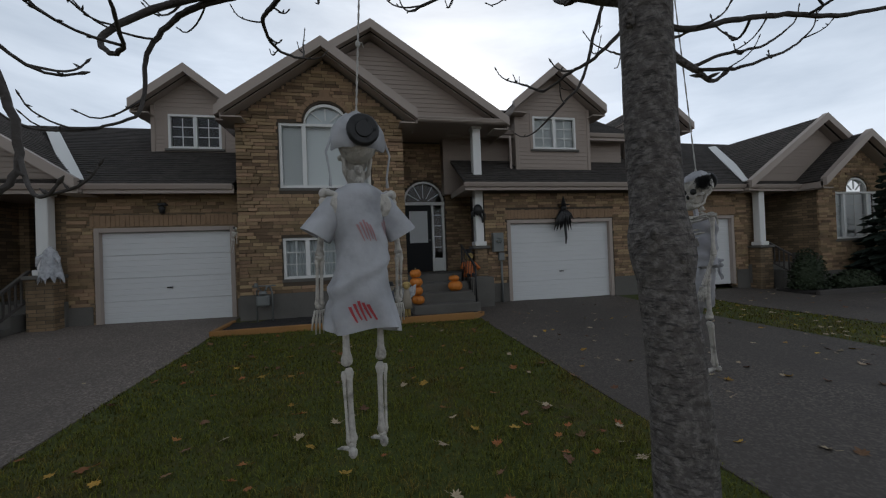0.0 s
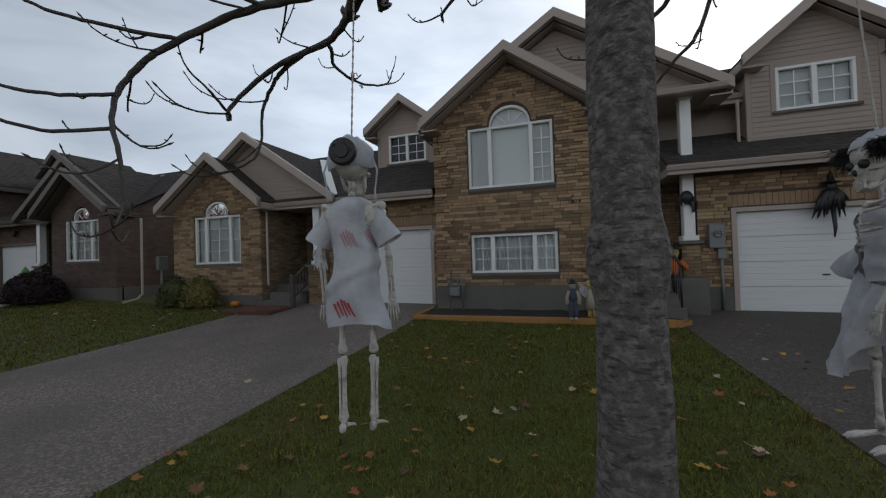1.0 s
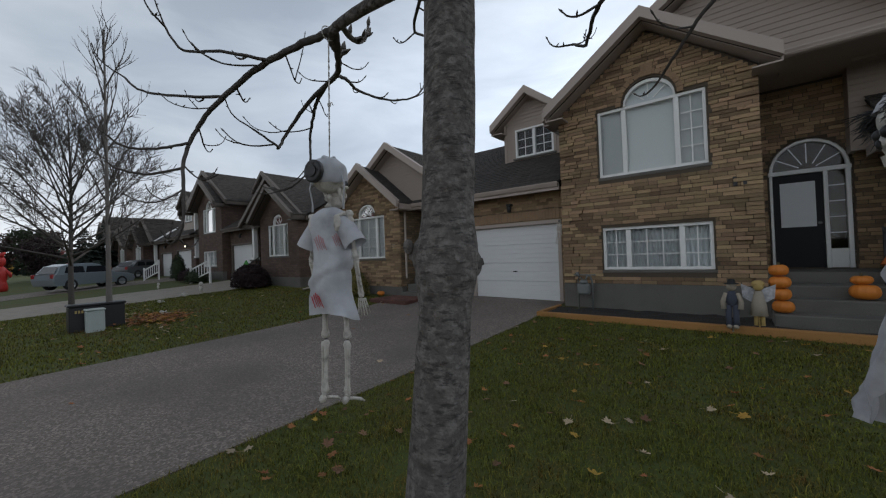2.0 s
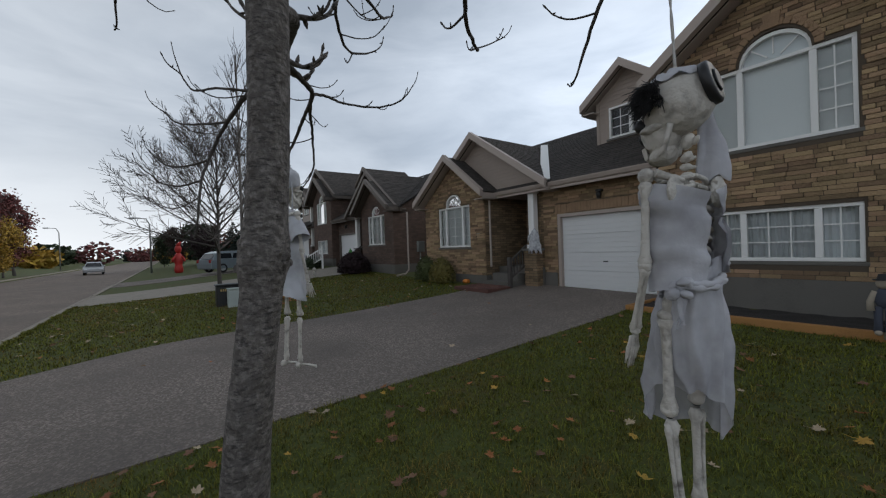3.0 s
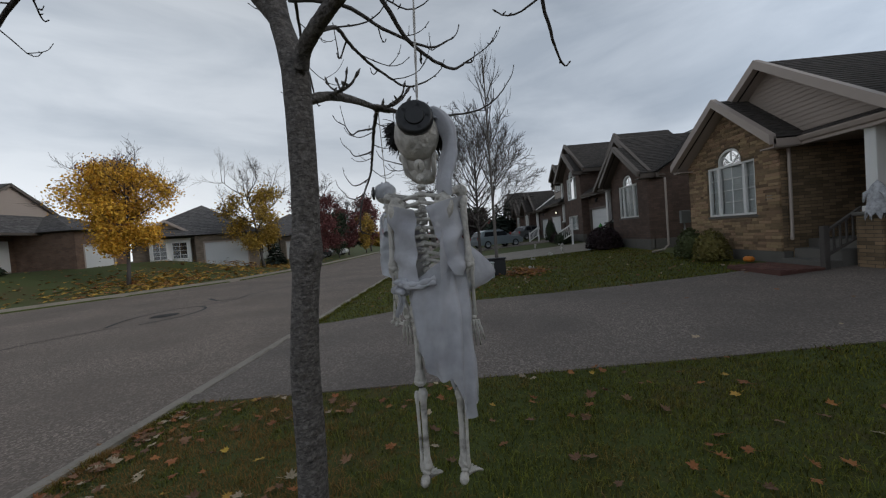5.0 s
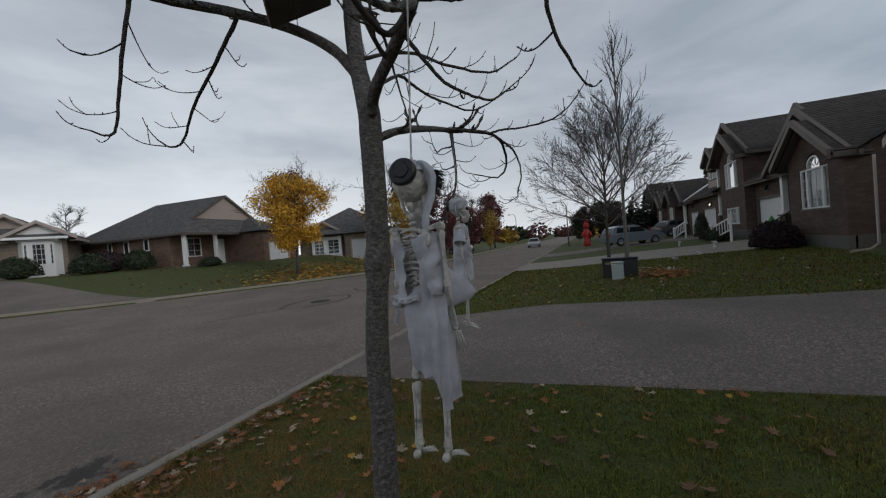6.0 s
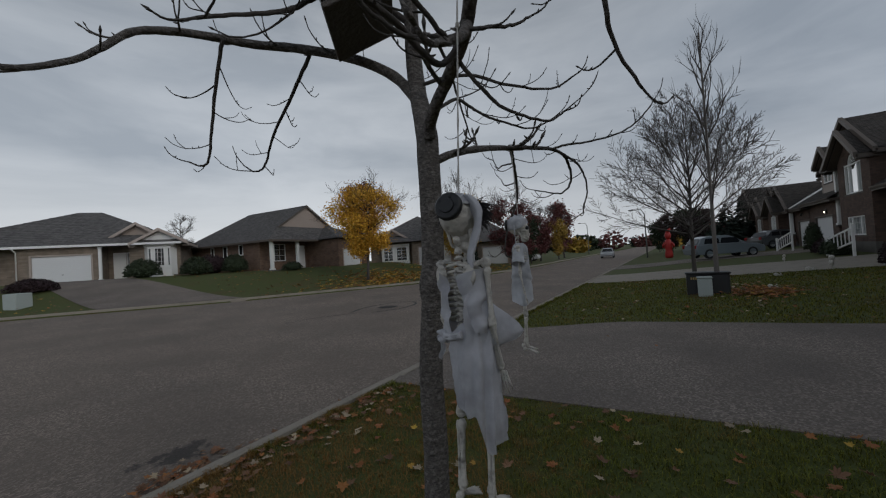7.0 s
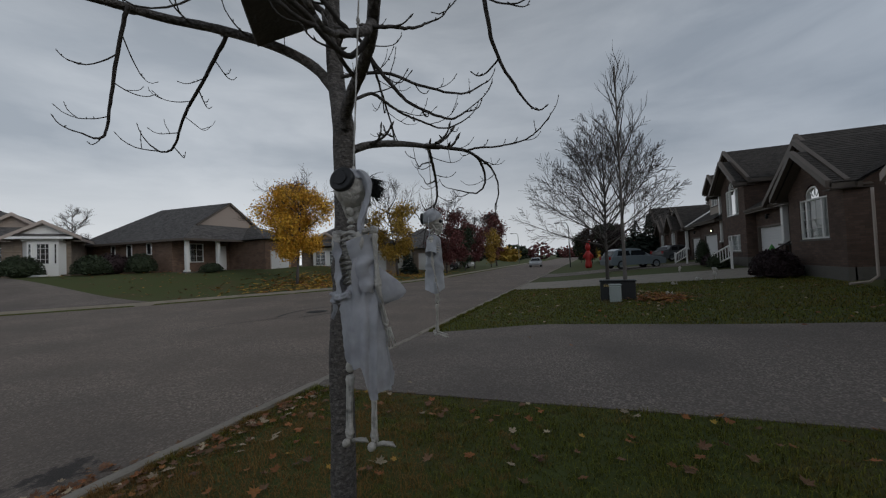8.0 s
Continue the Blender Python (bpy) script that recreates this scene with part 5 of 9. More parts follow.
maple_limb([(-0.438, 0.329, 1.875), (-0.488, 0.274, 1.860), (-0.538, 0.224, 1.875), (-0.558, 0.204, 1.900)], 0.0034, 0.0022, 0.3, 0.05)
maple_limb([(-0.218, 0.444, 2.105), (-0.288, 0.364, 2.120), (-0.358, 0.314, 2.130), (-0.378, 0.284, 2.180)], 0.004, 0.0022, 0.12, 0.05)
maple_limb([(0.432, 0.459, 2.140), (0.352, 0.484, 2.190), (0.281, 0.501, 2.181), (0.235, 0.527, 2.162), (0.148, 0.567, 2.151), (0.072, 0.624, 2.141), (0.047, 0.689, 2.165)], 0.0058, 0.0025, 0.06, 0.1)
maple_limb([(0.559, 0.601, 2.189), (0.520, 0.639, 2.125), (0.476, 0.669, 2.083), (0.427, 0.714, 2.059), (0.394, 0.768, 2.043), (0.358, 0.799, 2.070)], 0.0055, 0.0026, 0.075, 0.09)
maple_limb([(0.362, 0.374, 2.265), (0.272, 0.484, 2.295), (0.172, 0.594, 2.265), (0.092, 0.704, 2.250), (0.032, 0.764, 2.295)], 0.0062, 0.003, 0.085, 0.11)
maple_limb([(0.325, 0.335, 2.220), (0.335, 0.250, 2.335), (0.385, 0.120, 2.420), (0.483, -0.036, 2.468), (0.600, -0.120, 2.460), (0.720, -0.162, 2.445), (0.820, -0.168, 2.415), (0.922, -0.154, 2.360), (0.990, -0.145, 2.285), (1.060, -0.130, 2.215), (1.180, -0.100, 2.150), (1.320, -0.050, 2.190)], 0.019, 0.0045, 0.085, 0.13)
maple_limb([(0.463, -0.010, 2.465), (0.430, -0.145, 2.390), (0.380, -0.365, 2.270), (0.325, -0.520, 2.180), (0.345, -0.565, 2.155), (0.375, -0.600, 2.185)], 0.0075, 0.0028, 0.05, 0.12)
maple_limb([(0.700, -0.130, 2.445), (0.690, -0.205, 2.330), (0.670, -0.285, 2.190), (0.662, -0.330, 2.105), (0.675, -0.355, 2.085), (0.700, -0.385, 2.100)], 0.0066, 0.0026, 0.055, 0.09)
maple_limb([(0.375, 0.395, 2.09), (0.402, 0.417, 2.121), (0.456, 0.476, 2.146), (0.505, 0.543, 2.174), (0.559, 0.601, 2.189), (0.618, 0.651, 2.187), (0.690, 0.705, 2.20), (0.74, 0.742, 2.27), (0.77, 0.75, 2.42), (0.76, 0.74, 2.62), (0.80, 0.86, 2.72)], 0.020, 0.010, 0.5, 0.10)
maple_limb([(0.66, 0.684, 2.195), (0.72, 0.70, 2.13), (0.79, 0.695, 2.087)], 0.0125, 0.0085, 0.5, 0.06)
maple_limb([(0.70, 0.702, 2.15), (0.682, 0.736, 2.15), (0.647, 0.775, 2.158), (0.617, 0.801, 2.18)], 0.0048, 0.0025, 0.2, 0.06)
maple_limb([(0.79, 0.692, 2.087), (0.872, 0.659, 2.079), (0.955, 0.644, 2.103), (1.038, 0.648, 2.136), (1.12, 0.664, 2.187)], 0.0050, 0.0026, 0.10, 0.08)
maple_limb([(0.78, 0.699, 2.095), (0.855, 0.688, 2.125), (0.93, 0.678, 2.14), (1.005, 0.68, 2.163), (1.08, 0.682, 2.211)], 0.0050, 0.0026, 0.10, 0.08)
maple_limb([(0.62, 0.652, 2.187), (0.66, 0.608, 2.13), (0.795, 0.599, 2.158), (0.93, 0.578, 2.172), (1.065, 0.561, 2.172), (1.2, 0.529, 2.189)], 0.0080, 0.0045, 0.16, 0.10)
maple_limb([(0.70, 0.71, 2.61), (0.72, 0.82, 2.56), (0.67, 0.91, 2.36), (0.62, 0.934, 2.17), (0.563, 0.941, 2.098), (0.495, 0.98, 2.027)], 0.0075, 0.003, 0.07, 0.10)
maple_limb([(0.312, 0.312, 2.42), (0.15, 0.28, 2.56), (-0.08, 0.22, 2.58), (-0.28, 0.16, 2.50), (-0.42, 0.14, 2.36)], 0.010, 0.0035, 0.075, 0.15)
maple_limb([(0.312, 0.318, 2.72), (0.56, 0.48, 2.86), (0.85, 0.62, 2.90), (1.1, 0.72, 2.84)], 0.010, 0.004, 0.1, 0.16)
maple_limb([(0.315, 0.33, 2.9), (0.22, 0.2, 3.1), (0.1, -0.05, 3.22)], 0.010, 0.004, 0.12, 0.17)
maple_limb([(0.313, 0.314, 2.50), (0.40, 0.20, 2.60), (0.5, 0.09, 2.59), (0.6, 0.09, 2.50), (0.7, 0.115, 2.42), (0.8, 0.112, 2.363), (0.9, 0.118, 2.30)], 0.011, 0.0045, 0.10, 0.17)


# ---- other trees ----
def grow(g, p, d, length, r, depth, rng, spread=0.55, lift=0.12, tips=None, sides=5, kids=(3, 5), shrink=0.62, wob=0.12, rmin=0.0035):
    """A limb and its side limbs, down to twigs; tips gathers the places of the leaves."""
    n = 5 if depth > 1 else 3
    pts, rad = [p.copy()], [r]
    q, e = p.copy(), d.copy()
    for k in range(n):
        e = (e + Vector((rng.uniform(-1, 1), rng.uniform(-1, 1), rng.uniform(-1, 1))) * wob + Vector((0, 0, lift))).normalized()
        q = q + e * length / n
        pts.append(q.copy())
        rad.append(max(rmin, r * (1 - 0.7 * (k + 1) / n)))
        if tips is not None and depth <= 1:
            tips.append(q.copy())
    g.tube(pts, rad, sides if depth > 1 else 3, 0, depth > 2)
    if depth <= 0:
        return
    for i in range(rng.randint(*kids)):
        f = rng.uniform(0.3, 1.0)
        k = min(n - 1, int(f * n))
        at = pts[k].lerp(pts[k + 1], f * n - k) if k < n else pts[-1]
        a = rng.uniform(0, 2 * math.pi)
        u = e.orthogonal().normalized()
        v = e.cross(u)
        nd = (e * (1 - spread * 0.5) + (u * math.cos(a) + v * math.sin(a)) * spread * rng.uniform(0.7, 1.3)).normalized()
        grow(g, at, nd, length * shrink * rng.uniform(0.75, 1.2), max(rmin, r * 0.5), depth - 1, rng, spread, lift, tips, sides, kids, shrink, wob, rmin)


def leaf_cloud(g, tips, count, size, rng, spread=0.25):
    """Single folded leaves round the twig ends."""
    for _ in range(count):
        p = rng.choice(tips) + Vector((rng.gauss(0, spread), rng.gauss(0, spread), rng.gauss(0, spread * 0.8)))
        a = Euler((rng.uniform(-1.2, 1.2), rng.uniform(-1.2, 1.2), rng.uniform(0, 6.3))).to_matrix()
        s = size * rng.uniform(0.6, 1.3)
        v = [a @ Vector(c) * s + p for c in ((-0.5, 0, 0), (-0.1, 0.42, 0.08), (0.55, 0, 0), (-0.1, -0.42, 0.08))]
        g.add(v, [(0, 2, 1), (0, 3, 2)])


def round_tree(name, label, x, y, z, height, leaf_m, leaves, size, seed, trunk_h=0.22, spread=0.75, bare=False, width=1.0, reach=0.30, depth=3, kids=(4, 6), trunks=1, bark=None, ball=None):
    rng = random.Random(seed)
    t = thing(name, label, "tree", at=pose(x, y, z))
    w, tips = Mesh(), []
    for i in range(trunks):
        lean = Vector((rng.uniform(-0.1, 0.1), rng.uniform(-0.1, 0.1), 1)).normalized()
        p0 = Vector((0.25 * i, 0.12 * i, -0.1))
        th = height * trunk_h
        w.tube([p0, p0 + lean * th * 0.5, p0 + lean * th], [height * 0.020, height * 0.016, height * 0.014], 9)
        top = p0 + lean * height * 0.97
        w.tube(curve([p0 + lean * th, p0 + lean * height * 0.6, top], 5), [height * 0.014 * (1 - 0.085 * k) for k in range(11)], 6)
        n = 13
        for k in range(n):
            f = trunk_h + (0.95 - trunk_h) * (k + 0.5) / n
            a = k * 2.4 + rng.uniform(-0.4, 0.4)
            out = math.sin(math.pi * min(1, (1 - f) / (1 - trunk_h)) ** 0.8) * 0.55 + 0.2
            d = Vector((math.cos(a) * spread * width, math.sin(a) * spread * width, 0.75)).normalized()
            grow(w, p0 + lean * height * f, d, height * reach * out, height * 0.0075, depth, rng, 0.6, 0.10, tips, 5, kids, 0.58, 0.14, height * 0.0009)
    part("trunk", w, bark or M_TWIG, t)
    if leaves:
        c = Mesh()
        if ball:                                  # the crown's egg shape: middle height, half width, half height
            cz, rx, rz = (q * height for q in ball)
            tips = [p for p in tips if (p.x * p.x + p.y * p.y) / (rx * rx) + ((p.z - cz) / rz) ** 2 < 1 + 0.25 * noise.noise(p * 0.9)]
        leaf_cloud(c, tips, leaves, size, rng, height * 0.045)
        part("crown", c, leaf_m, t)
    return t


M_YELLOW = mat("yellow_leaf", (0.62, 0.35, 0.035), 0.7, 0.4, 1.2, 15, 0.0, tint=(0.42, 0.20, 0.022), island=0.35)
M_OLIVE = mat("olive_yellow_leaf", (0.37, 0.235, 0.035), 0.7, 0.4, 1.2, 15, 0.0, tint=(0.14, 0.11, 0.025), island=0.35)
M_RED = mat("dark_red_leaf", (0.145, 0.045, 0.042), 0.7, 0.4, 1.2, 15, 0.0, tint=(0.065, 0.026, 0.025), island=0.35)
M_SPRUCE = mat("spruce_needle", (0.022, 0.036, 0.026), 0.85, 0.4, 1.2, 15, 0.0, tint=(0.012, 0.018, 0.014), island=0.3)
M_HEDGE = mat("hedge_leaf", (0.030, 0.045, 0.020), 0.8, 0.4, 1.2, 15, 0.0, tint=(0.015, 0.022, 0.010), island=0.4)
M_DARKRED = mat("purple_shrub_leaf", (0.030, 0.015, 0.017), 0.8, 0.4, 1.2, 15, 0.0, tint=(0.02, 0.01, 0.012), island=0.4)



def vase_tree(label, x, y, z, height, fork, angle, n_limbs, seed, tall=False):
    """A leafless tree: a short trunk, limbs that spread from the fork, and fine twigs."""
    rng = random.Random(seed)
    t = thing("bare_tree", label, "tree", at=pose(x, y, z))
    tr = Mesh()
    top = height * (0.98 if tall else fork)
    line = curve([(0, 0, -0.1), (0.02, 0.01, fork * height), (0.0, 0.03, max(top, fork * height + 0.1))], 8)
    r0 = height * (0.009 if tall else 0.0125)
    tr.tube(line, [r0 * (1.15 - (0.95 if tall else 0.35) * k / (len(line) - 1)) for k in range(len(line))], 9)
    part("trunk", tr, M_PALEBARK if tall else M_TWIG, t)
    for k in range(n_limbs):
        g = Mesh()
        a = k * 2.39996 + rng.uniform(-0.3, 0.3)
        if tall:
            f = fork + (0.93 - fork) * (k + 0.5) / n_limbs
            d = Vector((math.cos(a) * 0.5, math.sin(a) * 0.5, 1.0)).normalized()
            grow(g, Vector((0, 0.02, height * f)), d, height * (0.19 - 0.15 * (f - fork)), r0 * 0.36, 2, rng, 0.42, 0.10, None, 5, (3, 5), 0.60, 0.08, 0.0035)
        else:
            el = radians(angle) * rng.uniform(0.35, 1.15)
            d = Vector((math.cos(a) * math.sin(el), math.sin(a) * math.sin(el), math.cos(el)))
            grow(g, Vector((0, 0.01, height * fork * rng.uniform(0.85, 1.0))), d, height * 0.35 * rng.uniform(0.85, 1.1), r0 * 0.5, 4, rng, 0.5, 0.045, None, 5, (4, 5), 0.56, 0.07, 0.0042)
        part("limb", g, M_TWIG, t)
    return t


M_PALEBARK = mat("pale_bark", (0.145, 0.130, 0.118), 0.9, 0.4, 6, 40, 0.4, tint=(0.09, 0.08, 0.07))
vase_tree("slim tall leafless tree by the utility boxes", -12.75, 2.05, near_z(-12.75, 2.05), 8.3, 0.3, 0, 15, 5, True)


def fan_tree(label, x, y, z, height, seed):
    """A broad leafless tree whose limbs fan out from low on the trunk into a round crown."""
    rng = random.Random(seed)
    t = thing("bare_tree", label, "tree", at=pose(x, y, z))
    tr = Mesh()
    leader = curve([(0, 0, -0.1), (0.03, 0.0, 0.25 * height), (-0.04, 0.05, 0.6 * height), (0.02, 0.0, 0.97 * height)], 7)
    tr.tube(leader, [height * (0.0125 - 0.0119 * k / (len(leader) - 1)) for k in range(len(leader))], 9)
    part("trunk", tr, M_TWIG, t)

    def shoot(g, p, d, length, r, depth, aim):
        n = 8 if depth == 2 else 5 if depth == 1 else 3
        pts, rad = [p.copy()], [r]
        q, e, side = p.copy(), d.copy(), rng.choice((-1, 1))
        for k in range(n):
            e = (e + Vector((rng.uniform(-1, 1), rng.uniform(-1, 1), rng.uniform(-1, 1))) * 0.045 + aim * 0.035).normalized()
            q = q + e * length / n
            pts.append(q.copy())
            rad.append(max(0.0062, r * (1 - 0.85 * (k + 1) / n)))
            if depth:
                for _ in range(0 if depth == 2 and k < 2 else 3 if k > 0 and depth == 1 else 2 if k > 0 else 1):
                    u = e.orthogonal().normalized()
                    u = Matrix.Rotation(rng.uniform(0, 6.28), 3, e) @ u
                    nd = (e * 0.8 + u * rng.uniform(0.45, 0.75)).normalized()
                    shoot(g, q, nd, length * (0.46 if depth == 2 else 0.42) * (1 - 0.45 * k / n) * rng.uniform(0.7, 1.2), max(0.0068, rad[-1] * 0.55), depth - 1, aim)
        g.tube(pts, rad, 5 if depth == 2 else 3, 0, depth == 2)

    n = 32
    for k in range(n):
        f = k / (n - 1)
        a = k * 2.39996 + rng.uniform(-0.25, 0.25)
        el = radians(74 - 50 * f) * rng.uniform(0.88, 1.08)
        d = Vector((math.cos(a) * math.sin(el), math.sin(a) * math.sin(el), math.cos(el)))
        g = Mesh()
        zz = height * (0.24 + 0.42 * f)
        shoot(g, Vector((0, 0.02, zz)), d, height * (0.52 - 0.21 * f) * rng.uniform(0.88, 1.08), height * (0.0058 - 0.003 * f), 2, Vector((0, 0, 1)))
        part("limb", g, M_TWIG, t)


fan_tree("broad leafless tree with a fine twiggy crown", -15.3, 1.6, near_z(-15.3, 1.6), 7.0, 8)
round_tree("yellow_maple", "small maple in bright yellow autumn leaf", -18.8, -18.0, far_z(-18.8, -18.0), 6.1, M_YELLOW, 21000, 0.125, 21, 0.26, 0.95, width=2.1, reach=0.50, ball=(0.64, 0.47, 0.47))
round_tree("yellow_maple", "maple with thinning olive-yellow leaves", -29.0, -15.6, far_z(-29.0, -15.6), 7.2, M_OLIVE, 10000, 0.15, 22, 0.18, 0.95, width=2.0, reach=0.48, ball=(0.52, 0.40, 0.40))
round_tree("red_maple", "maple in dark red autumn leaf", -37.0, -13.9, far_z(-37, -13.9), 7.4, M_RED, 13000, 0.18, 23, 0.14, 0.95, width=2.0, reach=0.46, ball=(0.54, 0.38, 0.44))
round_tree("red_maple", "dark red maple further down the street", -50.0, -14.6, far_z(-50, -14.6), 7.0, M_RED, 9000, 0.21, 24, 0.14, 0.9, width=1.8, reach=0.42, ball=(0.54, 0.38, 0.44))
round_tree("green_tree", "still green street tree among the maples", -44.0, -14.0, far_z(-44, -14), 5.0, M_HEDGE, 7000, 0.18, 26, 0.12, 0.9, width=1.5, reach=0.36)
round_tree("red_maple", "russet maple with thinning leaves down the street", -62.0, -14.2, far_z(-62, -14.2), 8.5, M_RED, 6000, 0.26, 28, 0.15, 0.9, width=1.3)
round_tree("green_tree", "olive tree turning brown down the street", -56.0, -13.6, far_z(-56, -13.6), 5.5, M_OLIVE, 5000, 0.2, 29, 0.12, 0.9, width=1.3)


M_WINE = mat("withered_brown_leaf", (0.060, 0.036, 0.030), 0.8, 0.4, 1.2, 15, 0.0, tint=(0.032, 0.022, 0.020), island=0.4)
round_tree("red_maple", "withered red-brown tree beyond the parked cars", -60.0, 1.2, near_z(-60, 1.2), 4.6, M_WINE, 5000, 0.20, 41, 0.12, 0.9, width=1.6, reach=0.40)
round_tree("green_tree", "dark green tree beyond the parked cars", -57.0, 3.4, near_z(-57, 3.4), 4.8, M_HEDGE, 5000, 0.20, 42, 0.12, 0.9, width=1.6, reach=0.40)
round_tree("red_maple", "withered brown tree at the end of the row", -66.0, 4.6, near_z(-66, 4.6), 5.2, M_WINE, 5000, 0.22, 43, 0.12, 0.9, width=1.6, reach=0.40)
round_tree("green_tree", "low dark hedge tree down the street", -70.0, -0.6, near_z(-70, -0.6), 4.2, M_HEDGE, 4500, 0.22, 44, 0.10, 0.9, width=1.8, reach=0.42)
round_tree("red_maple", "dark wine-red tree by the far drive", -49.0, 3.2, near_z(-49, 3.2), 3.6, M_DARKRED, 4500, 0.16, 45, 0.12, 0.9, width=1.7, reach=0.42)


def spruce(label, x, y, z, h, seed, w=0.3):
    rng = random.Random(seed)
    t = thing("spruce_tree", label, "tree", at=pose(x, y, z))
    tr = Mesh()
    tr.tube([(0, 0, -0.1), (0, 0, h)], [h * 0.022, 0.01], 7)
    part("trunk", tr, M_TWIG, t)
    c = Mesh()
    layers = int(h / 0.22)
    for k in range(layers):
        f = k / layers
        zz, rr = h * (0.06 + 0.94 * f), h * w * (1 - f) + 0.08
        for _ in range(int(10 + 26 * (1 - f))):
            a, q = rng.uniform(0, 6.28), rr * rng.uniform(0.55, 1.1)
            tip = Vector((math.cos(a) * q, math.sin(a) * q, zz - 0.28 * q + rng.uniform(-0.1, 0.1)))
            root = Vector((math.cos(a) * q * 0.3, math.sin(a) * q * 0.3, zz))
            s = Vector((-math.sin(a), math.cos(a), 0)) * (0.10 + 0.10 * q)
            m = root.lerp(tip, 0.6)
            c.add([root, m + s, tip, m - s, m + Vector((0, 0, -0.12))], [(0, 1, 4), (1, 2, 4), (0, 4, 3), (4, 2, 3)])
    part("crown", c, M_SPRUCE, t)
    return t


spruce("dark spruce beyond the neighbouring houses", -47.0, 6.0, near_z(-47, 6), 5.0, 31, 0.48)
spruce("dark spruce among the far houses", -52.0, 8.0, near_z(-52, 8), 5.6, 32, 0.45)
spruce("low blue spruce by the far drive", -33.0, -16.5, far_z(-33, -16.5), 2.6, 33, 0.45)
spruce("dark spruce before the end house", 15.9, 8.0, near_z(15.9, 8.0), 4.3, 34, 0.30)
spruce("tall spruce behind the end house", 40.0, 18.5, 0.3, 14.0, 35, 0.22)


def shrub(label, x, y, z, rx, ry, h, leaf_m, seed, n=900, size=0.07, name="shrub"):
    """A clipped or loose bush: stems and many small leaves in a lumpy outline."""
    rng = random.Random(seed)
    t = thing(name, label, "shrub", at=pose(x, y, z))
    st = Mesh()
    for k in range(9):
        a = rng.uniform(0, 6.28)
        st.tube([(0, 0, -0.05), (math.cos(a) * rx * 0.4, math.sin(a) * ry * 0.4, h * 0.5), (math.cos(a) * rx * 0.75, math.sin(a) * ry * 0.75, h * 0.85)], [0.015, 0.01, 0.004], 4)
    part("stem", st, M_TWIG, t)
    c = Mesh()
    for _ in range(n):
        u, a = rng.uniform(-0.15, 1), rng.uniform(0, 6.28)
        s = math.sqrt(max(0.0, 1 - max(0, u) ** 2.4)) * rng.uniform(0.72, 1.04)
        p = Vector((math.cos(a) * rx * s, math.sin(a) * ry * s, h * (0.12 + 0.88 * max(0, u)) * rng.uniform(0.85, 1.04)))
        m = Euler((rng.uniform(-1, 1), rng.uniform(-1, 1), rng.uniform(0, 6.3))).to_matrix()
        q = size * rng.uniform(0.6, 1.4)
        c.add([m @ Vector(v) * q + p for v in ((-0.5, 0, 0), (-0.1, 0.4, 0.1), (0.55, 0, 0), (-0.1, -0.4, 0.1))], [(0, 2, 1), (0, 3, 2)])
    core = Mesh()
    core.ball((0, 0, h * 0.42), (rx * 0.78, ry * 0.78, h * 0.46), 12, 7)
    part("foliage", c, leaf_m, t)
    part("inner_foliage", core, leaf_m, t)
    return t

# ---- masonry of the near fronts ----
unit = Mesh()
unit.bevel_box(-0.5, 0.5, -0.5, 0.5, -0.5, 0.5, 0.06)
BRICK_ME = bpy.data.meshes.new("brick")
BRICK_ME.from_pydata(unit.v, [], unit.f)
BRICK_ME.materials.append(M_BRICK)
BRICK_ME.update()


def courses(x0, x1, z0, z1, blocked, seed, pitch=0.08, lens=(0.16, 0.46), proud=None):
    """Bricks of uneven length in level courses; blocked(x, z) tells openings and what lies past the gable."""
    rng = random.Random(seed)
    out = []
    rows = int((z1 - z0) / pitch)
    for i in range(rows):
        za, zb = z0 + i * pitch + 0.004 + rng.uniform(-0.002, 0.002), z0 + (i + 1) * pitch - 0.004
        zm = (za + zb) / 2
        x = x0 - rng.uniform(0, 0.15)
        while x < x1:
            xb = x + rng.uniform(*lens)
            if xb > x1 - 0.10:
                xb = x1
            a, b = max(x, x0) + 0.005, xb - 0.005
            # cut at openings, in small steps
            k, step = a, 0.02
            start = None
            while k < b + step:
                kk = min(k, b)
                if blocked(kk, zm) or blocked(kk, za) or blocked(kk, zb):
                    if start is not None and kk - step - start > 0.05:
                        out.append((start, kk - step * 0.5, za, zb))
                    start = None
                elif start is None:
                    start = kk
                k += step
            if start is not None and b - start > 0.05:
                out.append((start, b, za, zb))
            x = xb
    return [(a, b, c, d, 0.008 + rng.random() * 0.018 + (proud(a, b, (c + d) / 2) if proud else 0)) for a, b, c, d in out]


def lay(wall, bricks, y, singles, c=0.0, s=1, dz=0.0):
    """The first bricks as pieces of their own under the wall, the rest joined."""
    for a, b, za, zb, p in bricks[:singles]:
        ob = new("brick", BRICK_ME)
        ob.parent = wall
        ob.matrix_basis = Matrix.LocRotScale((c + s * (a + b) / 2, y - p / 2 + 0.01, (za + zb) / 2 + dz), None, (b - a, p + 0.02, zb - za))
    rest = bricks[singles:]
    if rest:
        g = Mesh()
        for a, b, za, zb, p in rest:
            g.bevel_box(c + s * a, c + s * b, y - p, y + 0.01, za + dz, zb + dz, 0.006)
        ob = link("brickwork", g, M_BRICKJ, wall)
        tagged(ob, kind="stuff")


def in_box(x, z, h, m=0.02):
    return h[0] - m < x < h[1] + m and h[2] - m < z < h[3] + m


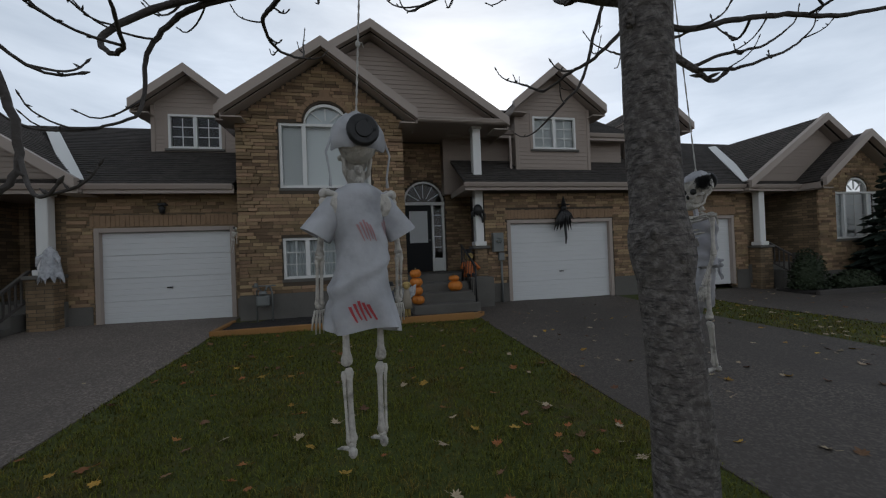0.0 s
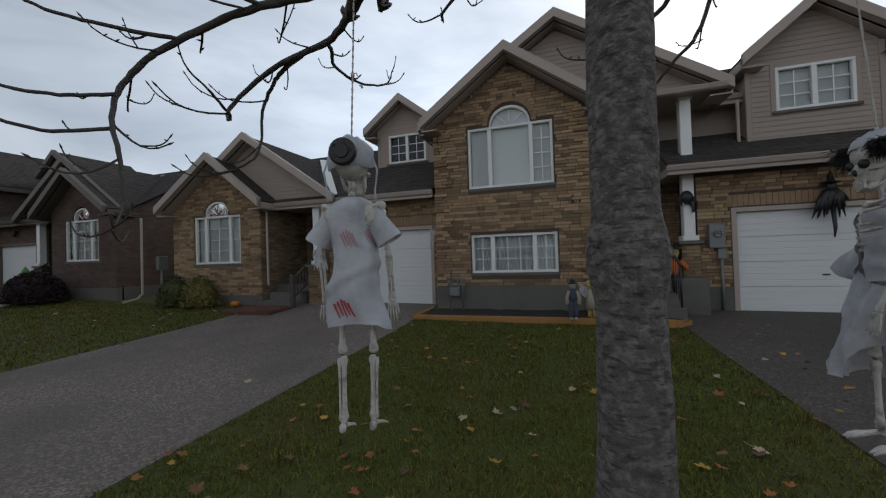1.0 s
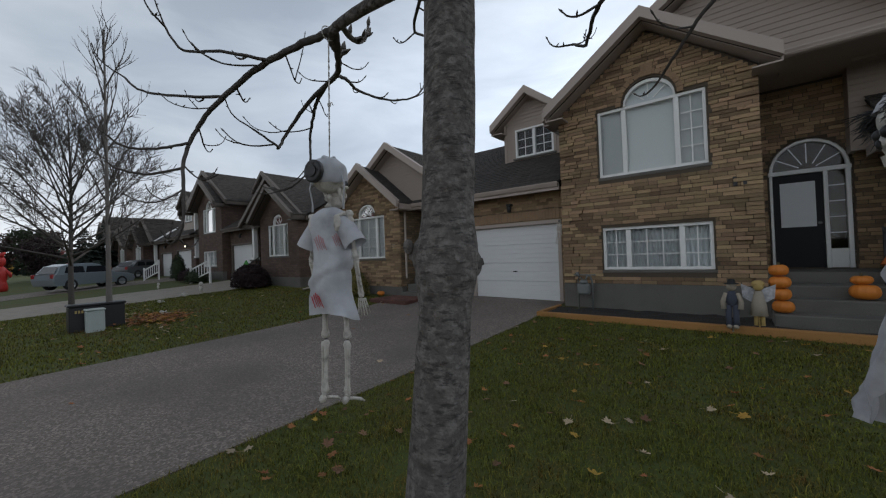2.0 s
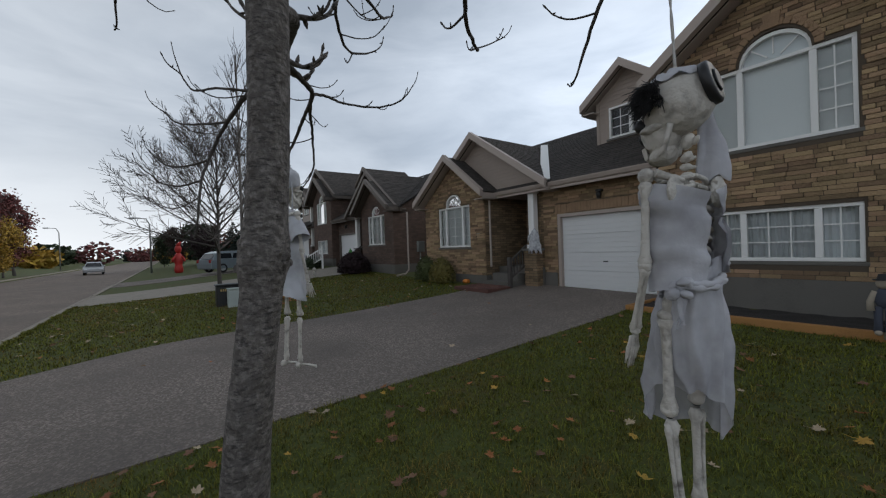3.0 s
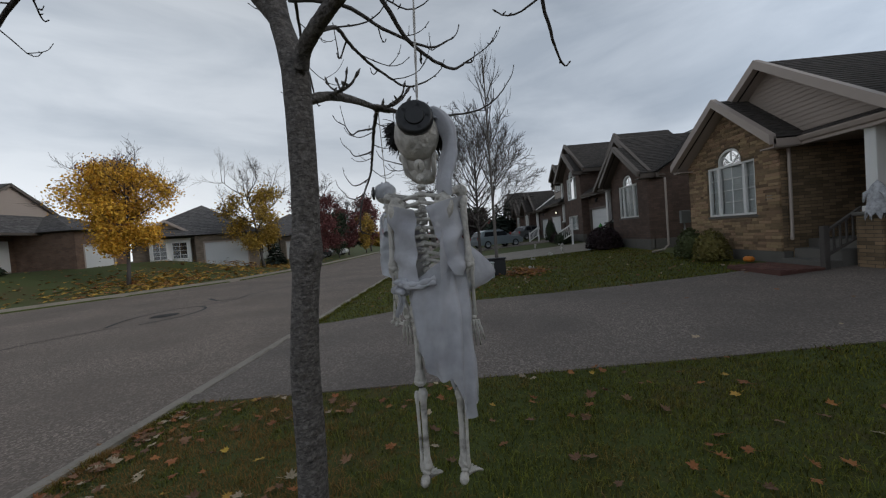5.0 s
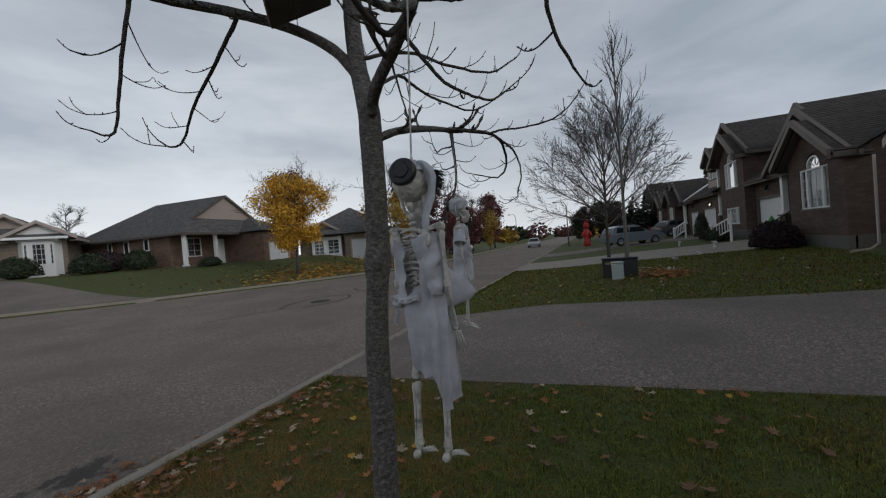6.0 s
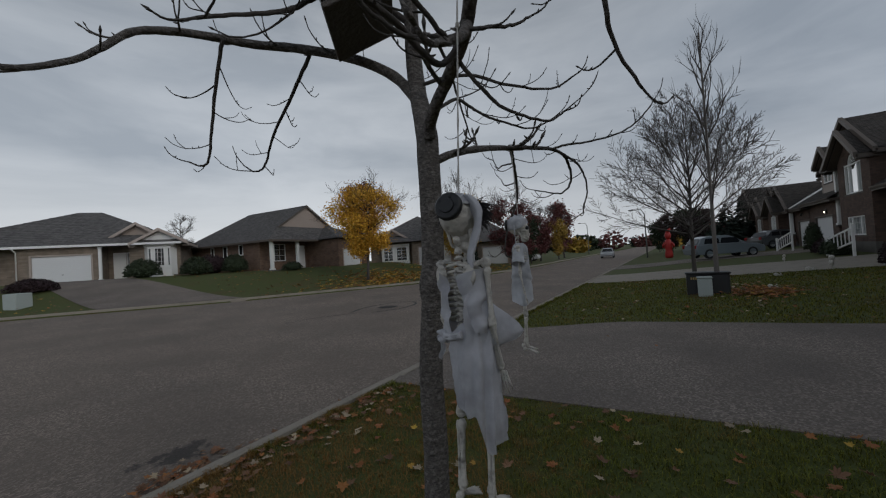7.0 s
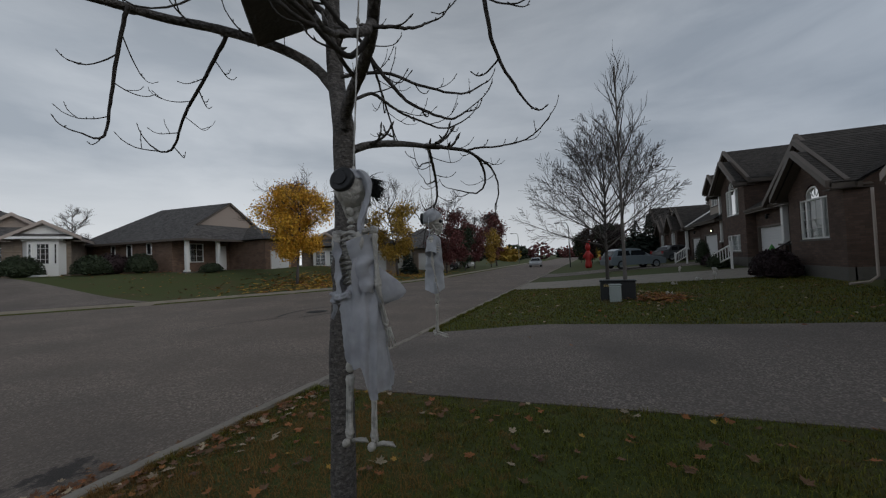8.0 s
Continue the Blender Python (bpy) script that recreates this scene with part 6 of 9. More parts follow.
def bump_blocked(x, z):
    if in_box(x, z, (-1.917, 0.196, 1.10, 2.143)) or in_box(x, z, (-1.93, 0.167, 3.25, 4.86)):
        return True
    if z >= 4.85 and math.hypot((x + 0.86) / 0.56, (z - 4.86) / 0.55) < 1:
        return True
    return z > 5.0 and (x < -2.85 + (z - 5.0) * 1.40 or x > 0.98 - (z - 5.0) * 1.31)


def quoin(a, b, z):
    row = int((z - 0.85) / 0.105) % 6
    return 0.034 if row < 5 and (b < -2.35 or a > 0.52) else 0.0


def find(house, name):
    return next(o for o in house.children if o.name.split(".")[0] == name)


row_houses = [o for o in scene.objects if o.name.split(".")[0] == "house"]
left_end, middle, right_end = row_houses[0], row_houses[1], row_houses[2]
front = courses(-2.85, 0.98, 0.85, 6.4, bump_blocked, 5, proud=quoin)
lay(find(middle, "wall"), front, 9.04, 300, 0.06)
lay(find(middle, "wall"), courses(3.2, 8.4, 0.75, 3.3, lambda x, z: in_box(x, z, (3.85, 7.15, 0, 2.49)) or in_box(x, z, (3.85, 7.15, 2.49, 2.80), 0.0), 6), 9.5, 0, 0.06)
lay(find(middle, "wall"), courses(0.98, 3.4, 0.85, 5.05, lambda x, z: in_box(x, z, (1.13, 2.42, 0, 3.2)) or (z > 3.1 and math.hypot((x - 1.775) / 0.66, (z - 3.2) / 0.69) < 1), 7), 11.0, 0, 0.06)
g = Mesh()
lay_soldiers(g, 3.84, 7.28, 2.51, 2.78, 9.5)
for piece in islands(g):
    part("soldier_brick", piece, M_BRICKJ, middle)
g = Mesh()
for k in range(17):                               # ring of bricks round the fanlight and its keystone
    a0, a1 = math.pi * k / 17 + 0.015, math.pi * (k + 1) / 17 - 0.015
    ring = [(-0.80 - q * math.cos(a), 4.87 + q * math.sin(a)) for a in (a0, a1) for q in (0.545, 0.66)]
    g.prism([ring[0], ring[2], ring[3], ring[1]], 9.015, 9.05)
g.prism([(-0.90, 5.40), (-0.70, 5.40), (-0.67, 5.66), (-0.93, 5.66)], 9.0, 9.05)
for piece in islands(g):
    part("arch_brick", piece, M_BRICKJ, middle)
for house, c, s, dz, full in ((left_end, 0.0, 1, 0.0, True), (right_end, 5.75, -1, 0.0, False)):
    w = find(house, "wall")
    lay(w, courses(-6.4, -2.92, 0.75, 3.25, lambda x, z: in_box(x, z, (-5.89, -3.02, 0, 2.49)) or in_box(x, z, (-5.96, -2.92, 2.49, 2.80), 0.0), 8), 9.5, 0, c, s, dz)
    lay(w, courses(-11.92, -8.3, 0.62, 4.75, lambda x, z: in_box(x, z, (-11.0, -9.1, 1.55, 3.13)) or (z > 3.1 and math.hypot((x + 10.05) / 0.55, (z - 3.13) / 0.55) < 1) or (z > 3.35 and abs(x + 9.9) > (4.78 - z) * 1.38), 9,
                   proud=lambda a, b, z: 0.034 if int((z - 0.62) / 0.08) % 7 < 6 and (b < -11.95 or a > -8.8) else 0.0), 8.8, 0, c, s, dz)

# ---- hanging decorations in the tree ----
def bone(g, p, q, r, knob=1.7):
    p, q = Vector(p), Vector(q)
    g.tube([p, p.lerp(q, 0.06), p.lerp(q, 0.16), p.lerp(q, 0.5), p.lerp(q, 0.84), p.lerp(q, 0.94), q], [r * knob * 0.6, r * knob, r * 1.1, r * 0.9, r * 1.1, r * knob, r * knob * 0.6], 8)


def skeleton_bones(g, swing, bend, back=0.058, out=0.0):
    """The bony frame, one unit tall, facing +y, feet at z = 0. Materials: 0 bone, 1 cloth, 2 black, 3 red, 4 hair."""
    # skull
    g.ball((0, -0.008, 0.925), (0.052, 0.066, 0.060), 18, 12)
    g.ball((0, 0.030, 0.885), (0.036, 0.036, 0.036), 12, 8)
    g.ball((0, 0.036, 0.852), (0.030, 0.030, 0.018), 12, 6)
    for s in (-1, 1):
        g.ball((s * 0.021, 0.054, 0.908), (0.0135, 0.012, 0.014), 10, 6, 2)
        g.ball((s * 0.036, 0.034, 0.890), (0.012, 0.022, 0.008), 8, 5)
        g.tube([(s * 0.036, 0.0, 0.885), (s * 0.034, 0.018, 0.855), (s * 0.018, 0.052, 0.846)], 0.006, 6)
    g.ball((0, 0.066, 0.888), (0.006, 0.006, 0.010), 8, 5, 2)
    for k in range(7):
        g.box(-0.019 + k * 0.0056, -0.0145 + k * 0.0056, 0.058, 0.066, 0.858, 0.871)
    # battery cap at the back of the head
    cap = [Vector((0, -back, 0.936)) + Vector((0, -0.004 - k, 0.0)) for k in (0.0, 0.012, 0.016)]
    g.tube(cap, [0.041, 0.041, 0.035], 20, 2)
    g.tube([cap[2] - Vector((0, 0.0005, 0)), cap[2] - Vector((0, 0.004, 0))], [0.022, 0.020], 14, 2)
    for k in range(5):
        a = k * 1.257
        g.box(-0.004 + 0.027 * math.cos(a), 0.004 + 0.027 * math.cos(a), -back - 0.020, -back - 0.014, 0.932 + 0.027 * math.sin(a), 0.940 + 0.027 * math.sin(a), 2)
    # neck and spine
    for k in range(19):
        z = 0.855 - k * 0.0178
        y = -0.012 - 0.016 * math.sin((0.855 - z) * 9)
        g.ball((0, y, z), (0.013, 0.012, 0.0082), 8, 5)
        g.ball((0, y - 0.014, z - 0.003), (0.004, 0.008, 0.004), 6, 4)
    # ribs and breast bone
    for k in range(9):
        z = 0.790 - k * 0.0205
        w = 0.050 + 0.024 * math.sin(math.pi * (k + 1.4) / 10)
        dp = 0.040 + 0.012 * math.sin(math.pi * (k + 1) / 9)
        for s in (-1, 1):
            pts = []
            end = 0.93 if k < 7 else 0.6
            for i in range(11):
                a = math.pi * end * i / 10
                pts.append((s * w * math.sin(a), -0.018 - dp * 0.55 * math.cos(a) * 0.6 + (dp if a > math.pi / 2 else dp * 0.3) * (0.5 - 0.5 * math.cos(a)), z + 0.010 - 0.028 * (i / 10)))
            g.tube(pts, 0.0052, 6)
    g.tube([(0, 0.036, 0.785), (0, 0.043, 0.72), (0, 0.042, 0.66)], [0.010, 0.009, 0.006], 6)
    for s in (-1, 1):
        bone(g, (s * 0.010, 0.030, 0.795), (s * 0.092, -0.002, 0.808), 0.0055)
        g.ball((s * 0.062, -0.040, 0.765), (0.026, 0.006, 0.034), 10, 6)
        g.tube([(s * 0.045, -0.043, 0.785), (s * 0.095, -0.022, 0.803)], [0.006, 0.009], 6)
        g.ball((s * 0.098, -0.004, 0.800), 0.0165, 10, 6)
        # arm
        el = (s * (0.108 + 0.012 * bend + out), 0.004 - 0.01 * bend, 0.612)
        wr = (s * (0.112 - 0.02 * bend + out * 1.35), 0.018 + 0.05 * bend, 0.452)
        bone(g, (s * 0.100, -0.004, 0.790), el, 0.0082)
        g.ball(el, 0.0135, 8, 6)
        bone(g, (el[0] - s * 0.006, el[1], el[2]), (wr[0] - s * 0.006, wr[1], wr[2]), 0.0052)
        bone(g, (el[0] + s * 0.006, el[1] - 0.003, el[2]), (wr[0] + s * 0.006, wr[1] + 0.002, wr[2]), 0.0046)
        g.ball(wr, (0.012, 0.010, 0.010), 8, 5)
        for f in range(5):
            dx = (f - 2) * 0.0062
            b = Vector((wr[0] + dx, wr[1] + 0.002 * f, wr[2] - 0.012))
            m = b + Vector((dx * 0.5, 0.004, -0.030))
            t = m + Vector((dx * 0.3, 0.004 + 0.002 * f, -(0.045 if f not in (0, 4) else 0.032)))
            g.tube([b, b.lerp(m, 0.5), m, m.lerp(t, 0.5), t], [0.0042, 0.003, 0.0042, 0.0028, 0.0022], 5)
        # hip
        g.ball((s * 0.034, -0.006, 0.518), (0.030, 0.016, 0.032), 12, 7)
        g.ball((s * 0.022, 0.008, 0.490), (0.014, 0.012, 0.016), 8, 5)
        # leg
        hp, kn, an = (s * 0.052, 0, 0.492), (s * (0.050 + 0.006 * swing), 0.006 + 0.02 * swing * s, 0.278), (s * 0.048, -0.004 + 0.035 * swing * s, 0.052)
        g.ball(hp, 0.0165, 8, 6)
        bone(g, hp, kn, 0.0100)
        g.ball((kn[0], kn[1], kn[2] + 0.006), (0.0175, 0.0165, 0.014), 10, 6)
        g.ball((kn[0], kn[1] + 0.012, kn[2] + 0.004), (0.010, 0.007, 0.011), 8, 5)
        g.ball((kn[0], kn[1], kn[2] - 0.003), 0.0095, 8, 4, 2)
        bone(g, (kn[0] - s * 0.004, kn[1], kn[2] - 0.014), (an[0] - s * 0.003, an[1], an[2]), 0.0088)
        bone(g, (kn[0] + s * 0.012, kn[1] - 0.004, kn[2] - 0.02), (an[0] + s * 0.010, an[1] - 0.003, an[2]), 0.0045)
        g.ball(an, (0.013, 0.013, 0.011), 8, 5)
        g.ball((an[0], an[1] - 0.014, 0.034), (0.013, 0.018, 0.016), 8, 5)
        for f in range(5):
            dx = (f - 2) * 0.0075
            b = Vector((an[0] + dx * 0.3, an[1] + 0.002, 0.036))
            m = Vector((an[0] + dx, an[1] + 0.052, 0.018))
            t = Vector((an[0] + dx * 1.5 + s * 0.006, an[1] + 0.088 - 0.006 * abs(f - 1), 0.006))
            g.tube([b, b.lerp(m, 0.5), m, t], [0.0065, 0.005, 0.006, 0.003], 5)


def reshape(g):
    """Enlarges the head and lowers the shoulders a little below it."""
    out = []
    for x, y, z in g.v:
        w = smooth(0.835, 0.865, z)
        low = 0.030 * (1 - w) * smooth(0.36, 0.70, z)
        out.append((x * (1 + 0.10 * w), -0.01 + (y + 0.01) * (1 + 0.10 * w), (0.93 + (z - 0.93) * 1.08 if w else z) * w + z * (1 - w) - low))
    g.v = out
    return g


def cloth(g, rings, n, mat=1, closed=True, thick=0.003):
    """A sheet through rings of points, with an inner face set back by thick."""
    for off in (0.0, thick):
        base = len(g.v)
        for ring in rings:
            c = sum((Vector(p) for p in ring), Vector()) / len(ring)
            for p in ring:
                p = Vector(p)
                d = Vector((p.x - c.x, p.y - c.y, 0))
                d = d.normalized() if d.length > 1e-6 else Vector()
                g.v.append(tuple(p - d * off))
        m = n if closed else n - 1
        for i in range(len(rings) - 1):
            for k in range(m):
                g.f.append((base + i * n + k, base + i * n + (k + 1) % n, base + (i + 1) * n + (k + 1) % n, base + (i + 1) * n + k))
                g.m.append(mat)
                g.smooth.append(True)


def gown_point(a, z, out=0.0):
    """The nurse's gown: a loose sack from the shoulders to mid-thigh with soft folds."""
    t = max(0.0, (0.805 - z) / 0.43)
    rx = 0.086 - 0.014 * math.sin(math.pi * min(1, t * 1.15)) + 0.024 * t * t
    ry = 0.056 + 0.004 * math.sin(math.pi * t) + 0.014 * t
    if z > 0.785:
        k = (z - 0.785) / 0.045
        rx *= 1 - 0.62 * k * k
        ry *= 1 - 0.50 * k * k
    fold = 1 + (0.015 + 0.09 * t * t) * math.sin(a * 5 + 1.3 * math.sin(z * 17)) + 0.05 * t * math.sin(a * 2 + 9 * z) + 0.05 * noise.noise((math.cos(a) * 2, math.sin(a) * 2, z * 14)) + 0.10 * math.exp(-((z - 0.555 - 0.05 * math.cos(a)) / 0.018) ** 2) - 0.08 * math.exp(-((z - 0.525 - 0.06 * math.cos(a)) / 0.016) ** 2) + 0.05 * math.exp(-((z - 0.70 + 0.05 * math.cos(a)) / 0.014) ** 2)
    return Vector(((rx * fold + out) * math.cos(a) + 0.006 * math.sin(z * 23), (ry * fold + out) * math.sin(a) - 0.006, z - t * t * (0.014 * math.sin(a * 2 + 0.7) + 0.012 * math.cos(a))))


def nurse_figure():
    g = Mesh()
    skeleton_bones(g, 0.35, 0.15, 0.070, 0.008)
    n = 56
    rings = []
    for i in range(31):
        z = 0.830 - 0.455 * i / 30
        rings.append([gown_point(2 * math.pi * k / n, z) for k in range(n)])
    cloth(g, rings, n)
    for s in (-1, 1):                            # short sleeves hanging down from the shoulders
        sl = []
        for i in range(9):
            t = i / 8
            c = Vector((s * (0.050 + 0.078 * t), -0.006, 0.792 - 0.112 * t))
            r = 0.034 + 0.012 * t
            ring = []
            for k in range(24):
                a = 2 * math.pi * k / 24
                w = r * (1 + 0.07 * t * math.sin(3 * a + s) + 0.06 * noise.noise((math.cos(a) * 2, math.sin(a) * 2, 3 * t + s)))
                ring.append(c + Vector((s * 0.86 * w * math.sin(a), w * math.cos(a) * 0.95, w * math.sin(a) * 0.50)))
            sl.append(ring)
        cloth(g, sl, 24)
    # red handprints
    for cx, cz, sc, mt in ((-0.22, 0.437, 1.45, 3), (0.0, 0.69, 1.35, 5), (0.95, 0.70, 1.1, 5)):
        for k in range(5):
            z0, z1 = cz + (0.022 - 0.005 * abs(k - 2)) * sc, cz - (0.024 - 0.004 * (k % 2)) * sc
            strip_pts = []
            for q in range(6):
                z = z0 + (z1 - z0) * q / 5
                a = -math.pi / 2 + cx + (k - 2) * 0.085 * sc + 0.16 * q / 5
                strip_pts.append((gown_point(a - (0.030 - 0.003 * q) * sc, z, 0.0025), gown_point(a + (0.030 - 0.003 * q) * sc, z, 0.0025)))
            for p, q in zip(strip_pts, strip_pts[1:]):
                g.add([p[0], p[1], q[1], q[0]], [(0, 1, 2, 3)], mt, True)
    # folded cap with drooping corners and ties
    cap = []
    for i in range(15):
        t = i / 14
        ring = []
        for k in range(36):
            a = 2 * math.pi * k / 36
            th = math.pi * (0.03 + (0.66 - 0.20 * max(0, math.sin(a))) * t)
            wr = 1 + 0.07 * noise.noise((math.cos(a) * 2.2, math.sin(a) * 2.2, t * 4)) + 0.05 * t * math.sin(7 * a + 4 * t)
            flare = 1 + 0.26 * t * t * abs(math.cos(a)) ** 3
            sn, cs = abs(math.sin(th)) ** 0.72, math.copysign(abs(math.cos(th)) ** 0.72, math.cos(th))      # a boxy, starched outline
            ring.append(Vector((0.062 * sn * flare * wr * math.cos(a), -0.010 + 0.066 * sn * wr * math.sin(a), 0.936 + 0.058 * cs * wr)))
        cap.append(ring)
    cloth(g, cap, 36)
    g.tube([Vector((0.022 * math.cos(a) - 0.004, -0.004 + 0.02 * math.sin(a), 0.992 + 0.006 * math.sin(3 * a))) for a in [6.2832 * k / 16 for k in range(17)]], 0.009, 8, 1)
    for s in (-1, 1):
        g.tube([(s * 0.070, -0.02, 0.93), (s * 0.084, -0.02, 0.89), (s * 0.080, -0.018, 0.845), (s * 0.083, -0.02, 0.82)], [0.004, 0.003, 0.003, 0.005], 6, 1)
    g.tube([(0, 0.0, 0.985), (0, 0, 1.0)], [0.005, 0.004], 8, 0)
    return reshape(g)


def turn_head(p):
    """The bride's head hangs forward a little, turned towards one shoulder."""
    x, y, z = p
    w = smooth(0.825, 0.865, z)
    a, b = radians(20) * w, radians(13) * w
    y, z = y + 0.012, z - 0.86
    y, z = y * math.cos(b) + z * math.sin(b), z * math.cos(b) - y * math.sin(b)
    return (x * math.cos(a) - y * math.sin(a), x * math.sin(a) + y * math.cos(a) - 0.012 - 0.010 * w, z + 0.86)


def bride_figure():
    g = Mesh()
    rng = random.Random(4)
    skeleton_bones(g, 0.45, 0.45, out=-0.008)
    n = 72
    rings = []
    for i in range(35):                          # long skirt wound off one leg, its hem low and flared at the other
        t = i / 34
        ring = []
        for k in range(n):
            a = 2 * math.pi * k / n
            low = smooth(-0.25, 0.45, math.cos(a - 0.6))
            top = 0.585 + 0.055 * math.cos(a + 0.4)
            hem = 0.318 - 0.110 * low + 0.008 * math.sin(2 * a + 0.8) + 0.007 * math.sin(5 * a)
            z = top + (hem - top) * t
            pleat = 1 - abs(math.sin(4.5 * a + 0.8 * math.sin(3 * t) + 1.5 * noise.noise((math.cos(a), math.sin(a), t * 1.5))))
            fold = 0.93 + (0.10 + 0.16 * t) * pleat + 0.05 * math.sin(11 * a + 5 * t) + 0.12 * noise.noise((math.cos(a) * 1.8, math.sin(a) * 1.8, t * 3)) + 0.06 * noise.noise((math.cos(a) * 5, math.sin(a) * 5, t * 7))
            rx = 0.069 + 0.008 * math.sin(math.pi * t) - (0.026 if math.cos(a) < 0 else 0.004) * t * abs(math.cos(a))
            ry = 0.050 + 0.008 * math.sin(math.pi * t) + (0.066 if math.sin(a) > 0 else -0.006) * t * abs(math.sin(a))
            ring.append(Vector((0.014 + 0.010 * t + rx * fold * math.cos(a), -0.002 + ry * fold * math.sin(a), z)))
        rings.append(ring)
    cloth(g, rings, n)

    def wrap(s, z_top, z_low, inner0, inner1, outer, grow_out, seed):
        """Cloth wound tightly round one half of the rib cage, from beside the spine to the breast."""
        rows = []
        for i in range(17):
            t = i / 16
            row = []
            for k in range(22):
                u = k / 21
                b = radians(inner0 + (inner1 - inner0) * t) * (1 - u) + radians(outer) * u
                f = 1 + 0.07 * math.sin(u * 7 + t * 16 + seed) + 0.11 * noise.noise((u * 4, t * 5, seed)) + 0.03 * math.sin(t * 30 + u * 5)
                rx, ry = (0.096 - 0.016 * t + grow_out * t * t) * f, (0.060 - 0.004 * t + grow_out * 0.4 * t * t) * f
                z = z_top + (z_low - z_top) * t + 0.022 * math.sin(math.pi * u) * (1 - t) - 0.030 * u * t
                row.append(Vector((s * rx * math.sin(b), -0.006 - ry * math.cos(b), z)))
            rows.append(row)
        cloth(g, rows, 22, closed=False)

    wrap(-1, 0.760, 0.570, 2, 8, 165, 0.006, 2.0)
    wrap(1, 0.765, 0.590, 14, 50, 165, 0.020, 5.0)
    rows = []                                     # pointed flap that stands out at the elbow
    for i in range(13):
        t = i / 12
        c = Vector((0.050, -0.014, 0.625)).lerp(Vector((0.152, 0.085, 0.580)), t)
        hh, th = 0.100 * (1 - t) ** 0.7 + 0.003, 0.050 * (1 - t) + 0.002
        row = []
        for k in range(24):
            a = 2 * math.pi * k / 24
            f = 1 + 0.12 * math.sin(3 * a + 5 * t) + 0.10 * noise.noise((math.cos(a), math.sin(a), 3 * t))
            row.append(c + Vector((0.010 * math.sin(a) * (1 - t), th * math.cos(a) * f, hh * math.sin(a) * f - 0.012 * math.sin(math.pi * t))))
        rows.append(row)
    cloth(g, rows, 24)
    for k in range(2):                            # sash drawn from the hip knot across the back
        pts = [Vector((-0.066 + 0.10 * q, -0.048 - 0.022 * math.sin(math.pi * q * 0.8), 0.566 + (0.010 - 0.008 * k) * (1 - q) + 0.020 * q - 0.010 * k * q - 0.010 * math.sin(math.pi * q))) for q in [i / 10 for i in range(11)]]
        g.tube(pts, [0.0075 + 0.0025 * math.sin(i * 1.9 + 2 * k) for i in range(11)], 8, 1)
    for k in range(12):                           # bunched knot
        a = rng.uniform(0, 6.28)
        g.ball((-0.066 + 0.015 * math.cos(a), -0.042 + 0.012 * math.sin(a), 0.562 + rng.uniform(-0.020, 0.020)), (0.015, 0.009, 0.013), 10, 7, 1, Euler((a, a * 2, a)).to_matrix())
    rows = []                                     # two loose ends below the knot
    for i in range(9):
        t = i / 8
        rows.append([Vector((-0.072 + 0.006 * math.sin(4 * t) + 0.018 * (u / 9 - 0.5), -0.050 + 0.006 * math.sin(u * 1.3 + 5 * t), 0.555 - 0.075 * t - 0.010 * math.sin(u * 0.7))) for u in range(10)])
    cloth(g, rows, 10, closed=False)
    # crumpled veil on the crown
    rows = []
    for i in range(11):
        t = i / 10
        row = []
        for k in range(36):
            a = 2 * math.pi * k / 36
            th = math.pi * (0.02 + (0.34 + 0.06 * math.cos(a)) * t)
            f = 1.04 + 0.10 * noise.noise((math.cos(a) * 3, math.sin(a) * 3, t * 5)) + 0.05 * t * math.sin(9 * a)
            row.append(Vector((0.054 * math.sin(th) * f * math.cos(a), -0.008 + 0.067 * math.sin(th) * f * math.sin(a), 0.927 + 0.063 * math.cos(th) * f)))
        rows.append(row)
    cloth(g, rows, 36)
    rows = []                                     # its tail, gathered down one side of the head
    for i in range(18):
        t = i / 17
        c = Vector((0.030 + 0.040 * math.sin(1.5 * min(1, 2 * t)) + 0.006 * math.sin(5 * t), -0.030, 0.975 - 0.180 * t ** 1.15))
        w, d = 0.026 - 0.010 * math.sin(math.pi * t) * (1 - t) + 0.004 * math.sin(9 * t), 0.012
        row = []
        for k in range(20):
            a = 2 * math.pi * k / 20
            f = 1 + 0.16 * math.sin(4 * a + 3 * t) + 0.10 * noise.noise((math.cos(a) * 2, math.sin(a) * 2, 7 * t))
            row.append(c + Vector((0.8 * w * f * math.cos(a), -0.55 * w * math.cos(a) + d * f * math.sin(a), 0.008 * math.sin(3 * a) * t)))
        rows.append(row)
    cloth(g, rows, 20)
    for k in range(900):                          # frizzy black hair at both sides of the face
        s = -1 if k % 2 else 1
        a, e = rng.uniform(-0.15, 0.8), rng.uniform(0.0, 1.2)
        p = Vector((s * 0.050 * math.cos(a), 0.050 * math.sin(a) + 0.004, 0.922 + 0.050 * math.sin(e)))
        d = Vector((s * 0.70 * math.cos(a), 0.8 * math.sin(a) + 0.15, rng.uniform(-0.5, 0.25))).normalized()
        pts, q = [p], p.copy()
        step = rng.uniform(0.004, 0.009) if s < 0 else rng.uniform(0.006, 0.015)
        for _ in range(4):
            d = (d + Vector((rng.uniform(-1, 1), rng.uniform(-1, 1), rng.uniform(-1.4, 0.5))) * 0.35).normalized()
            q = q + d * step
            pts.append(q.copy())
        g.tube(pts, [0.0013, 0.0012, 0.0010, 0.0008, 0.0004], 3, 4, False)
    g.v = [turn_head(p) for p in g.v]
    g.tube([(0, 0.0, 0.985), (0, 0, 1.0)], [0.005, 0.004], 8, 0)
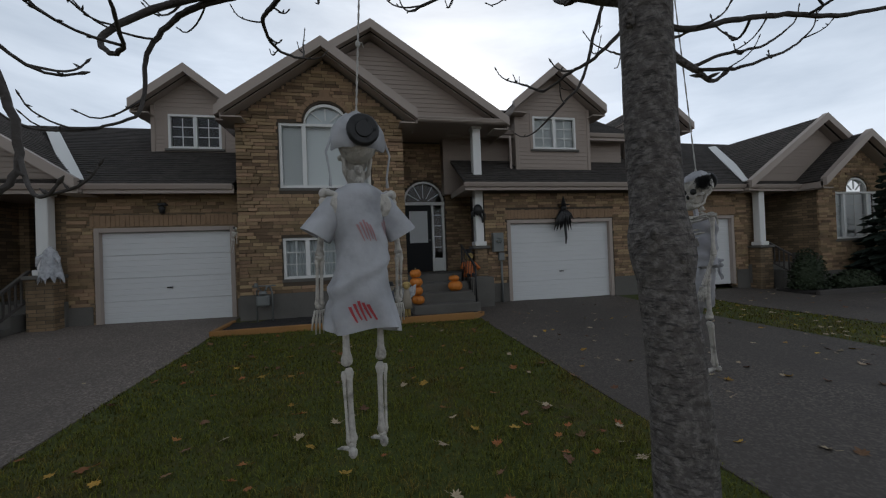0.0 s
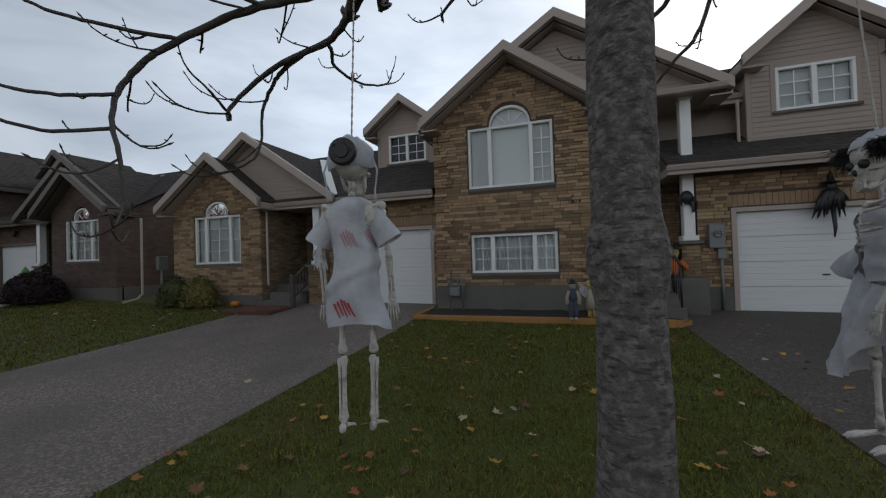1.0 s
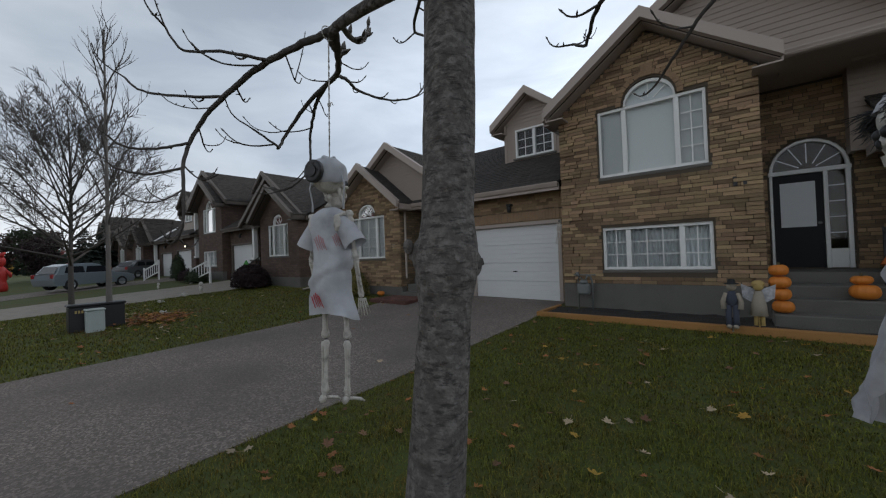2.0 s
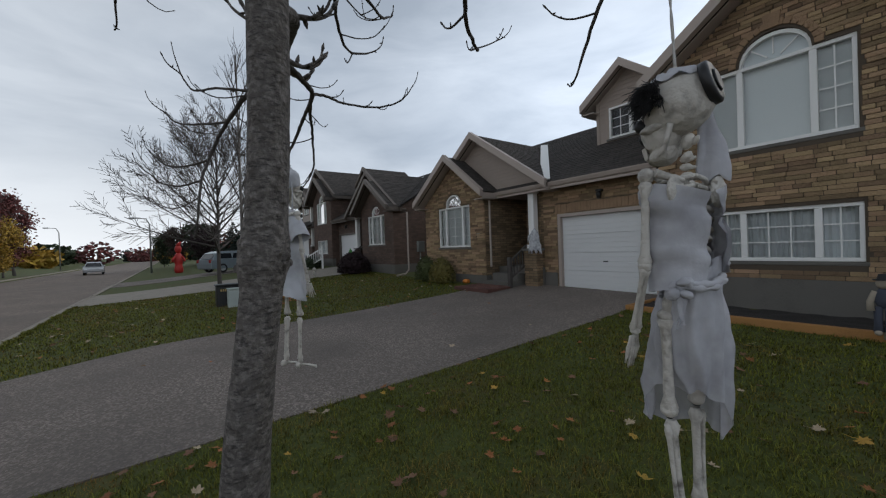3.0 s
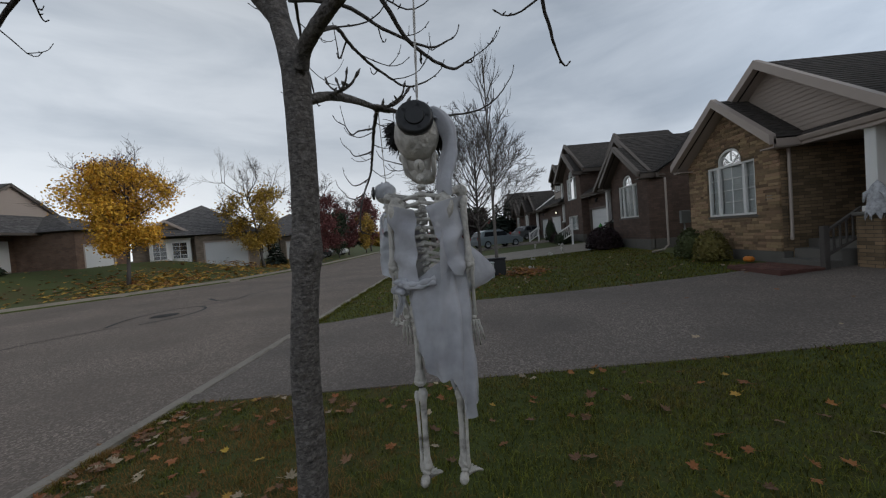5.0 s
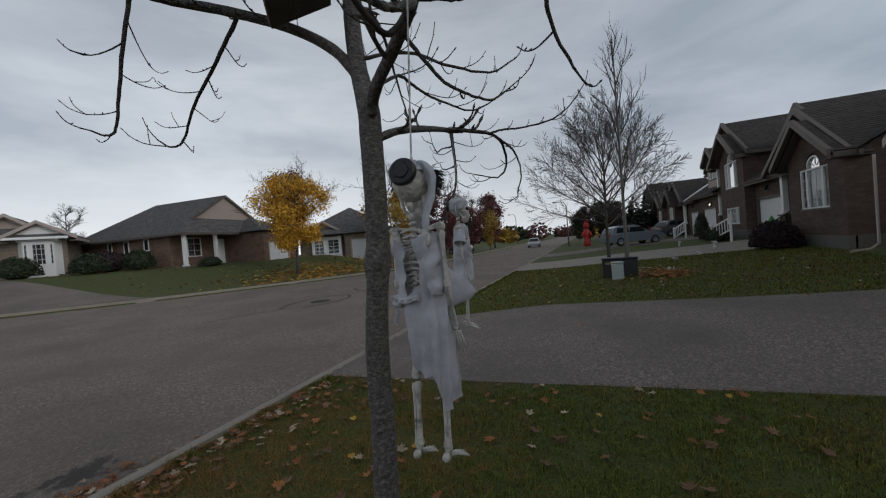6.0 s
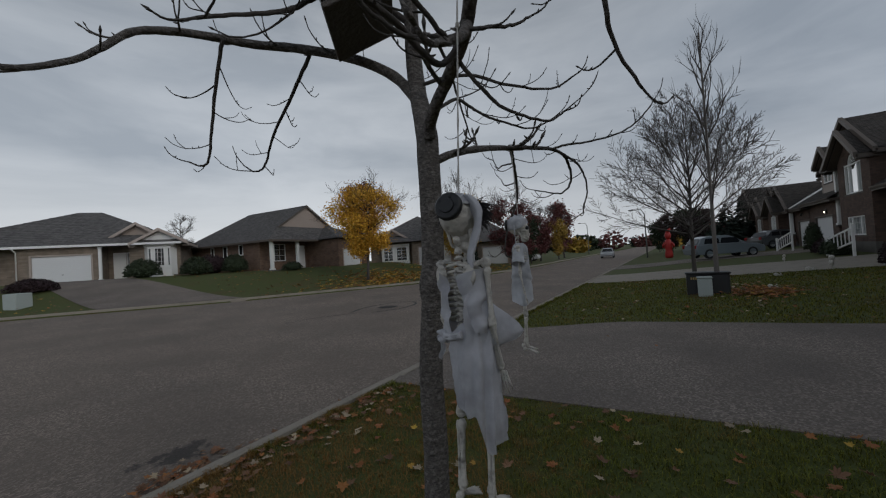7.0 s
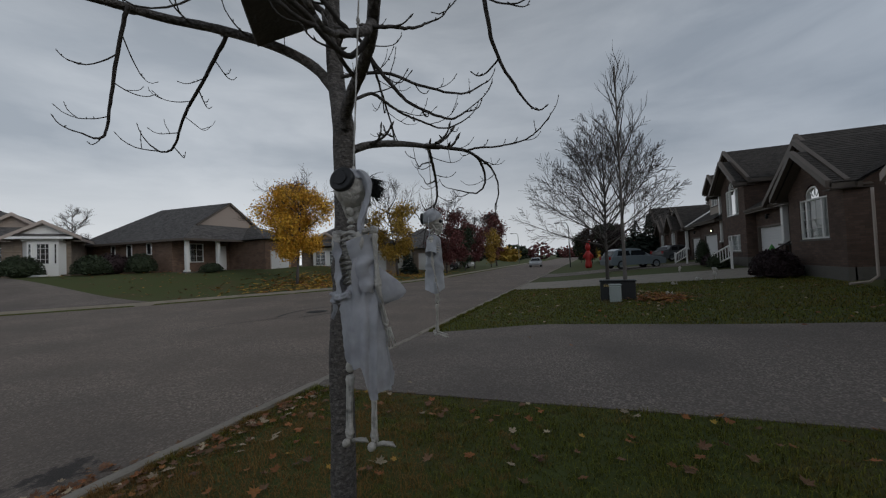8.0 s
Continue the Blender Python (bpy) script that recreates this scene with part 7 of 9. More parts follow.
    return reshape(g)


M_PINK = mat("faded_red_paint", (0.46, 0.26, 0.27), 0.8, 0.4, 20, 90, 0.0)
FIG_MATS = [M_BONE, M_CLOTH, M_BLACK, M_BLOOD, M_HAIR, M_PINK]
A_AT, A_TOP, A_H = (-0.010, 0.375), 1.893, 0.538
B_AT, B_TOP, B_H = (0.856, 0.582), 1.861, 0.530
fig = nurse_figure()
ob = link("hanging_skeleton", fig, FIG_MATS, at=Matrix.Translation((*A_AT, A_TOP - A_H)) @ Euler((0, 0, radians(12))).to_matrix().to_4x4() @ Matrix.Scale(A_H, 4))
tagged(ob, "small plastic skeleton in a bloodied white nurse gown, hung up", "decoration", "hanging skeletons")
fig = bride_figure()
ob = link("hanging_skeleton", fig, [M_BONE, M_GAUZE] + FIG_MATS[2:], at=Matrix.Translation((*B_AT, B_TOP - B_H)) @ Euler((0, 0, radians(74))).to_matrix().to_4x4() @ Matrix.Scale(B_H, 4))
tagged(ob, "small plastic skeleton bride in torn white cloth hanging from a branch", "decoration", "hanging skeletons")


def cord(p, q, knot, label):
    g = Mesh()
    p, q = Vector(p), Vector(q)
    for s in (0, math.pi):                        # two strands twisted together
        g.tube([p.lerp(q, k / 40) + Vector((math.cos(k * 1.4 + s), math.sin(k * 1.4 + s), 0)) * 0.0009 for k in range(41)], 0.0011, 5)
    kz = p.lerp(q, knot)
    g.ball(kz, (0.004, 0.004, 0.006), 8, 5)
    g.tube([kz, kz + Vector((0.006, 0.002, 0.004)), kz + Vector((0.009, 0.004, -0.003))], 0.0011, 5)
    return tagged(link("rope", g, M_ROPE), label, "rope")


def cord_loop(g, c, r):
    g.tube([Vector(c) + Vector((0, r * math.cos(a), r * math.sin(a))) for a in [2 * math.pi * k / 14 for k in range(15)]], 0.0013, 5)


cord((*A_AT, A_TOP - 0.003), (0.006, 0.372, 2.160), 0.45, "thin white cord tied round the tree limb")
cord((*B_AT, B_TOP - 0.003), (0.813, 0.616, 2.695), 0.35, "thin white cord tied high in the tree")
lp = Mesh()
cord_loop(lp, (0.006, 0.370, 2.163), 0.015)
tagged(link("rope_loop", lp, M_ROPE), "white cord wound round the limb", "rope")

# wooden bird box wired high on the tree
M_OLDWOOD = mat("weathered_wood", (0.115, 0.100, 0.090), 0.95, 0.5, 8, 60, 0.5, tint=(0.045, 0.038, 0.034))
box = thing("bird_box", "weathered dark wooden bird box tilted in the tree", "bird box", at=Matrix.Translation((0.585, 0.090, 2.607)) @ Matrix.Rotation(radians(27), 4, Vector((0.82, 0.57, 0))) @ Matrix.Rotation(radians(38), 4, "Z") @ Matrix.Scale(1.2, 4))
g = Mesh()
g.bevel_box(-0.085, 0.085, -0.065, -0.053, -0.10, 0.09, 0.002)
g.bevel_box(-0.085, 0.085, 0.053, 0.065, -0.10, 0.13, 0.002)
g.bevel_box(-0.085, -0.073, -0.053, 0.053, -0.10, 0.10, 0.002)
g.bevel_box(0.073, 0.085, -0.053, 0.053, -0.10, 0.10, 0.002)
part("body", g, M_OLDWOOD, box)
g = Mesh()
g.bevel_box(-0.11, 0.11, -0.10, 0.075, -0.115, -0.101, 0.002)
part("floor_board", g, M_OLDWOOD, box)
g = Mesh()
g.beam((-0.115, -0.105, 0.095), (-0.115, 0.085, 0.145), (1, 0, 0), 0.23, 0.012)
part("roof_board", g, M_OLDWOOD, box)
# no opening is cut: black discs give the darkness of two entrance holes
for xx in (-0.036, 0.036):
    g = Mesh()
    g.tube([(xx, -0.0655, 0.03), (xx, -0.069, 0.03)], 0.019, 16)
    part("entrance_hole", g, M_BLACK, box, "black disc standing in for the shade of an entrance hole")

# ---- front garden of the middle house ----
bed = thing("garden_bed", "raised bed of dark soil edged with orange timber", "garden bed")
g = Mesh()
g.bevel_box(-2.88, 2.35, 7.70, 7.80, 0.02, 0.31, 0.012)
part("front_timber", g, M_TIMBER, bed)
g = Mesh()
g.bevel_box(-2.98, -2.885, 7.72, 9.0, 0.05, 0.31, 0.012)
part("side_timber", g, M_TIMBER, bed)
g = Mesh()
g.beam((2.35, 7.70, 0.29), (2.66, 7.98, 0.27), (-0.67, 0.74, 0), 0.10, 0.26)
part("corner_timber", g, M_TIMBER, bed)
g = Mesh()
g.beam((2.62, 7.98, 0.26), (2.70, 8.9, 0.24), (-1, 0.08, 0), 0.10, 0.24)
part("side_timber", g, M_TIMBER, bed)
g = Mesh()
rng = random.Random(3)
nx, ny = 44, 12
for j in range(ny + 1):
    for i in range(nx + 1):
        x, y = -2.88 + 5.46 * i / nx, 7.80 + 1.23 * j / ny
        g.v.append((x, y, 0.265 + 0.03 * noise.noise((x * 3, y * 3, 1)) + 0.012 * noise.noise((x * 11, y * 11, 2))))
for j in range(ny):
    for i in range(nx):
        g.f.append((j * (nx + 1) + i, j * (nx + 1) + i + 1, (j + 1) * (nx + 1) + i + 1, (j + 1) * (nx + 1) + i))
        g.m.append(0)
        g.smooth.append(True)
part("soil", g, M_SOIL, bed, "black garden soil")


M_STEM = mat("dry_stem", (0.10, 0.085, 0.04), 0.9, 0.3, 20, 60, 0.2)


def pumpkin(x, y, z, r, h, seed, label, stem=True, group="pumpkins on the steps"):
    rng = random.Random(seed)
    p = thing("pumpkin", label, "pumpkin", group, at=Matrix.Translation((x, y, z)) @ Euler((rng.uniform(-0.08, 0.08), rng.uniform(-0.08, 0.08), rng.uniform(0, 6))).to_matrix().to_4x4())
    g = Mesh()
    n, m, ribs = 48, 14, 11
    for j in range(m + 1):
        ph = math.pi * j / m
        for k in range(n):
            a = 2 * math.pi * k / n
            w = 1 - 0.07 * abs(math.cos(a * ribs / 2)) ** 5
            dip = 0.12 * h * math.exp(-((math.sin(ph)) / 0.33) ** 2)
            g.v.append((r * math.sin(ph) ** 0.8 * w * math.cos(a), r * math.sin(ph) ** 0.8 * w * math.sin(a), h / 2 + (h / 2 - dip) * math.cos(ph)))
    for j in range(m):
        for k in range(n):
            g.f.append((j * n + k, (j + 1) * n + k, (j + 1) * n + (k + 1) % n, j * n + (k + 1) % n))
            g.m.append(0)
            g.smooth.append(True)
    part("rind", g, M_PUMPKIN, p)
    if stem:
        s = Mesh()
        s.tube([(0, 0, h * 0.84), (0.01, 0, h * 0.98), (0.03, 0.01, h * 1.1)], [0.028, 0.018, 0.02], 7)
        part("stem", s, M_STEM, p)
    return p


z = 0.47
for k, (r, h, dx) in enumerate(((0.150, 0.225, 0.01), (0.142, 0.225, 0.0), (0.15, 0.215, -0.015), (0.135, 0.21, -0.02))):
    pumpkin(1.17 + dx, 8.36, z, r, h, 40 + k, "orange pumpkin in a stack beside the entry steps", k == 3)
    z += h * 0.93
pumpkin(2.20, 8.84, 0.68, 0.185, 0.27, 50, "large flat orange pumpkin on the entry steps", False)
pumpkin(2.18, 8.86, 0.68 + 0.245, 0.135, 0.16, 51, "orange pumpkin lying on a larger one", True)
pumpkin(-9.0, 8.45, near_z(-9, 8.45) + 0.02, 0.13, 0.17, 52, "small pumpkin by the neighbouring house wall", True, "pumpkins by the neighbour")


def doll(name, label, mesh, mats):
    return tagged(link(name, mesh, mats), label, "decoration")


M_STRAW = mat("straw_yellow", (0.45, 0.32, 0.12), 0.9, 0.4, 20, 80, 0.3)
M_DENIM = mat("blue_cloth", (0.055, 0.062, 0.085), 0.9, 0.3, 20, 80, 0.2)
M_ORANGE = mat("orange_cloth", (0.48, 0.13, 0.03), 0.85, 0.3, 15, 80, 0.2)
M_CREAM = mat("cream_cloth", (0.33, 0.285, 0.225), 0.9, 0.3, 15, 80, 0.2)

g = Mesh()                                         # scarecrow on the porch ledge
g.tube([(2.74, 9.42, 0.98), (2.74, 9.42, 1.14), (2.74, 9.42, 1.40)], [0.17, 0.14, 0.07], 14, 0)
g.ball((2.74, 9.40, 1.54), (0.12, 0.11, 0.125), 14, 9, 1)
g.tube([(2.60, 9.40, 1.36), (2.52, 9.34, 1.22)], [0.045, 0.05], 8, 0)
g.tube([(2.88, 9.40, 1.36), (3.0, 9.32, 1.18)], [0.045, 0.055], 8, 0)
g.lathe([(0.17, 0.0), (0.17, 0.015), (0.085, 0.02), (0.075, 0.10), (0.0, 0.105)], (2.74, 9.41, 1.62), 18, 2)
for s in (-1, 1):
    g.ball((2.74 + s * 0.04, 9.295, 1.56), 0.014, 6, 4, 2)
    g.tube([(2.74 + s * 0.06, 9.34, 1.05), (2.74 + s * 0.08, 9.18, 1.02)], [0.05, 0.045], 8, 2)
doll("scarecrow", "plain straw scarecrow in an orange smock sitting on the ledge", g, [M_ORANGE, M_STRAW, M_BLACK])

g = Mesh()                                         # two figures on stakes in the bed
g.tube([(0.52, 7.66, 0.22), (0.52, 7.66, 0.42)], 0.012, 6, 1)
for s in (-1, 1):
    g.tube([(0.52 + s * 0.05, 7.64, 0.66), (0.52 + s * 0.05, 7.62, 0.46), (0.52 + s * 0.045, 7.6, 0.33)], [0.045, 0.04, 0.05], 8, 0)
    g.tube([(0.52 + s * 0.07, 7.64, 0.86), (0.52 + s * 0.12, 7.62, 0.72), (0.52 + s * 0.11, 7.60, 0.60)], [0.035, 0.035, 0.04], 8, 1)
    g.ball((0.52 + s * 0.045, 7.56, 0.32), (0.04, 0.07, 0.035), 8, 5, 1)
g.ball((0.52, 7.64, 0.77), (0.085, 0.06, 0.14), 12, 8, 0)
g.ball((0.52, 7.63, 0.97), (0.07, 0.065, 0.075), 12, 8, 1)
g.lathe([(0.10, 0.0), (0.10, 0.012), (0.06, 0.015), (0.045, 0.08), (0.0, 0.085)], (0.52, 7.64, 1.01), 14, 2)
doll("garden_figure", "plain scarecrow figure in blue overalls on a garden stake", g, [M_DENIM, M_CREAM, M_BLACK])
g = Mesh()
g.tube([(0.86, 7.74, 0.22), (0.86, 7.74, 0.55)], 0.012, 6, 1)
g.tube([(0.86, 7.74, 0.50), (0.86, 7.74, 0.66), (0.86, 7.74, 0.90)], [0.115, 0.10, 0.05], 12, 0)
g.ball((0.86, 7.73, 0.97), (0.07, 0.065, 0.075), 12, 8, 1)
g.ball((0.86, 7.75, 1.01), (0.09, 0.08, 0.06), 12, 6, 3)
for s in (-1, 1):
    g.add([(0.86, 7.79, 0.90), (0.86 + s * 0.22, 7.82, 1.0), (0.86 + s * 0.20, 7.82, 0.78), (0.86 + s * 0.05, 7.80, 0.68)], [(0, 1, 2, 3)], 2)
    g.add([(0.86, 7.80, 0.90), (0.86 + s * 0.22, 7.828, 1.0), (0.86 + s * 0.20, 7.828, 0.78), (0.86 + s * 0.05, 7.808, 0.68)], [(0, 1, 2, 3)], 2)
    g.tube([(0.86 + s * 0.04, 7.74, 0.52), (0.86 + s * 0.045, 7.72, 0.34)], [0.03, 0.028], 8, 1)
doll("garden_figure", "plain winged figure with straw-yellow hair on a garden stake", g, [M_CREAM, M_STRAW, M_CLOTH, M_STRAW])

# gas meter at the corner of the front
gm = thing("gas_meter", "grey gas meter with pipes standing at the house wall", "gas meter")
g = Mesh()
g.bevel_box(-2.40, -2.12, 8.72, 8.90, 0.60, 0.86, 0.04)
g.lathe([(0.0, 0.0), (0.09, 0.0), (0.09, 0.06), (0.05, 0.09), (0.0, 0.09)], (-2.26, 8.81, 0.86), 16)
part("meter_body", g, M_GREY, gm)
g = Mesh()
g.tube([(-2.40, 8.84, 0.24), (-2.40, 8.84, 0.95), (-2.36, 8.82, 1.02), (-2.30, 8.81, 0.95)], 0.018, 8)
g.tube([(-2.22, 8.81, 0.93), (-2.18, 8.82, 1.04), (-2.12, 8.84, 1.04), (-2.08, 8.86, 0.9), (-2.08, 8.86, 0.24)], 0.022, 8)
g.tube([(-2.5, 8.86, 1.06), (-2.0, 8.86, 1.06)], 0.016, 8)
part("pipe", g, M_GREY, gm)
g = Mesh()
g.tube([(-2.4, 8.8, 1.03), (-2.4, 8.8, 1.13)], [0.05, 0.035], 10)
part("regulator", g, M_GREY, gm)

# electricity meter by the right-hand garage
em = thing("electricity_meter", "grey electricity meter box with conduit on the brick wall", "meter box")
g = Mesh()
g.bevel_box(3.43, 3.73, 9.32, 9.48, 1.62, 2.14, 0.012)
part("box", g, M_GREY, em)
g = Mesh()
g.tube([(3.58, 9.32, 1.92), (3.58, 9.27, 1.92)], [0.085, 0.08], 18)
part("dial_glass", g, M_GLASS, em)
g = Mesh()
g.bevel_box(3.60, 3.76, 9.38, 9.48, 1.38, 1.60, 0.008)
part("junction_box", g, M_GREY, em)
g = Mesh()
g.tube([(3.68, 9.43, 1.38), (3.68, 9.43, 0.24)], 0.032, 10)
part("conduit", g, M_GREY, em)

# entry railing
rl = thing("stair_railing", "dark metal stair railing beside the entry steps", "railing")
g = Mesh()
g.tube([(2.56, 8.22, 0.47), (2.56, 8.22, 1.32)], 0.022, 8)
part("post", g, M_BLACK, rl)
g = Mesh()
g.tube([(2.56, 9.45, 0.88), (2.56, 9.45, 1.85)], 0.022, 8)
part("post", g, M_BLACK, rl)
g = Mesh()
g.tube([(2.56, 8.18, 1.30), (2.56, 9.48, 1.85)], 0.024, 8)
part("handrail", g, M_BLACK, rl)
for k in range(1, 8):
    g = Mesh()
    f = k / 8
    g.tube([(2.56, 8.22 + 1.23 * f, 0.55 + 0.47 * f), (2.56, 8.22 + 1.23 * f, 1.30 + 0.54 * f)], 0.009, 6)
    part("baluster", g, M_BLACK, rl)

# black tattered witch shape over the garage door
g = Mesh()
rng = random.Random(9)
g.ball((5.58, 9.36, 2.80), (0.09, 0.07, 0.10), 12, 7)
g.lathe([(0.17, 0.0), (0.16, 0.015), (0.07, 0.03), (0.035, 0.17), (0.0, 0.27)], (5.58, 9.36, 2.87), 14)
for k in range(46):
    a = rng.uniform(0, math.pi * 2)
    p = Vector((5.58 + 0.08 * math.cos(a), 9.36 + 0.03 * math.sin(a), 2.72))
    q = Vector((5.58 + rng.uniform(0.12, 0.36) * math.cos(a), 9.36 + 0.05 * math.sin(a), 2.35 + rng.uniform(-0.22, 0.2)))
    g.tube([p, p.lerp(q, 0.5) + Vector((0, -0.02, rng.uniform(-0.05, 0.09))), q], [0.05, 0.045, 0.006], 5)
g.tube([(5.60, 9.36, 2.4), (5.62, 9.35, 1.95), (5.60, 9.35, 1.76)], [0.05, 0.035, 0.012], 6)
doll("witch_decoration", "tattered black witch decoration over the garage door", g, [M_BLACK])

# small dark head on the entry column
g = Mesh()
g.ball((3.05, 9.40, 2.78), (0.13, 0.09, 0.15), 12, 8)
for k in range(24):
    a = rng.uniform(-1.2, 4.3)
    g.tube([(3.05 + 0.1 * math.cos(a), 9.40, 2.74 + 0.1 * math.sin(a)), (3.05 + 0.2 * math.cos(a), 9.38, 2.66 + 0.16 * math.sin(a)), (3.05 + 0.2 * math.cos(a), 9.38, 2.5 + 0.1 * math.sin(a))], [0.02, 0.014, 0.004], 4)
doll("mask_decoration", "small dark mask with ragged hair on the white column", g, [M_BLACK])


def ghost(label, x, y, z0, z1, w, seed, m=None):
    """A small draped ghost: a rounded head and a ragged hanging sheet."""
    rng = random.Random(seed)
    g = Mesh()
    n = 26
    rings = []
    for i in range(12):
        t = i / 11
        zz = z1 - (z1 - z0) * t
        r = w * (0.32 * math.sin(min(1, t * 4) * math.pi / 2) + 0.25 * t)
        rings.append([Vector((x + r * (1 + 0.25 * t * math.sin(5 * a + seed)) * math.cos(a), y + r * 0.7 * (1 + 0.2 * t * math.sin(4 * a)) * math.sin(a), zz - (0.12 * (z1 - z0) * math.sin(7 * a + seed) if i == 11 else 0))) for a in [2 * math.pi * k / n for k in range(n)]])
    cloth(g, rings, n, 0)
    for s in (-1, 1):
        g.tube([(x + s * w * 0.2, y - 0.02, z1 - 0.28 * (z1 - z0)), (x + s * w * 0.5, y - 0.06, z1 - 0.36 * (z1 - z0)), (x + s * w * 0.6, y - 0.07, z1 - 0.60 * (z1 - z0))], [0.05 * w / 0.3, 0.04 * w / 0.3, 0.012], 7, 0)
    return tagged(link("ghost_decoration", g, m or M_CLOTH), label, "decoration")


ghost("small white gauze ghost on the neighbouring porch pier", -6.38, 9.02, 1.40, 2.12, 0.34, 1)
g = Mesh()                                         # bony climber hooked on the wall corner
skeleton_bones(g, 0.2, 0.8)
ob = link("climbing_skeleton", g, FIG_MATS, at=Matrix.Translation((-2.93, 8.95, 1.82)) @ Euler((radians(-8), radians(6), radians(-20))).to_matrix().to_4x4() @ Matrix.Scale(0.62, 4))
tagged(ob, "tiny plastic skeleton clinging to the corner of the front", "decoration")

# ---- neighbouring garden ----
M_YGREEN = mat("yellow_green_leaf", (0.150, 0.130, 0.032), 0.8, 0.4, 2, 20, 0.0, tint=(0.070, 0.066, 0.020), island=0.4)
shrub("loose yellow-green shrub at the foot of the wall", -11.2, 8.25, near_z(-11.2, 8.25), 0.55, 0.4, 1.0, M_GREEN, 61, 1300, 0.07)
shrub("bright yellowing shrub under the arched window", -10.1, 8.2, near_z(-10.1, 8.2), 0.6, 0.42, 0.95, M_YGREEN, 62, 1500, 0.07)
shrub("big rounded purple-red shrub on the lawn", -17.5, 7.9, near_z(-17.5, 7.9), 1.1, 0.8, 1.12, M_DARKRED, 63, 5000, 0.08)
shrub("low dark shrub by the brown house", -24.6, 7.9, near_z(-24.6, 7.9), 0.8, 0.6, 0.9, M_HEDGE, 64, 1500, 0.08)
shrub("low reddish shrub by the brown house", -26.2, 8.0, near_z(-26.2, 8.0), 0.9, 0.6, 0.8, M_DARKRED, 65, 1500, 0.08)
shrub("narrow dark conifer by the far garage", -28.2, 8.0, near_z(-28.2, 8.0), 0.45, 0.45, 1.7, M_HEDGE, 66, 1600, 0.08)
shrub("straggly brown shrub by the far porch", 16.0, 8.1, near_z(16, 8.1), 0.7, 0.5, 1.2, M_DARKRED, 67, 1400, 0.07)
shrub("leafy dark plants in the bed before the porch", 12.75, 8.25, near_z(12.75, 8.25), 0.55, 0.4, 1.25, M_HEDGE, 68, 1500, 0.07)
shrub("low dark planting along the porch bed", 14.3, 8.1, near_z(14.3, 8.1), 1.0, 0.4, 0.6, M_HEDGE, 69, 1500, 0.07)
fb = thing("flower_bed", "dark timber-edged bed before the neighbouring porch", "garden bed")
g = Mesh()
g.bevel_box(12.2, 16.6, 7.62, 7.72, -0.1, near_z(14, 7.7) + 0.16, 0.012)
part("front_timber", g, M_TWIG, fb)
g = Mesh()
g.bevel_box(12.2, 16.6, 7.73, 8.75, -0.1, near_z(14, 8.2) + 0.10, 0.02)
part("soil", g, M_SOIL, fb, "black garden soil")
ghost("white sheet thrown over the purple shrub", -18.4, 7.6, 0.25, 1.25, 0.45, 5)
M_LIME = mat("lime_green_cloth", (0.07, 0.26, 0.06), 0.8, 0.2, 12, 60, 0.1)
ghost("lime green figure standing by the garage door", -19.6, 8.6, 0.45, 1.75, 0.5, 6, M_LIME)
pat = thing("brick_patio", "low red-brick landing beside the driveway", "patio")
g = Mesh()
M_REDBRICK = mat("red_paver", (0.13, 0.058, 0.045), 0.9, 0.3, 4, 60, 0.3, tint=(0.07, 0.035, 0.028), spread=0.25)
g.bevel_box(-8.55, -6.95, 7.55, 8.62, 0.0, 0.335, 0.01)
part("base", g, M_REDBRICK, pat)
pv = Mesh()
pv.bevel_box(-0.5, 0.5, -0.5, 0.5, -0.5, 0.5, 0.05)
PAVER = bpy.data.meshes.new("paver")
PAVER.from_pydata(pv.v, [], pv.f)
PAVER.materials.append(M_REDBRICK)
for j in range(9):
    for i in range(7):
        ob = new("paver", PAVER)
        ob.parent = pat
        ob.matrix_basis = Matrix.LocRotScale((-8.42 + 0.222 * i + (0.05 if j % 2 else 0.0), 7.62 + 0.116 * j, 0.342), None, (0.212, 0.106, 0.03))

ub = thing("utility_box", "black utility cabinet on the grass verge", "utility box")
g = Mesh()
g.bevel_box(-13.0, -12.55, 1.25, 2.35, -0.05, 0.66, 0.02)
part("cabinet", g, M_BLACK, ub)
g = Mesh()
g.bevel_box(-13.03, -12.52, 1.22, 2.38, 0.661, 0.72, 0.02)
part("lid", g, M_BLACK, ub)
g = Mesh()
for k in range(3):
    g.box(-12.548, -12.545, 1.36 + 0.06 * k, 1.40 + 0.06 * k, 0.50, 0.57)
part("marking", g, M_STRAW, ub, "pale unreadable marking")
ub = thing("utility_box", "pale grey-green telecom pedestal before the cabinet", "utility box")
M_PALE = mat("pale_green_plastic", (0.40, 0.44, 0.42), 0.6, 0.15, 4, 60, 0.05)
g = Mesh()
g.bevel_box(-12.42, -12.15, 1.52, 1.88, -0.05, 0.56, 0.03)
part("pedestal", g, M_PALE, ub)
g = Mesh()
g.bevel_box(-12.44, -12.13, 1.50, 1.90, 0.561, 0.61, 0.02)
part("cap", g, M_PALE, ub)

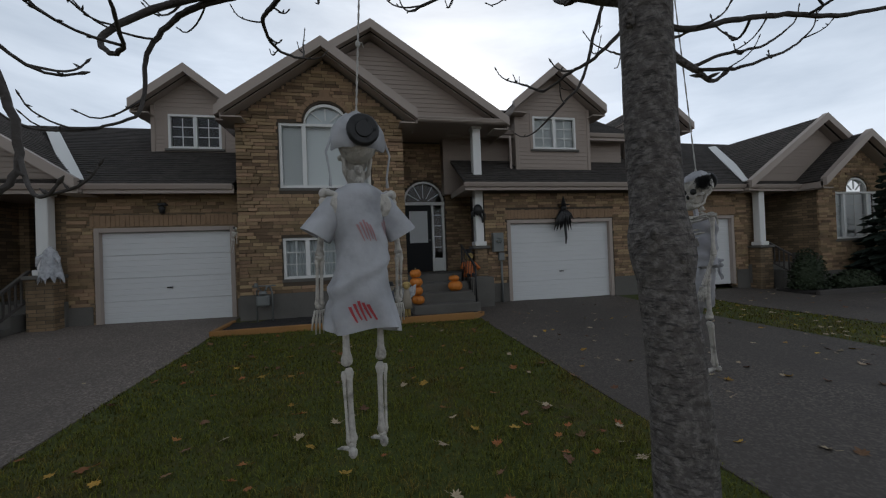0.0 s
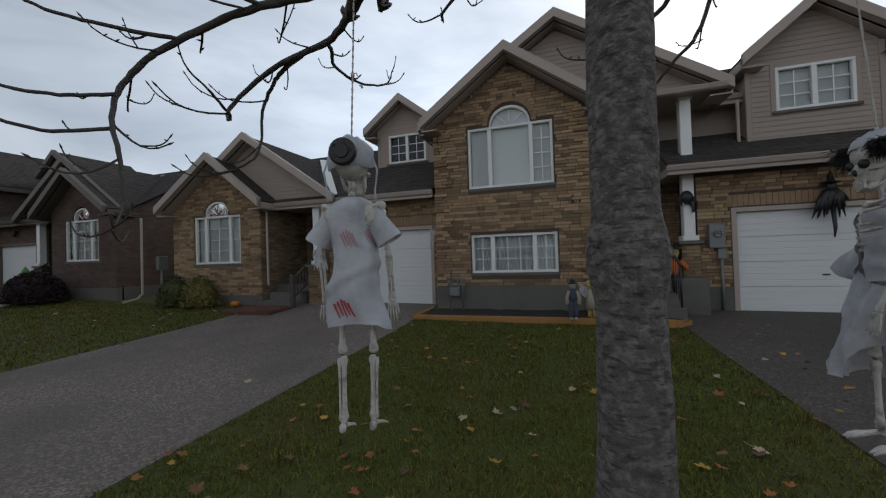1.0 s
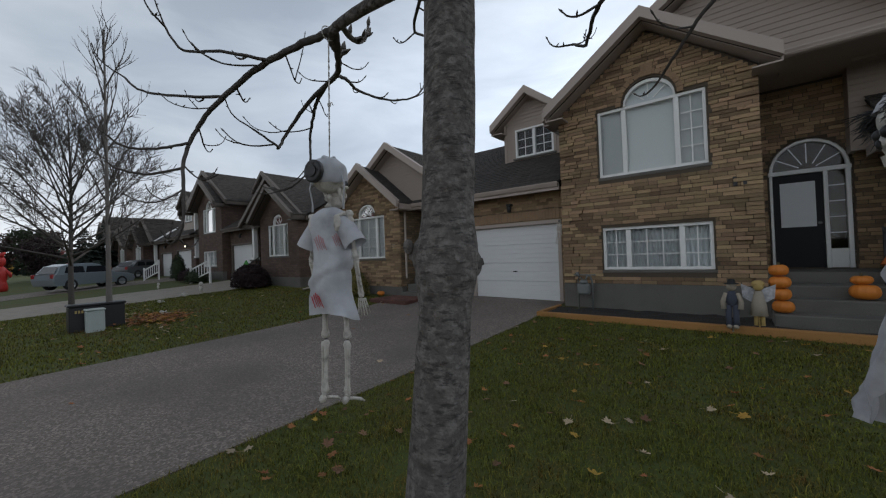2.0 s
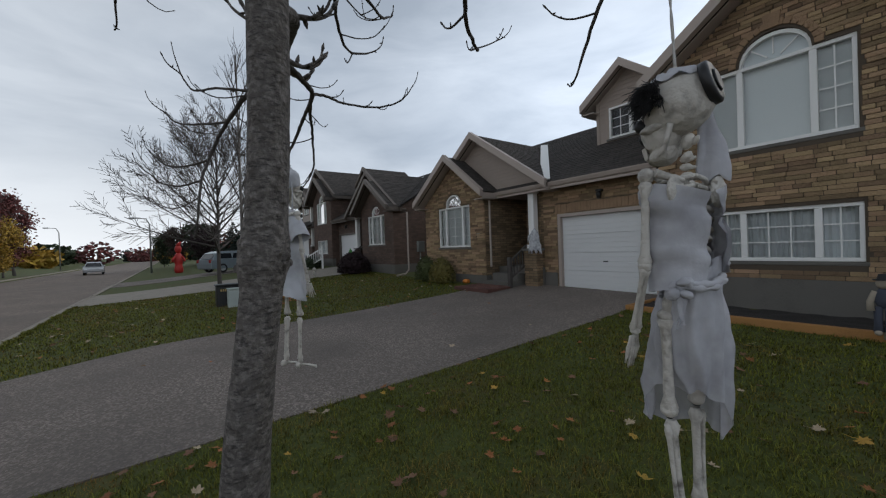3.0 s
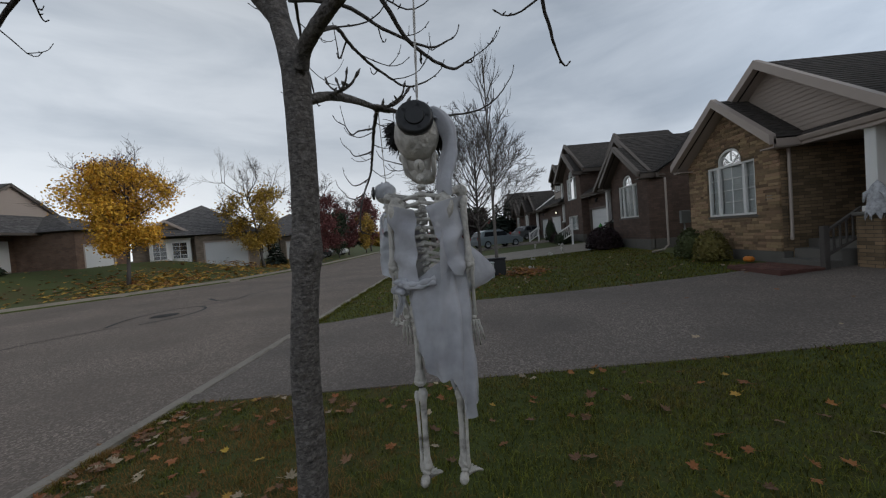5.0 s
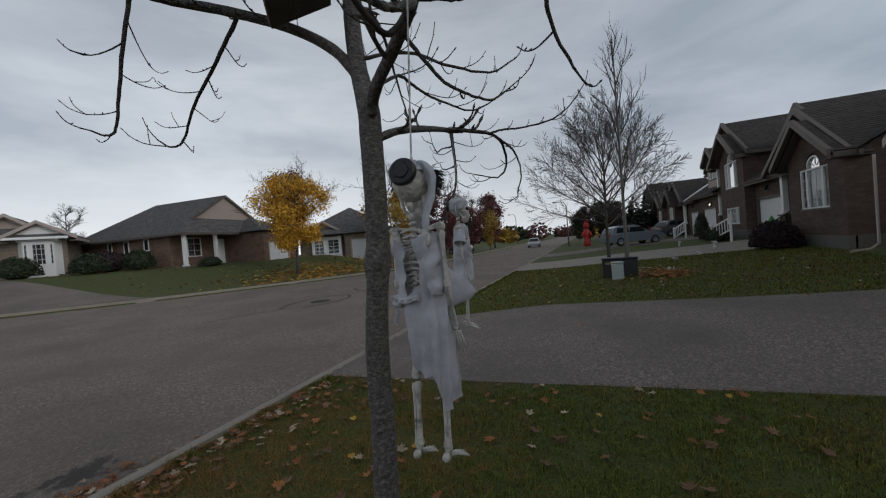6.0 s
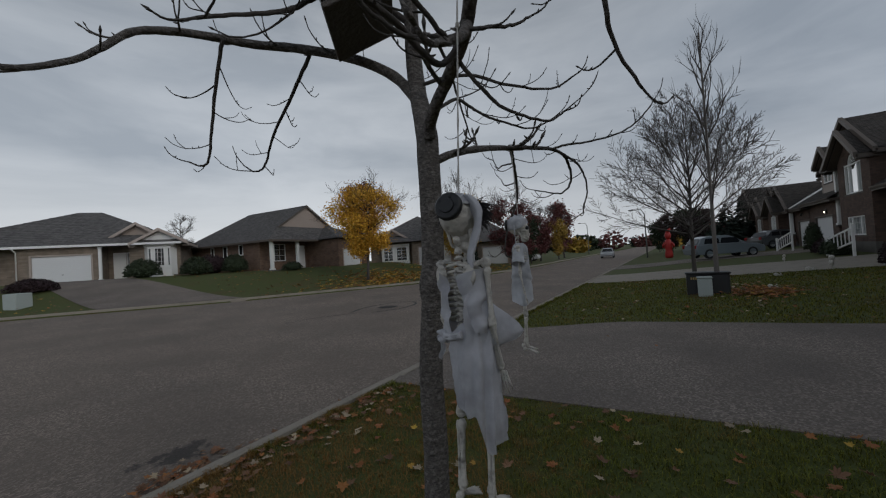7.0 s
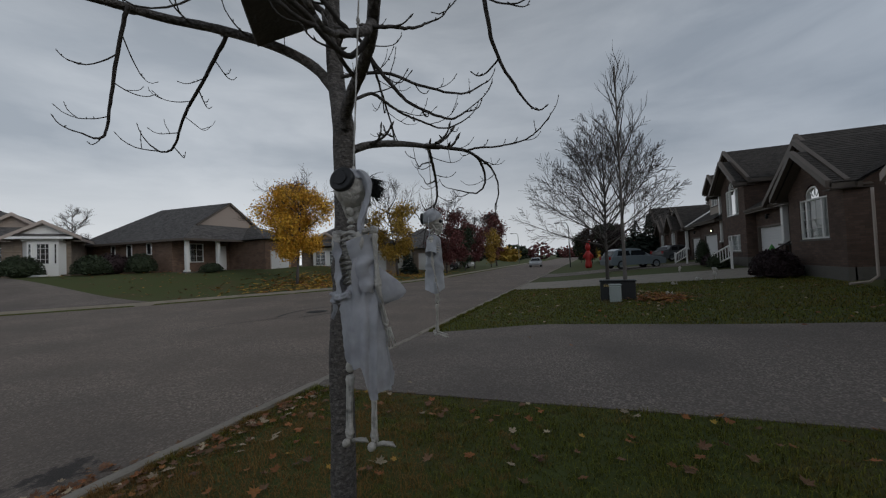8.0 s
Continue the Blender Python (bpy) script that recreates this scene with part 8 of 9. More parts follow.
# lawn ornaments beyond the driveway: bleached bones and small stakes
for k, (x, y, s) in enumerate(((-18.3, 5.4, 1.0), (-18.4, 6.1, 1.2), (-13.7, 3.45, 0.7), (-22.8, 5.6, 0.9), (-17.0, 4.2, 0.7))):
    zz = near_z(x, y)
    g = Mesh()
    if k in (1, 3):
        g.tube([(x, y, zz - 0.05), (x, y, zz + 0.28 * s)], 0.012, 6)
        g.ball((x, y, zz + 0.36 * s), (0.07 * s, 0.08 * s, 0.085 * s), 10, 7)
        g.ball((x, y - 0.02, zz + 0.2 * s), (0.09 * s, 0.06 * s, 0.1 * s), 10, 6)
    else:
        g.ball((x, y, zz + 0.07 * s), (0.09 * s, 0.10 * s, 0.085 * s), 10, 7)
        bone(g, (x + 0.1, y + 0.15, zz + 0.03), (x + 0.42, y - 0.1, zz + 0.04), 0.018 * s)
        bone(g, (x - 0.1, y + 0.12, zz + 0.03), (x - 0.38, y + 0.22, zz + 0.05), 0.018 * s)
    tagged(link("bone_ornament", g, M_BONE), "bleached plastic bones lying on the lawn", "decoration", "lawn bones")

# meter and downpipe on the side of the brown house
em2 = thing("electricity_meter", "grey meter box and conduit on the brown side wall", "meter box")
g = Mesh()
g.bevel_box(-13.74, -13.58, 9.45, 9.80, 1.45, 1.95, 0.012)
part("box", g, M_GREY, em2)
g = Mesh()
g.tube([(-13.68, 9.6, 1.45), (-13.68, 9.6, 0.3)], 0.03, 8)
part("conduit", g, M_GREY, em2)


def downpipe(x, y, z0, z1, label, out=(0.5, -0.4)):
    g = Mesh()
    g.tube([(x, y, z1), (x, y, z1 - 0.25), (x, y, z0 + 0.25), (x + out[0] * 0.3, y + out[1] * 0.3, z0 + 0.08), (x + out[0], y + out[1], z0 + 0.04)], 0.038, 8)
    return tagged(link("downpipe", g, M_TRIM), label, "downpipe")


downpipe(-13.68, 8.95, near_z(-13.7, 8.9), 3.3, "taupe metal downpipe at the corner of the brown house", (0.3, -0.8))
downpipe(-8.22, 8.95, 0.9, 3.2, "taupe downpipe at the neighbouring porch", (0.1, -0.1))
downpipe(4.30, 9.98, 3.75, 5.0, "taupe downpipe beside the dormer", (0.05, -0.15))

# number plaque on the wing, its digits left as plain bars
pq = thing("number_plaque", "small black plaque with pale bars on the brick wing", "plaque", at=pose(-8.62, 8.775, 2.02))
g = Mesh()
g.bevel_box(-0.13, 0.13, -0.012, 0.02, -0.085, 0.085, 0.006)
part("plate", g, M_BLACK, pq)
for dx in (-0.06, 0.0, 0.06):
    g = Mesh()
    g.bevel_box(dx - 0.014, dx + 0.014, -0.017, -0.0125, -0.045, 0.045, 0.002)
    part("bar", g, M_PALE, pq, "pale bar")

nb = thing("house_number", "two dark metal bars on the brick front", "house number", at=pose(0.70, 9.015, 2.87))
for dx in (-0.075, 0.075):
    g = Mesh()
    g.bevel_box(dx - 0.035, dx + 0.035, -0.02, 0.02, -0.09, 0.09, 0.006)
    part("bar", g, M_BLACK, nb)

# ---- across the street ----
def far_house(name, label, x, y, z, turn, build):
    h = thing(name, label, "house", at=pose(x, y, z, 0, 0, turn))
    build(h)
    return h


def hip(g, x0, x1, y0, y1, z, rise, over=0.45, gable=()):
    """A hipped roof over a box, as courses of shingles."""
    x0, x1, y0, y1 = x0 - over, x1 + over, y0 - over, y1 + over
    d = (y1 - y0) / 2
    ra, rb, ym = x0 + d * 0.95, x1 - d * 0.95, (y0 + y1) / 2
    if ra > rb:
        ra = rb = (x0 + x1) / 2
    zt = z + rise
    g.shingles((x0, y0, z), (x1, y0, z), (rb, ym, zt), (ra, ym, zt), 20, 0.02)
    g.shingles((x1, y1, z), (x0, y1, z), (ra, ym, zt), (rb, ym, zt), 14, 0.02)
    g.shingles((x0, y1, z), (x0, y0, z), (ra, ym, zt), (ra, ym, zt), 20, 0.02)
    g.shingles((x1, y0, z), (x1, y1, z), (rb, ym, zt), (rb, ym, zt), 20, 0.02)
    g.quad((x0, y0, z - 0.04), (x1, y0, z - 0.04), (x1, y1, z - 0.04), (x0, y1, z - 0.04))


def far_window(h, x0, x1, z0, z1, y, nx=2, nz=3, mullions=1):
    pl = Place()
    w = Mesh()
    for a, b, c, d in ((x0, x1, z1 - 0.07, z1), (x0, x1, z0, z0 + 0.07), (x0, x0 + 0.07, z0 + 0.07, z1 - 0.07), (x1 - 0.07, x1, z0 + 0.07, z1 - 0.07)):
        w.bevel_box(a, b, y - 0.06, y + 0.04, c, d, 0.008)
    for k in range(1, mullions + 1):
        xx = x0 + (x1 - x0) * k / (mullions + 1)
        w.box(xx - 0.04, xx + 0.04, y - 0.05, y + 0.04, z0, z1)
    n = nx * (mullions + 1)
    for k in range(1, n):
        xx = x0 + (x1 - x0) * k / n
        w.box(xx - 0.012, xx + 0.012, y - 0.03, y, z0, z1)
    for k in range(1, nz):
        zz = z0 + (z1 - z0) * k / nz
        w.box(x0, x1, y - 0.032, y - 0.002, zz - 0.012, zz + 0.012)
    win = pl.put("window", w, M_WHITE, h)
    p = Mesh()
    p.box(x0 + 0.02, x1 - 0.02, y - 0.02, y - 0.012, z0 + 0.02, z1 - 0.02)
    ob = pl.put("pane", p, M_GLASS, win)
    ob.visible_shadow = False
    # dark panel, not cloth: the unlit room's shade is in its colour
    p = Mesh()
    p.box(x0 + 0.01, x1 - 0.01, y + 0.005, y + 0.03, z0 + 0.01, z1 - 0.01)
    pl.put("curtain", p, M_ROOMSHADE, win)


M_DARKGLASS = mat("dark_glass", (0.020, 0.022, 0.024), 0.06, 0.05, 2, 20, 0.0)
M_TAN2 = brick_mat("pale_tan_brick", (0.25, 0.20, 0.155), (0.19, 0.15, 0.115), (0.18, 0.155, 0.13), 0.24, 0.08)
M_ROSE = brick_mat("rosy_brown_brick", (0.20, 0.125, 0.085), (0.14, 0.085, 0.06), (0.14, 0.11, 0.09), 0.24, 0.08)


def gable_front(h, x0, x1, y, z, rise, roof_m, depth, fill):
    pl = Place()
    xa = (x0 + x1) / 2
    gable_roof(pl, h, roof_m, xa, z + rise, x0 - 0.3, z, x1 + 0.3, z, y - 0.4, y + depth, y + depth, y + depth)
    s = Mesh()
    clapboards(s, lambda q: (x0 + (xa - x0) * (q - z) / (rise - 0.1), x1 - (x1 - xa) * (q - z) / (rise - 0.1)), z, z + rise - 0.14, y - 0.02, 0.16)
    s.prism([(x0, z), (x1, z), (xa, z + rise - 0.1)], y, y + 0.1)
    pl.put("gable", s, fill, h, "pale siding in the gable")


def build_left(h):
    pl = Place()
    w = Mesh()
    wall_boxes(w, -4.2, 0.3, -1.6, 2.62, 0, 0.25, [(-3.42, -0.08, -0.3, 1.98)])
    w.box(-9.7, -4.2, 0.9, 1.15, -1.6, 2.62)
    w.box(-4.2, -3.95, 0.25, 0.9, -1.6, 2.62)
    w.box(-9.7, -9.45, 1.15, 14, -1.6, 2.62)
    w.box(0.05, 0.3, 0.25, 1.9, -1.6, 2.62)
    w.box(0.3, 2.25, 1.9, 2.15, -1.6, 2.62)
    w.box(2.0, 2.25, 0.5, 1.9, -1.6, 2.62)
    w.box(2.25, 5.3, 0.5, 0.75, -1.6, 2.62)
    w.box(5.05, 5.3, 0.75, 14, -1.6, 2.62)
    w.box(-9.45, 5.05, 13.75, 14, -1.6, 2.62)
    pl.put("wall", w, M_TAN2, h, "pale grey-tan brick walls")
    garage_door(pl, h, -3.37, -0.13, -0.2, 1.95, 0.0)
    b = Mesh()                                     # three-sided boarded bay
    pts = [(2.95, 0.5), (3.25, 0.02), (4.75, 0.02), (5.05, 0.5)]
    for (xa, ya), (xb, yb) in zip(pts, pts[1:]):
        b.add([(xa, ya, 0.1), (xb, yb, 0.1), (xb, yb, 2.5), (xa, ya, 2.5)], [(0, 1, 2, 3)])
    b.bevel_box(3.2, 4.8, -0.04, 0.45, 0.0, 0.12, 0.02)
    b.bevel_box(3.0, 5.0, -0.06, 0.5, 2.42, 2.56, 0.02)
    for k in range(5):
        b.box(3.25, 4.75, 0.008, 0.02, 0.2 + 0.13 * k, 0.315 + 0.13 * k)
    pl.put("bay", b, M_WHITE, h, "white boarded bay window")
    far_window(h, 3.66, 4.36, 0.82, 2.28, 0.0, 3, 4, 0)
    far_window(h, 3.27, 3.52, 0.82, 2.28, 0.0, 1, 4, 0)
    far_window(h, 4.50, 4.73, 0.82, 2.28, 0.0, 1, 4, 0)
    column(pl, h, 0.42, -0.05, 0.0, 2.5, 0.09)
    st = Mesh()
    st.bevel_box(0.3, 2.0, -0.1, 1.9, -0.4, 0.0, 0.02)
    pl.put("porch_floor", st, M_CONC, h)
    d = Mesh()
    d.bevel_box(0.62, 1.42, 1.83, 1.9, 0.05, 2.1, 0.01)
    d.bevel_box(0.72, 1.32, 1.81, 1.83, 0.25, 0.95, 0.01)
    d.bevel_box(0.72, 1.32, 1.81, 1.83, 1.1, 1.95, 0.01)
    pl.put("door", d, M_WHITE, h, "white panelled front door")
    far_window(h, 1.46, 1.74, 0.3, 2.1, 1.88, 1, 4, 0)
    r = Mesh()
    hip(r, -9.7, 5.1, 0, 14, 2.70, 3.35)
    roof = pl.put("roof", r, M_ROOF2, h, "grey shingle hip roof")
    f = Mesh()
    f.box(-10.15, 5.55, -0.47, -0.43, 2.54, 2.70)
    f.box(-10.15, 2.2, -0.43, 0.0, 2.55, 2.59)
    f.tube([(-4.1, -0.52, 2.56), (-4.1, -0.3, 2.42), (-4.1, -0.06, 2.3), (-4.1, -0.06, -0.4)], 0.045, 8)
    pl.put("fascia", f, M_WHITE, roof)
    gable_front(h, 2.5, 5.7, 0.0, 2.62, 1.12, M_ROOF2, 4.0, M_WHITE)
    gable_front(h, 1.0, 3.8, 1.2, 3.2, 1.15, M_ROOF2, 3.0, M_SIDING)


def side_window(h, y0, y1, z0, z1):
    """A narrow window in the side wall x = 0."""
    pl = Place()
    w = Mesh()
    for a, b, c, d in ((y0, y1, z1 - 0.07, z1), (y0, y1, z0, z0 + 0.07), (y0, y0 + 0.07, z0 + 0.07, z1 - 0.07), (y1 - 0.07, y1, z0 + 0.07, z1 - 0.07)):
        w.bevel_box(-0.05, 0.02, a, b, c, d, 0.008)
    win = pl.put("window", w, M_WHITE, h)
    p = Mesh()
    p.box(-0.02, -0.012, y0 + 0.02, y1 - 0.02, z0 + 0.02, z1 - 0.02)
    ob = pl.put("pane", p, M_DARKGLASS, win)
    return ob


def build_mid(h):
    """Seen from its corner: a long side wall, a porch under a clipped gable, a garage wing."""
    pl = Place()
    w = Mesh()
    w.box(0, 0.25, 0, 10, -1.6, 2.4)
    w.box(0.25, 5.0, 0, 0.25, -1.6, 2.4)
    w.box(5.0, 5.25, -3.9, 0, -1.6, 2.4)
    wall_boxes(w, 5.25, 9.2, -1.6, 2.4, -3.9, -3.65, [(5.6, 8.0, -0.6, 1.5)])
    w.box(8.95, 9.2, -3.65, 10, -1.6, 2.4)
    w.box(0.25, 8.95, 9.75, 10, -1.6, 2.4)
    pl.put("wall", w, M_ROSE, h, "rosy brown brick walls")
    for y0, y1, z0 in ((2.1, 2.65, 1.4), (4.25, 4.85, 1.15), (6.15, 6.65, 1.4)):
        side_window(h, y0, y1, z0, 2.3)
    far_window(h, 1.3, 2.5, 0.7, 2.2, -0.02, 2, 3, 0)
    for xx in (0.05, 2.65):
        column(pl, h, xx, -1.4, 0.0, 2.4, 0.12)
    fl = Mesh()
    fl.bevel_box(-0.25, 5.0, -1.7, 0.0, -0.6, 0.0, 0.02)
    pl.put("porch_floor", fl, M_CONC, h)
    d = Mesh()
    d.bevel_box(3.8, 4.65, -0.07, 0.0, 0.0, 2.05, 0.01)
    pl.put("door", d, M_WHITE, h, "white front door")
    garage_door(pl, h, 5.65, 7.95, -0.5, 1.45, -3.9)
    e, m, t = 2.45, 3.70, 5.75                     # eave, foot of the gable, ridge
    r = Mesh()
    r.shingles((-0.5, 10.5, e), (-0.5, -1.9, e), (1.43, -0.5, m), (1.43, 9.33, m), 12, 0.02)
    r.shingles((1.43, 9.33, m), (1.43, -0.75, m), (4.6, -0.75, t), (4.6, 7.4, t), 18, 0.02)
    r.shingles((9.7, -1.9, e), (9.7, 10.5, e), (7.77, 9.33, m), (7.77, -0.5, m), 12, 0.02)
    r.shingles((7.77, -0.75, m), (7.77, 9.33, m), (4.6, 7.4, t), (4.6, -0.75, t), 18, 0.02)
    r.shingles((9.7, 10.5, e), (-0.5, 10.5, e), (4.6, 7.4, t), (4.6, 7.4, t), 18, 0.02)
    r.shingles((-0.5, -1.9, e), (9.7, -1.9, e), (7.77, -0.5, m), (1.43, -0.5, m), 10, 0.02)
    r.quad((-0.5, -1.9, e - 0.03), (9.7, -1.9, e - 0.03), (9.7, 10.5, e - 0.03), (-0.5, 10.5, e - 0.03))
    roof = pl.put("roof", r, M_ROOF2, h, "grey shingle roof with a clipped gable")
    wr = Mesh()
    hip(wr, 5.0, 9.2, -3.9, 3.0, 2.47, 1.5)
    pl.put("wing_roof", wr, M_ROOF2, h, "grey shingle hip roof of the garage wing")
    f = Mesh()
    f.box(-0.5, 5.0, -1.94, -1.9, e - 0.16, e)
    f.box(-0.54, -0.5, -1.94, 10.5, e - 0.16, e)
    for xt in (1.43, 7.77):
        rake(f, 4.6, t - 0.03, xt, m - 0.03, -0.74, 0.06, 0.14)
    pl.put("fascia", f, M_TRIM2, roof)
    s = Mesh()
    clapboards(s, lambda q: (1.6 + 3.0 * (q - m) / 1.95, 7.6 - 3.0 * (q - m) / 1.95), m, t - 0.12, -0.52, 0.16)
    s.prism([(1.6, m), (7.6, m), (4.6, t - 0.1)], -0.5, -0.4)
    pl.put("gable", s, M_SIDING, h, "pale siding in the gable")


def build_right(h):
    pl = Place()
    w = Mesh()
    w.box(0, 4.4, 0, 0.25, -1.6, 2.6)
    wall_boxes(w, 4.4, 9.0, -1.6, 2.6, -1.0, -0.75, [(5.0, 8.2, -0.6, 2.05)])
    w.box(4.4, 4.65, -0.75, 0.25, -1.6, 2.6)
    w.box(0, 0.25, 0.25, 9, -1.6, 2.6)
    w.box(8.75, 9.0, -0.75, 9, -1.6, 2.6)
    w.box(0.25, 8.75, 8.75, 9, -1.6, 2.6)
    pl.put("wall", w, M_TAN2, h, "pale brick walls")
    b = Mesh()
    b.bevel_box(1.2, 4.0, -0.5, 0.0, 0.2, 2.5, 0.02)
    pl.put("bay", b, M_WHITE, h, "white boarded bay")
    far_window(h, 1.4, 2.4, 0.8, 2.2, -0.52, 2, 4, 0)
    far_window(h, 2.7, 3.8, 0.8, 2.2, -0.52, 2, 4, 0)
    garage_door(pl, h, 5.05, 8.15, -0.2, 2.0, -1.0)
    r = Mesh()
    hip(r, 0, 9.0, -1.0, 9, 2.66, 3.0)
    pl.put("roof", r, M_ROOF2, h, "brown-grey shingle hip roof")
    gable_front(h, 0.6, 4.2, -0.2, 2.7, 1.3, M_ROOF2, 4.0, M_SIDING)


far_house("house", "pale brick bungalow with a double garage and white bay", -8.6, -35.6, 1.62, 146.5, build_left)
far_house("house", "rosy brick bungalow with white porch columns and hip roof", -16.9, -28.0, 1.55, 184.0, build_mid)
far_house("house", "pale brick bungalow with a white bay and single garage", -27.2, -25.2, 0.75, 118.0, build_right)
far_house("house", "brick bungalow half hidden by autumn trees", -41.5, -24.5, 0.55, 100.0, build_right)
far_house("house", "distant brick bungalow at the end of the street", -165.0, -32.0, 0.4, 95.0, build_mid)
strip_far = Mesh()
for k in range(12):                                # drive of the bungalow with the double garage
    f0, f1 = k / 12, (k + 1) / 12
    row = []
    for f in (f0, f1):
        for e in (0, 1):
            top = Vector((-5.4, -37.6)) if e == 0 else Vector((-9.3, -35.0))
            low = Vector((-5.3, -23.3)) if e == 0 else Vector((-10.4, -19.5))
            p = low.lerp(top, f)
            row.append((p.x, p.y, far_z(p.x, p.y) + 0.03 if f < 0.97 else 1.63))
    strip_far.add([row[0], row[1], row[3], row[2]], [(0, 1, 2, 3)], 0, True)
tagged(link("driveway_6", strip_far, M_DRIVE), "grey asphalt driveway of the bungalow opposite", "driveway", kind="structure")

shrub("clipped round dark green bush by the white bay", -10.4, -32.2, far_z(-10.4, -32.2), 1.15, 1.0, 1.35, M_HEDGE, 71, 2200, 0.12)
shrub("clipped round dark green bush at the bungalow corner", -13.0, -30.0, far_z(-13, -30), 1.1, 1.0, 1.3, M_HEDGE, 72, 2200, 0.12)
shrub("untidy brown shrub before the brick bungalow", -14.7, -31.2, far_z(-14.7, -31.2), 1.5, 0.9, 1.5, M_DARKRED, 73, 1500, 0.13)
shrub("dark green shrub before the brick bungalow", -15.4, -29.0, far_z(-15.4, -29.0), 1.0, 0.8, 1.4, M_HEDGE, 74, 1600, 0.12)
shrub("low planting at the porch of the brick bungalow", -18.2, -25.6, far_z(-18.2, -25.6), 0.9, 0.6, 0.7, M_HEDGE, 75, 900, 0.10)
shrub("dark low bush at the far driveway edge", -4.7, -31.5, far_z(-4.7, -31.5), 1.2, 0.9, 0.8, M_DARKRED, 76, 1400, 0.12)
shrub("clipped hedge by the far garage", -30.8, -19.6, far_z(-30.8, -19.6), 1.2, 0.6, 0.9, M_OLIVE, 77, 1200, 0.12)
round_tree("bare_tree", "leafless tree behind the bungalows opposite", -19.0, -46.0, 1.6, 6.3, None, 0, 0, 81, 0.25, 0.9, depth=3, width=1.4)
round_tree("red_maple", "faded pink-red tree behind the far bungalows", -34.0, -33.0, 1.2, 9.5, M_RED, 5000, 0.24, 82, 0.25, 0.9, width=1.3)
ub = thing("utility_box", "pale green transformer box on the far lawn", "utility box", at=pose(-3.5, -28.0, far_z(-3.5, -28.0), 0, 0, 30))
g = Mesh()
g.bevel_box(-0.4, 0.4, -0.35, 0.35, -0.1, 0.75, 0.03)
part("cabinet", g, M_PALE, ub)


# ---- cars ----
def paint(name, col):
    m = mat(name, col, 0.3, 0.08, 1.0, 30, 0.0)
    m.node_tree.nodes["Principled BSDF"].inputs["Coat Weight"].default_value = 0.6
    return m


M_TYRE = mat("tyre_rubber", (0.018, 0.018, 0.018), 0.9, 0.2, 8, 60, 0.1)
M_RIM = mat("alloy_rim", (0.45, 0.46, 0.47), 0.35, 0.1, 8, 60, 0.0, metal=0.8)
M_CARGLASS = mat("car_glass", (0.018, 0.020, 0.023), 0.05, 0.05, 2, 20, 0.0)
M_LAMPRED = mat("tail_lamp", (0.30, 0.02, 0.02), 0.25, 0.1, 8, 60, 0.0)
M_LAMPW = mat("head_lamp", (0.6, 0.62, 0.64), 0.15, 0.1, 8, 60, 0.0)


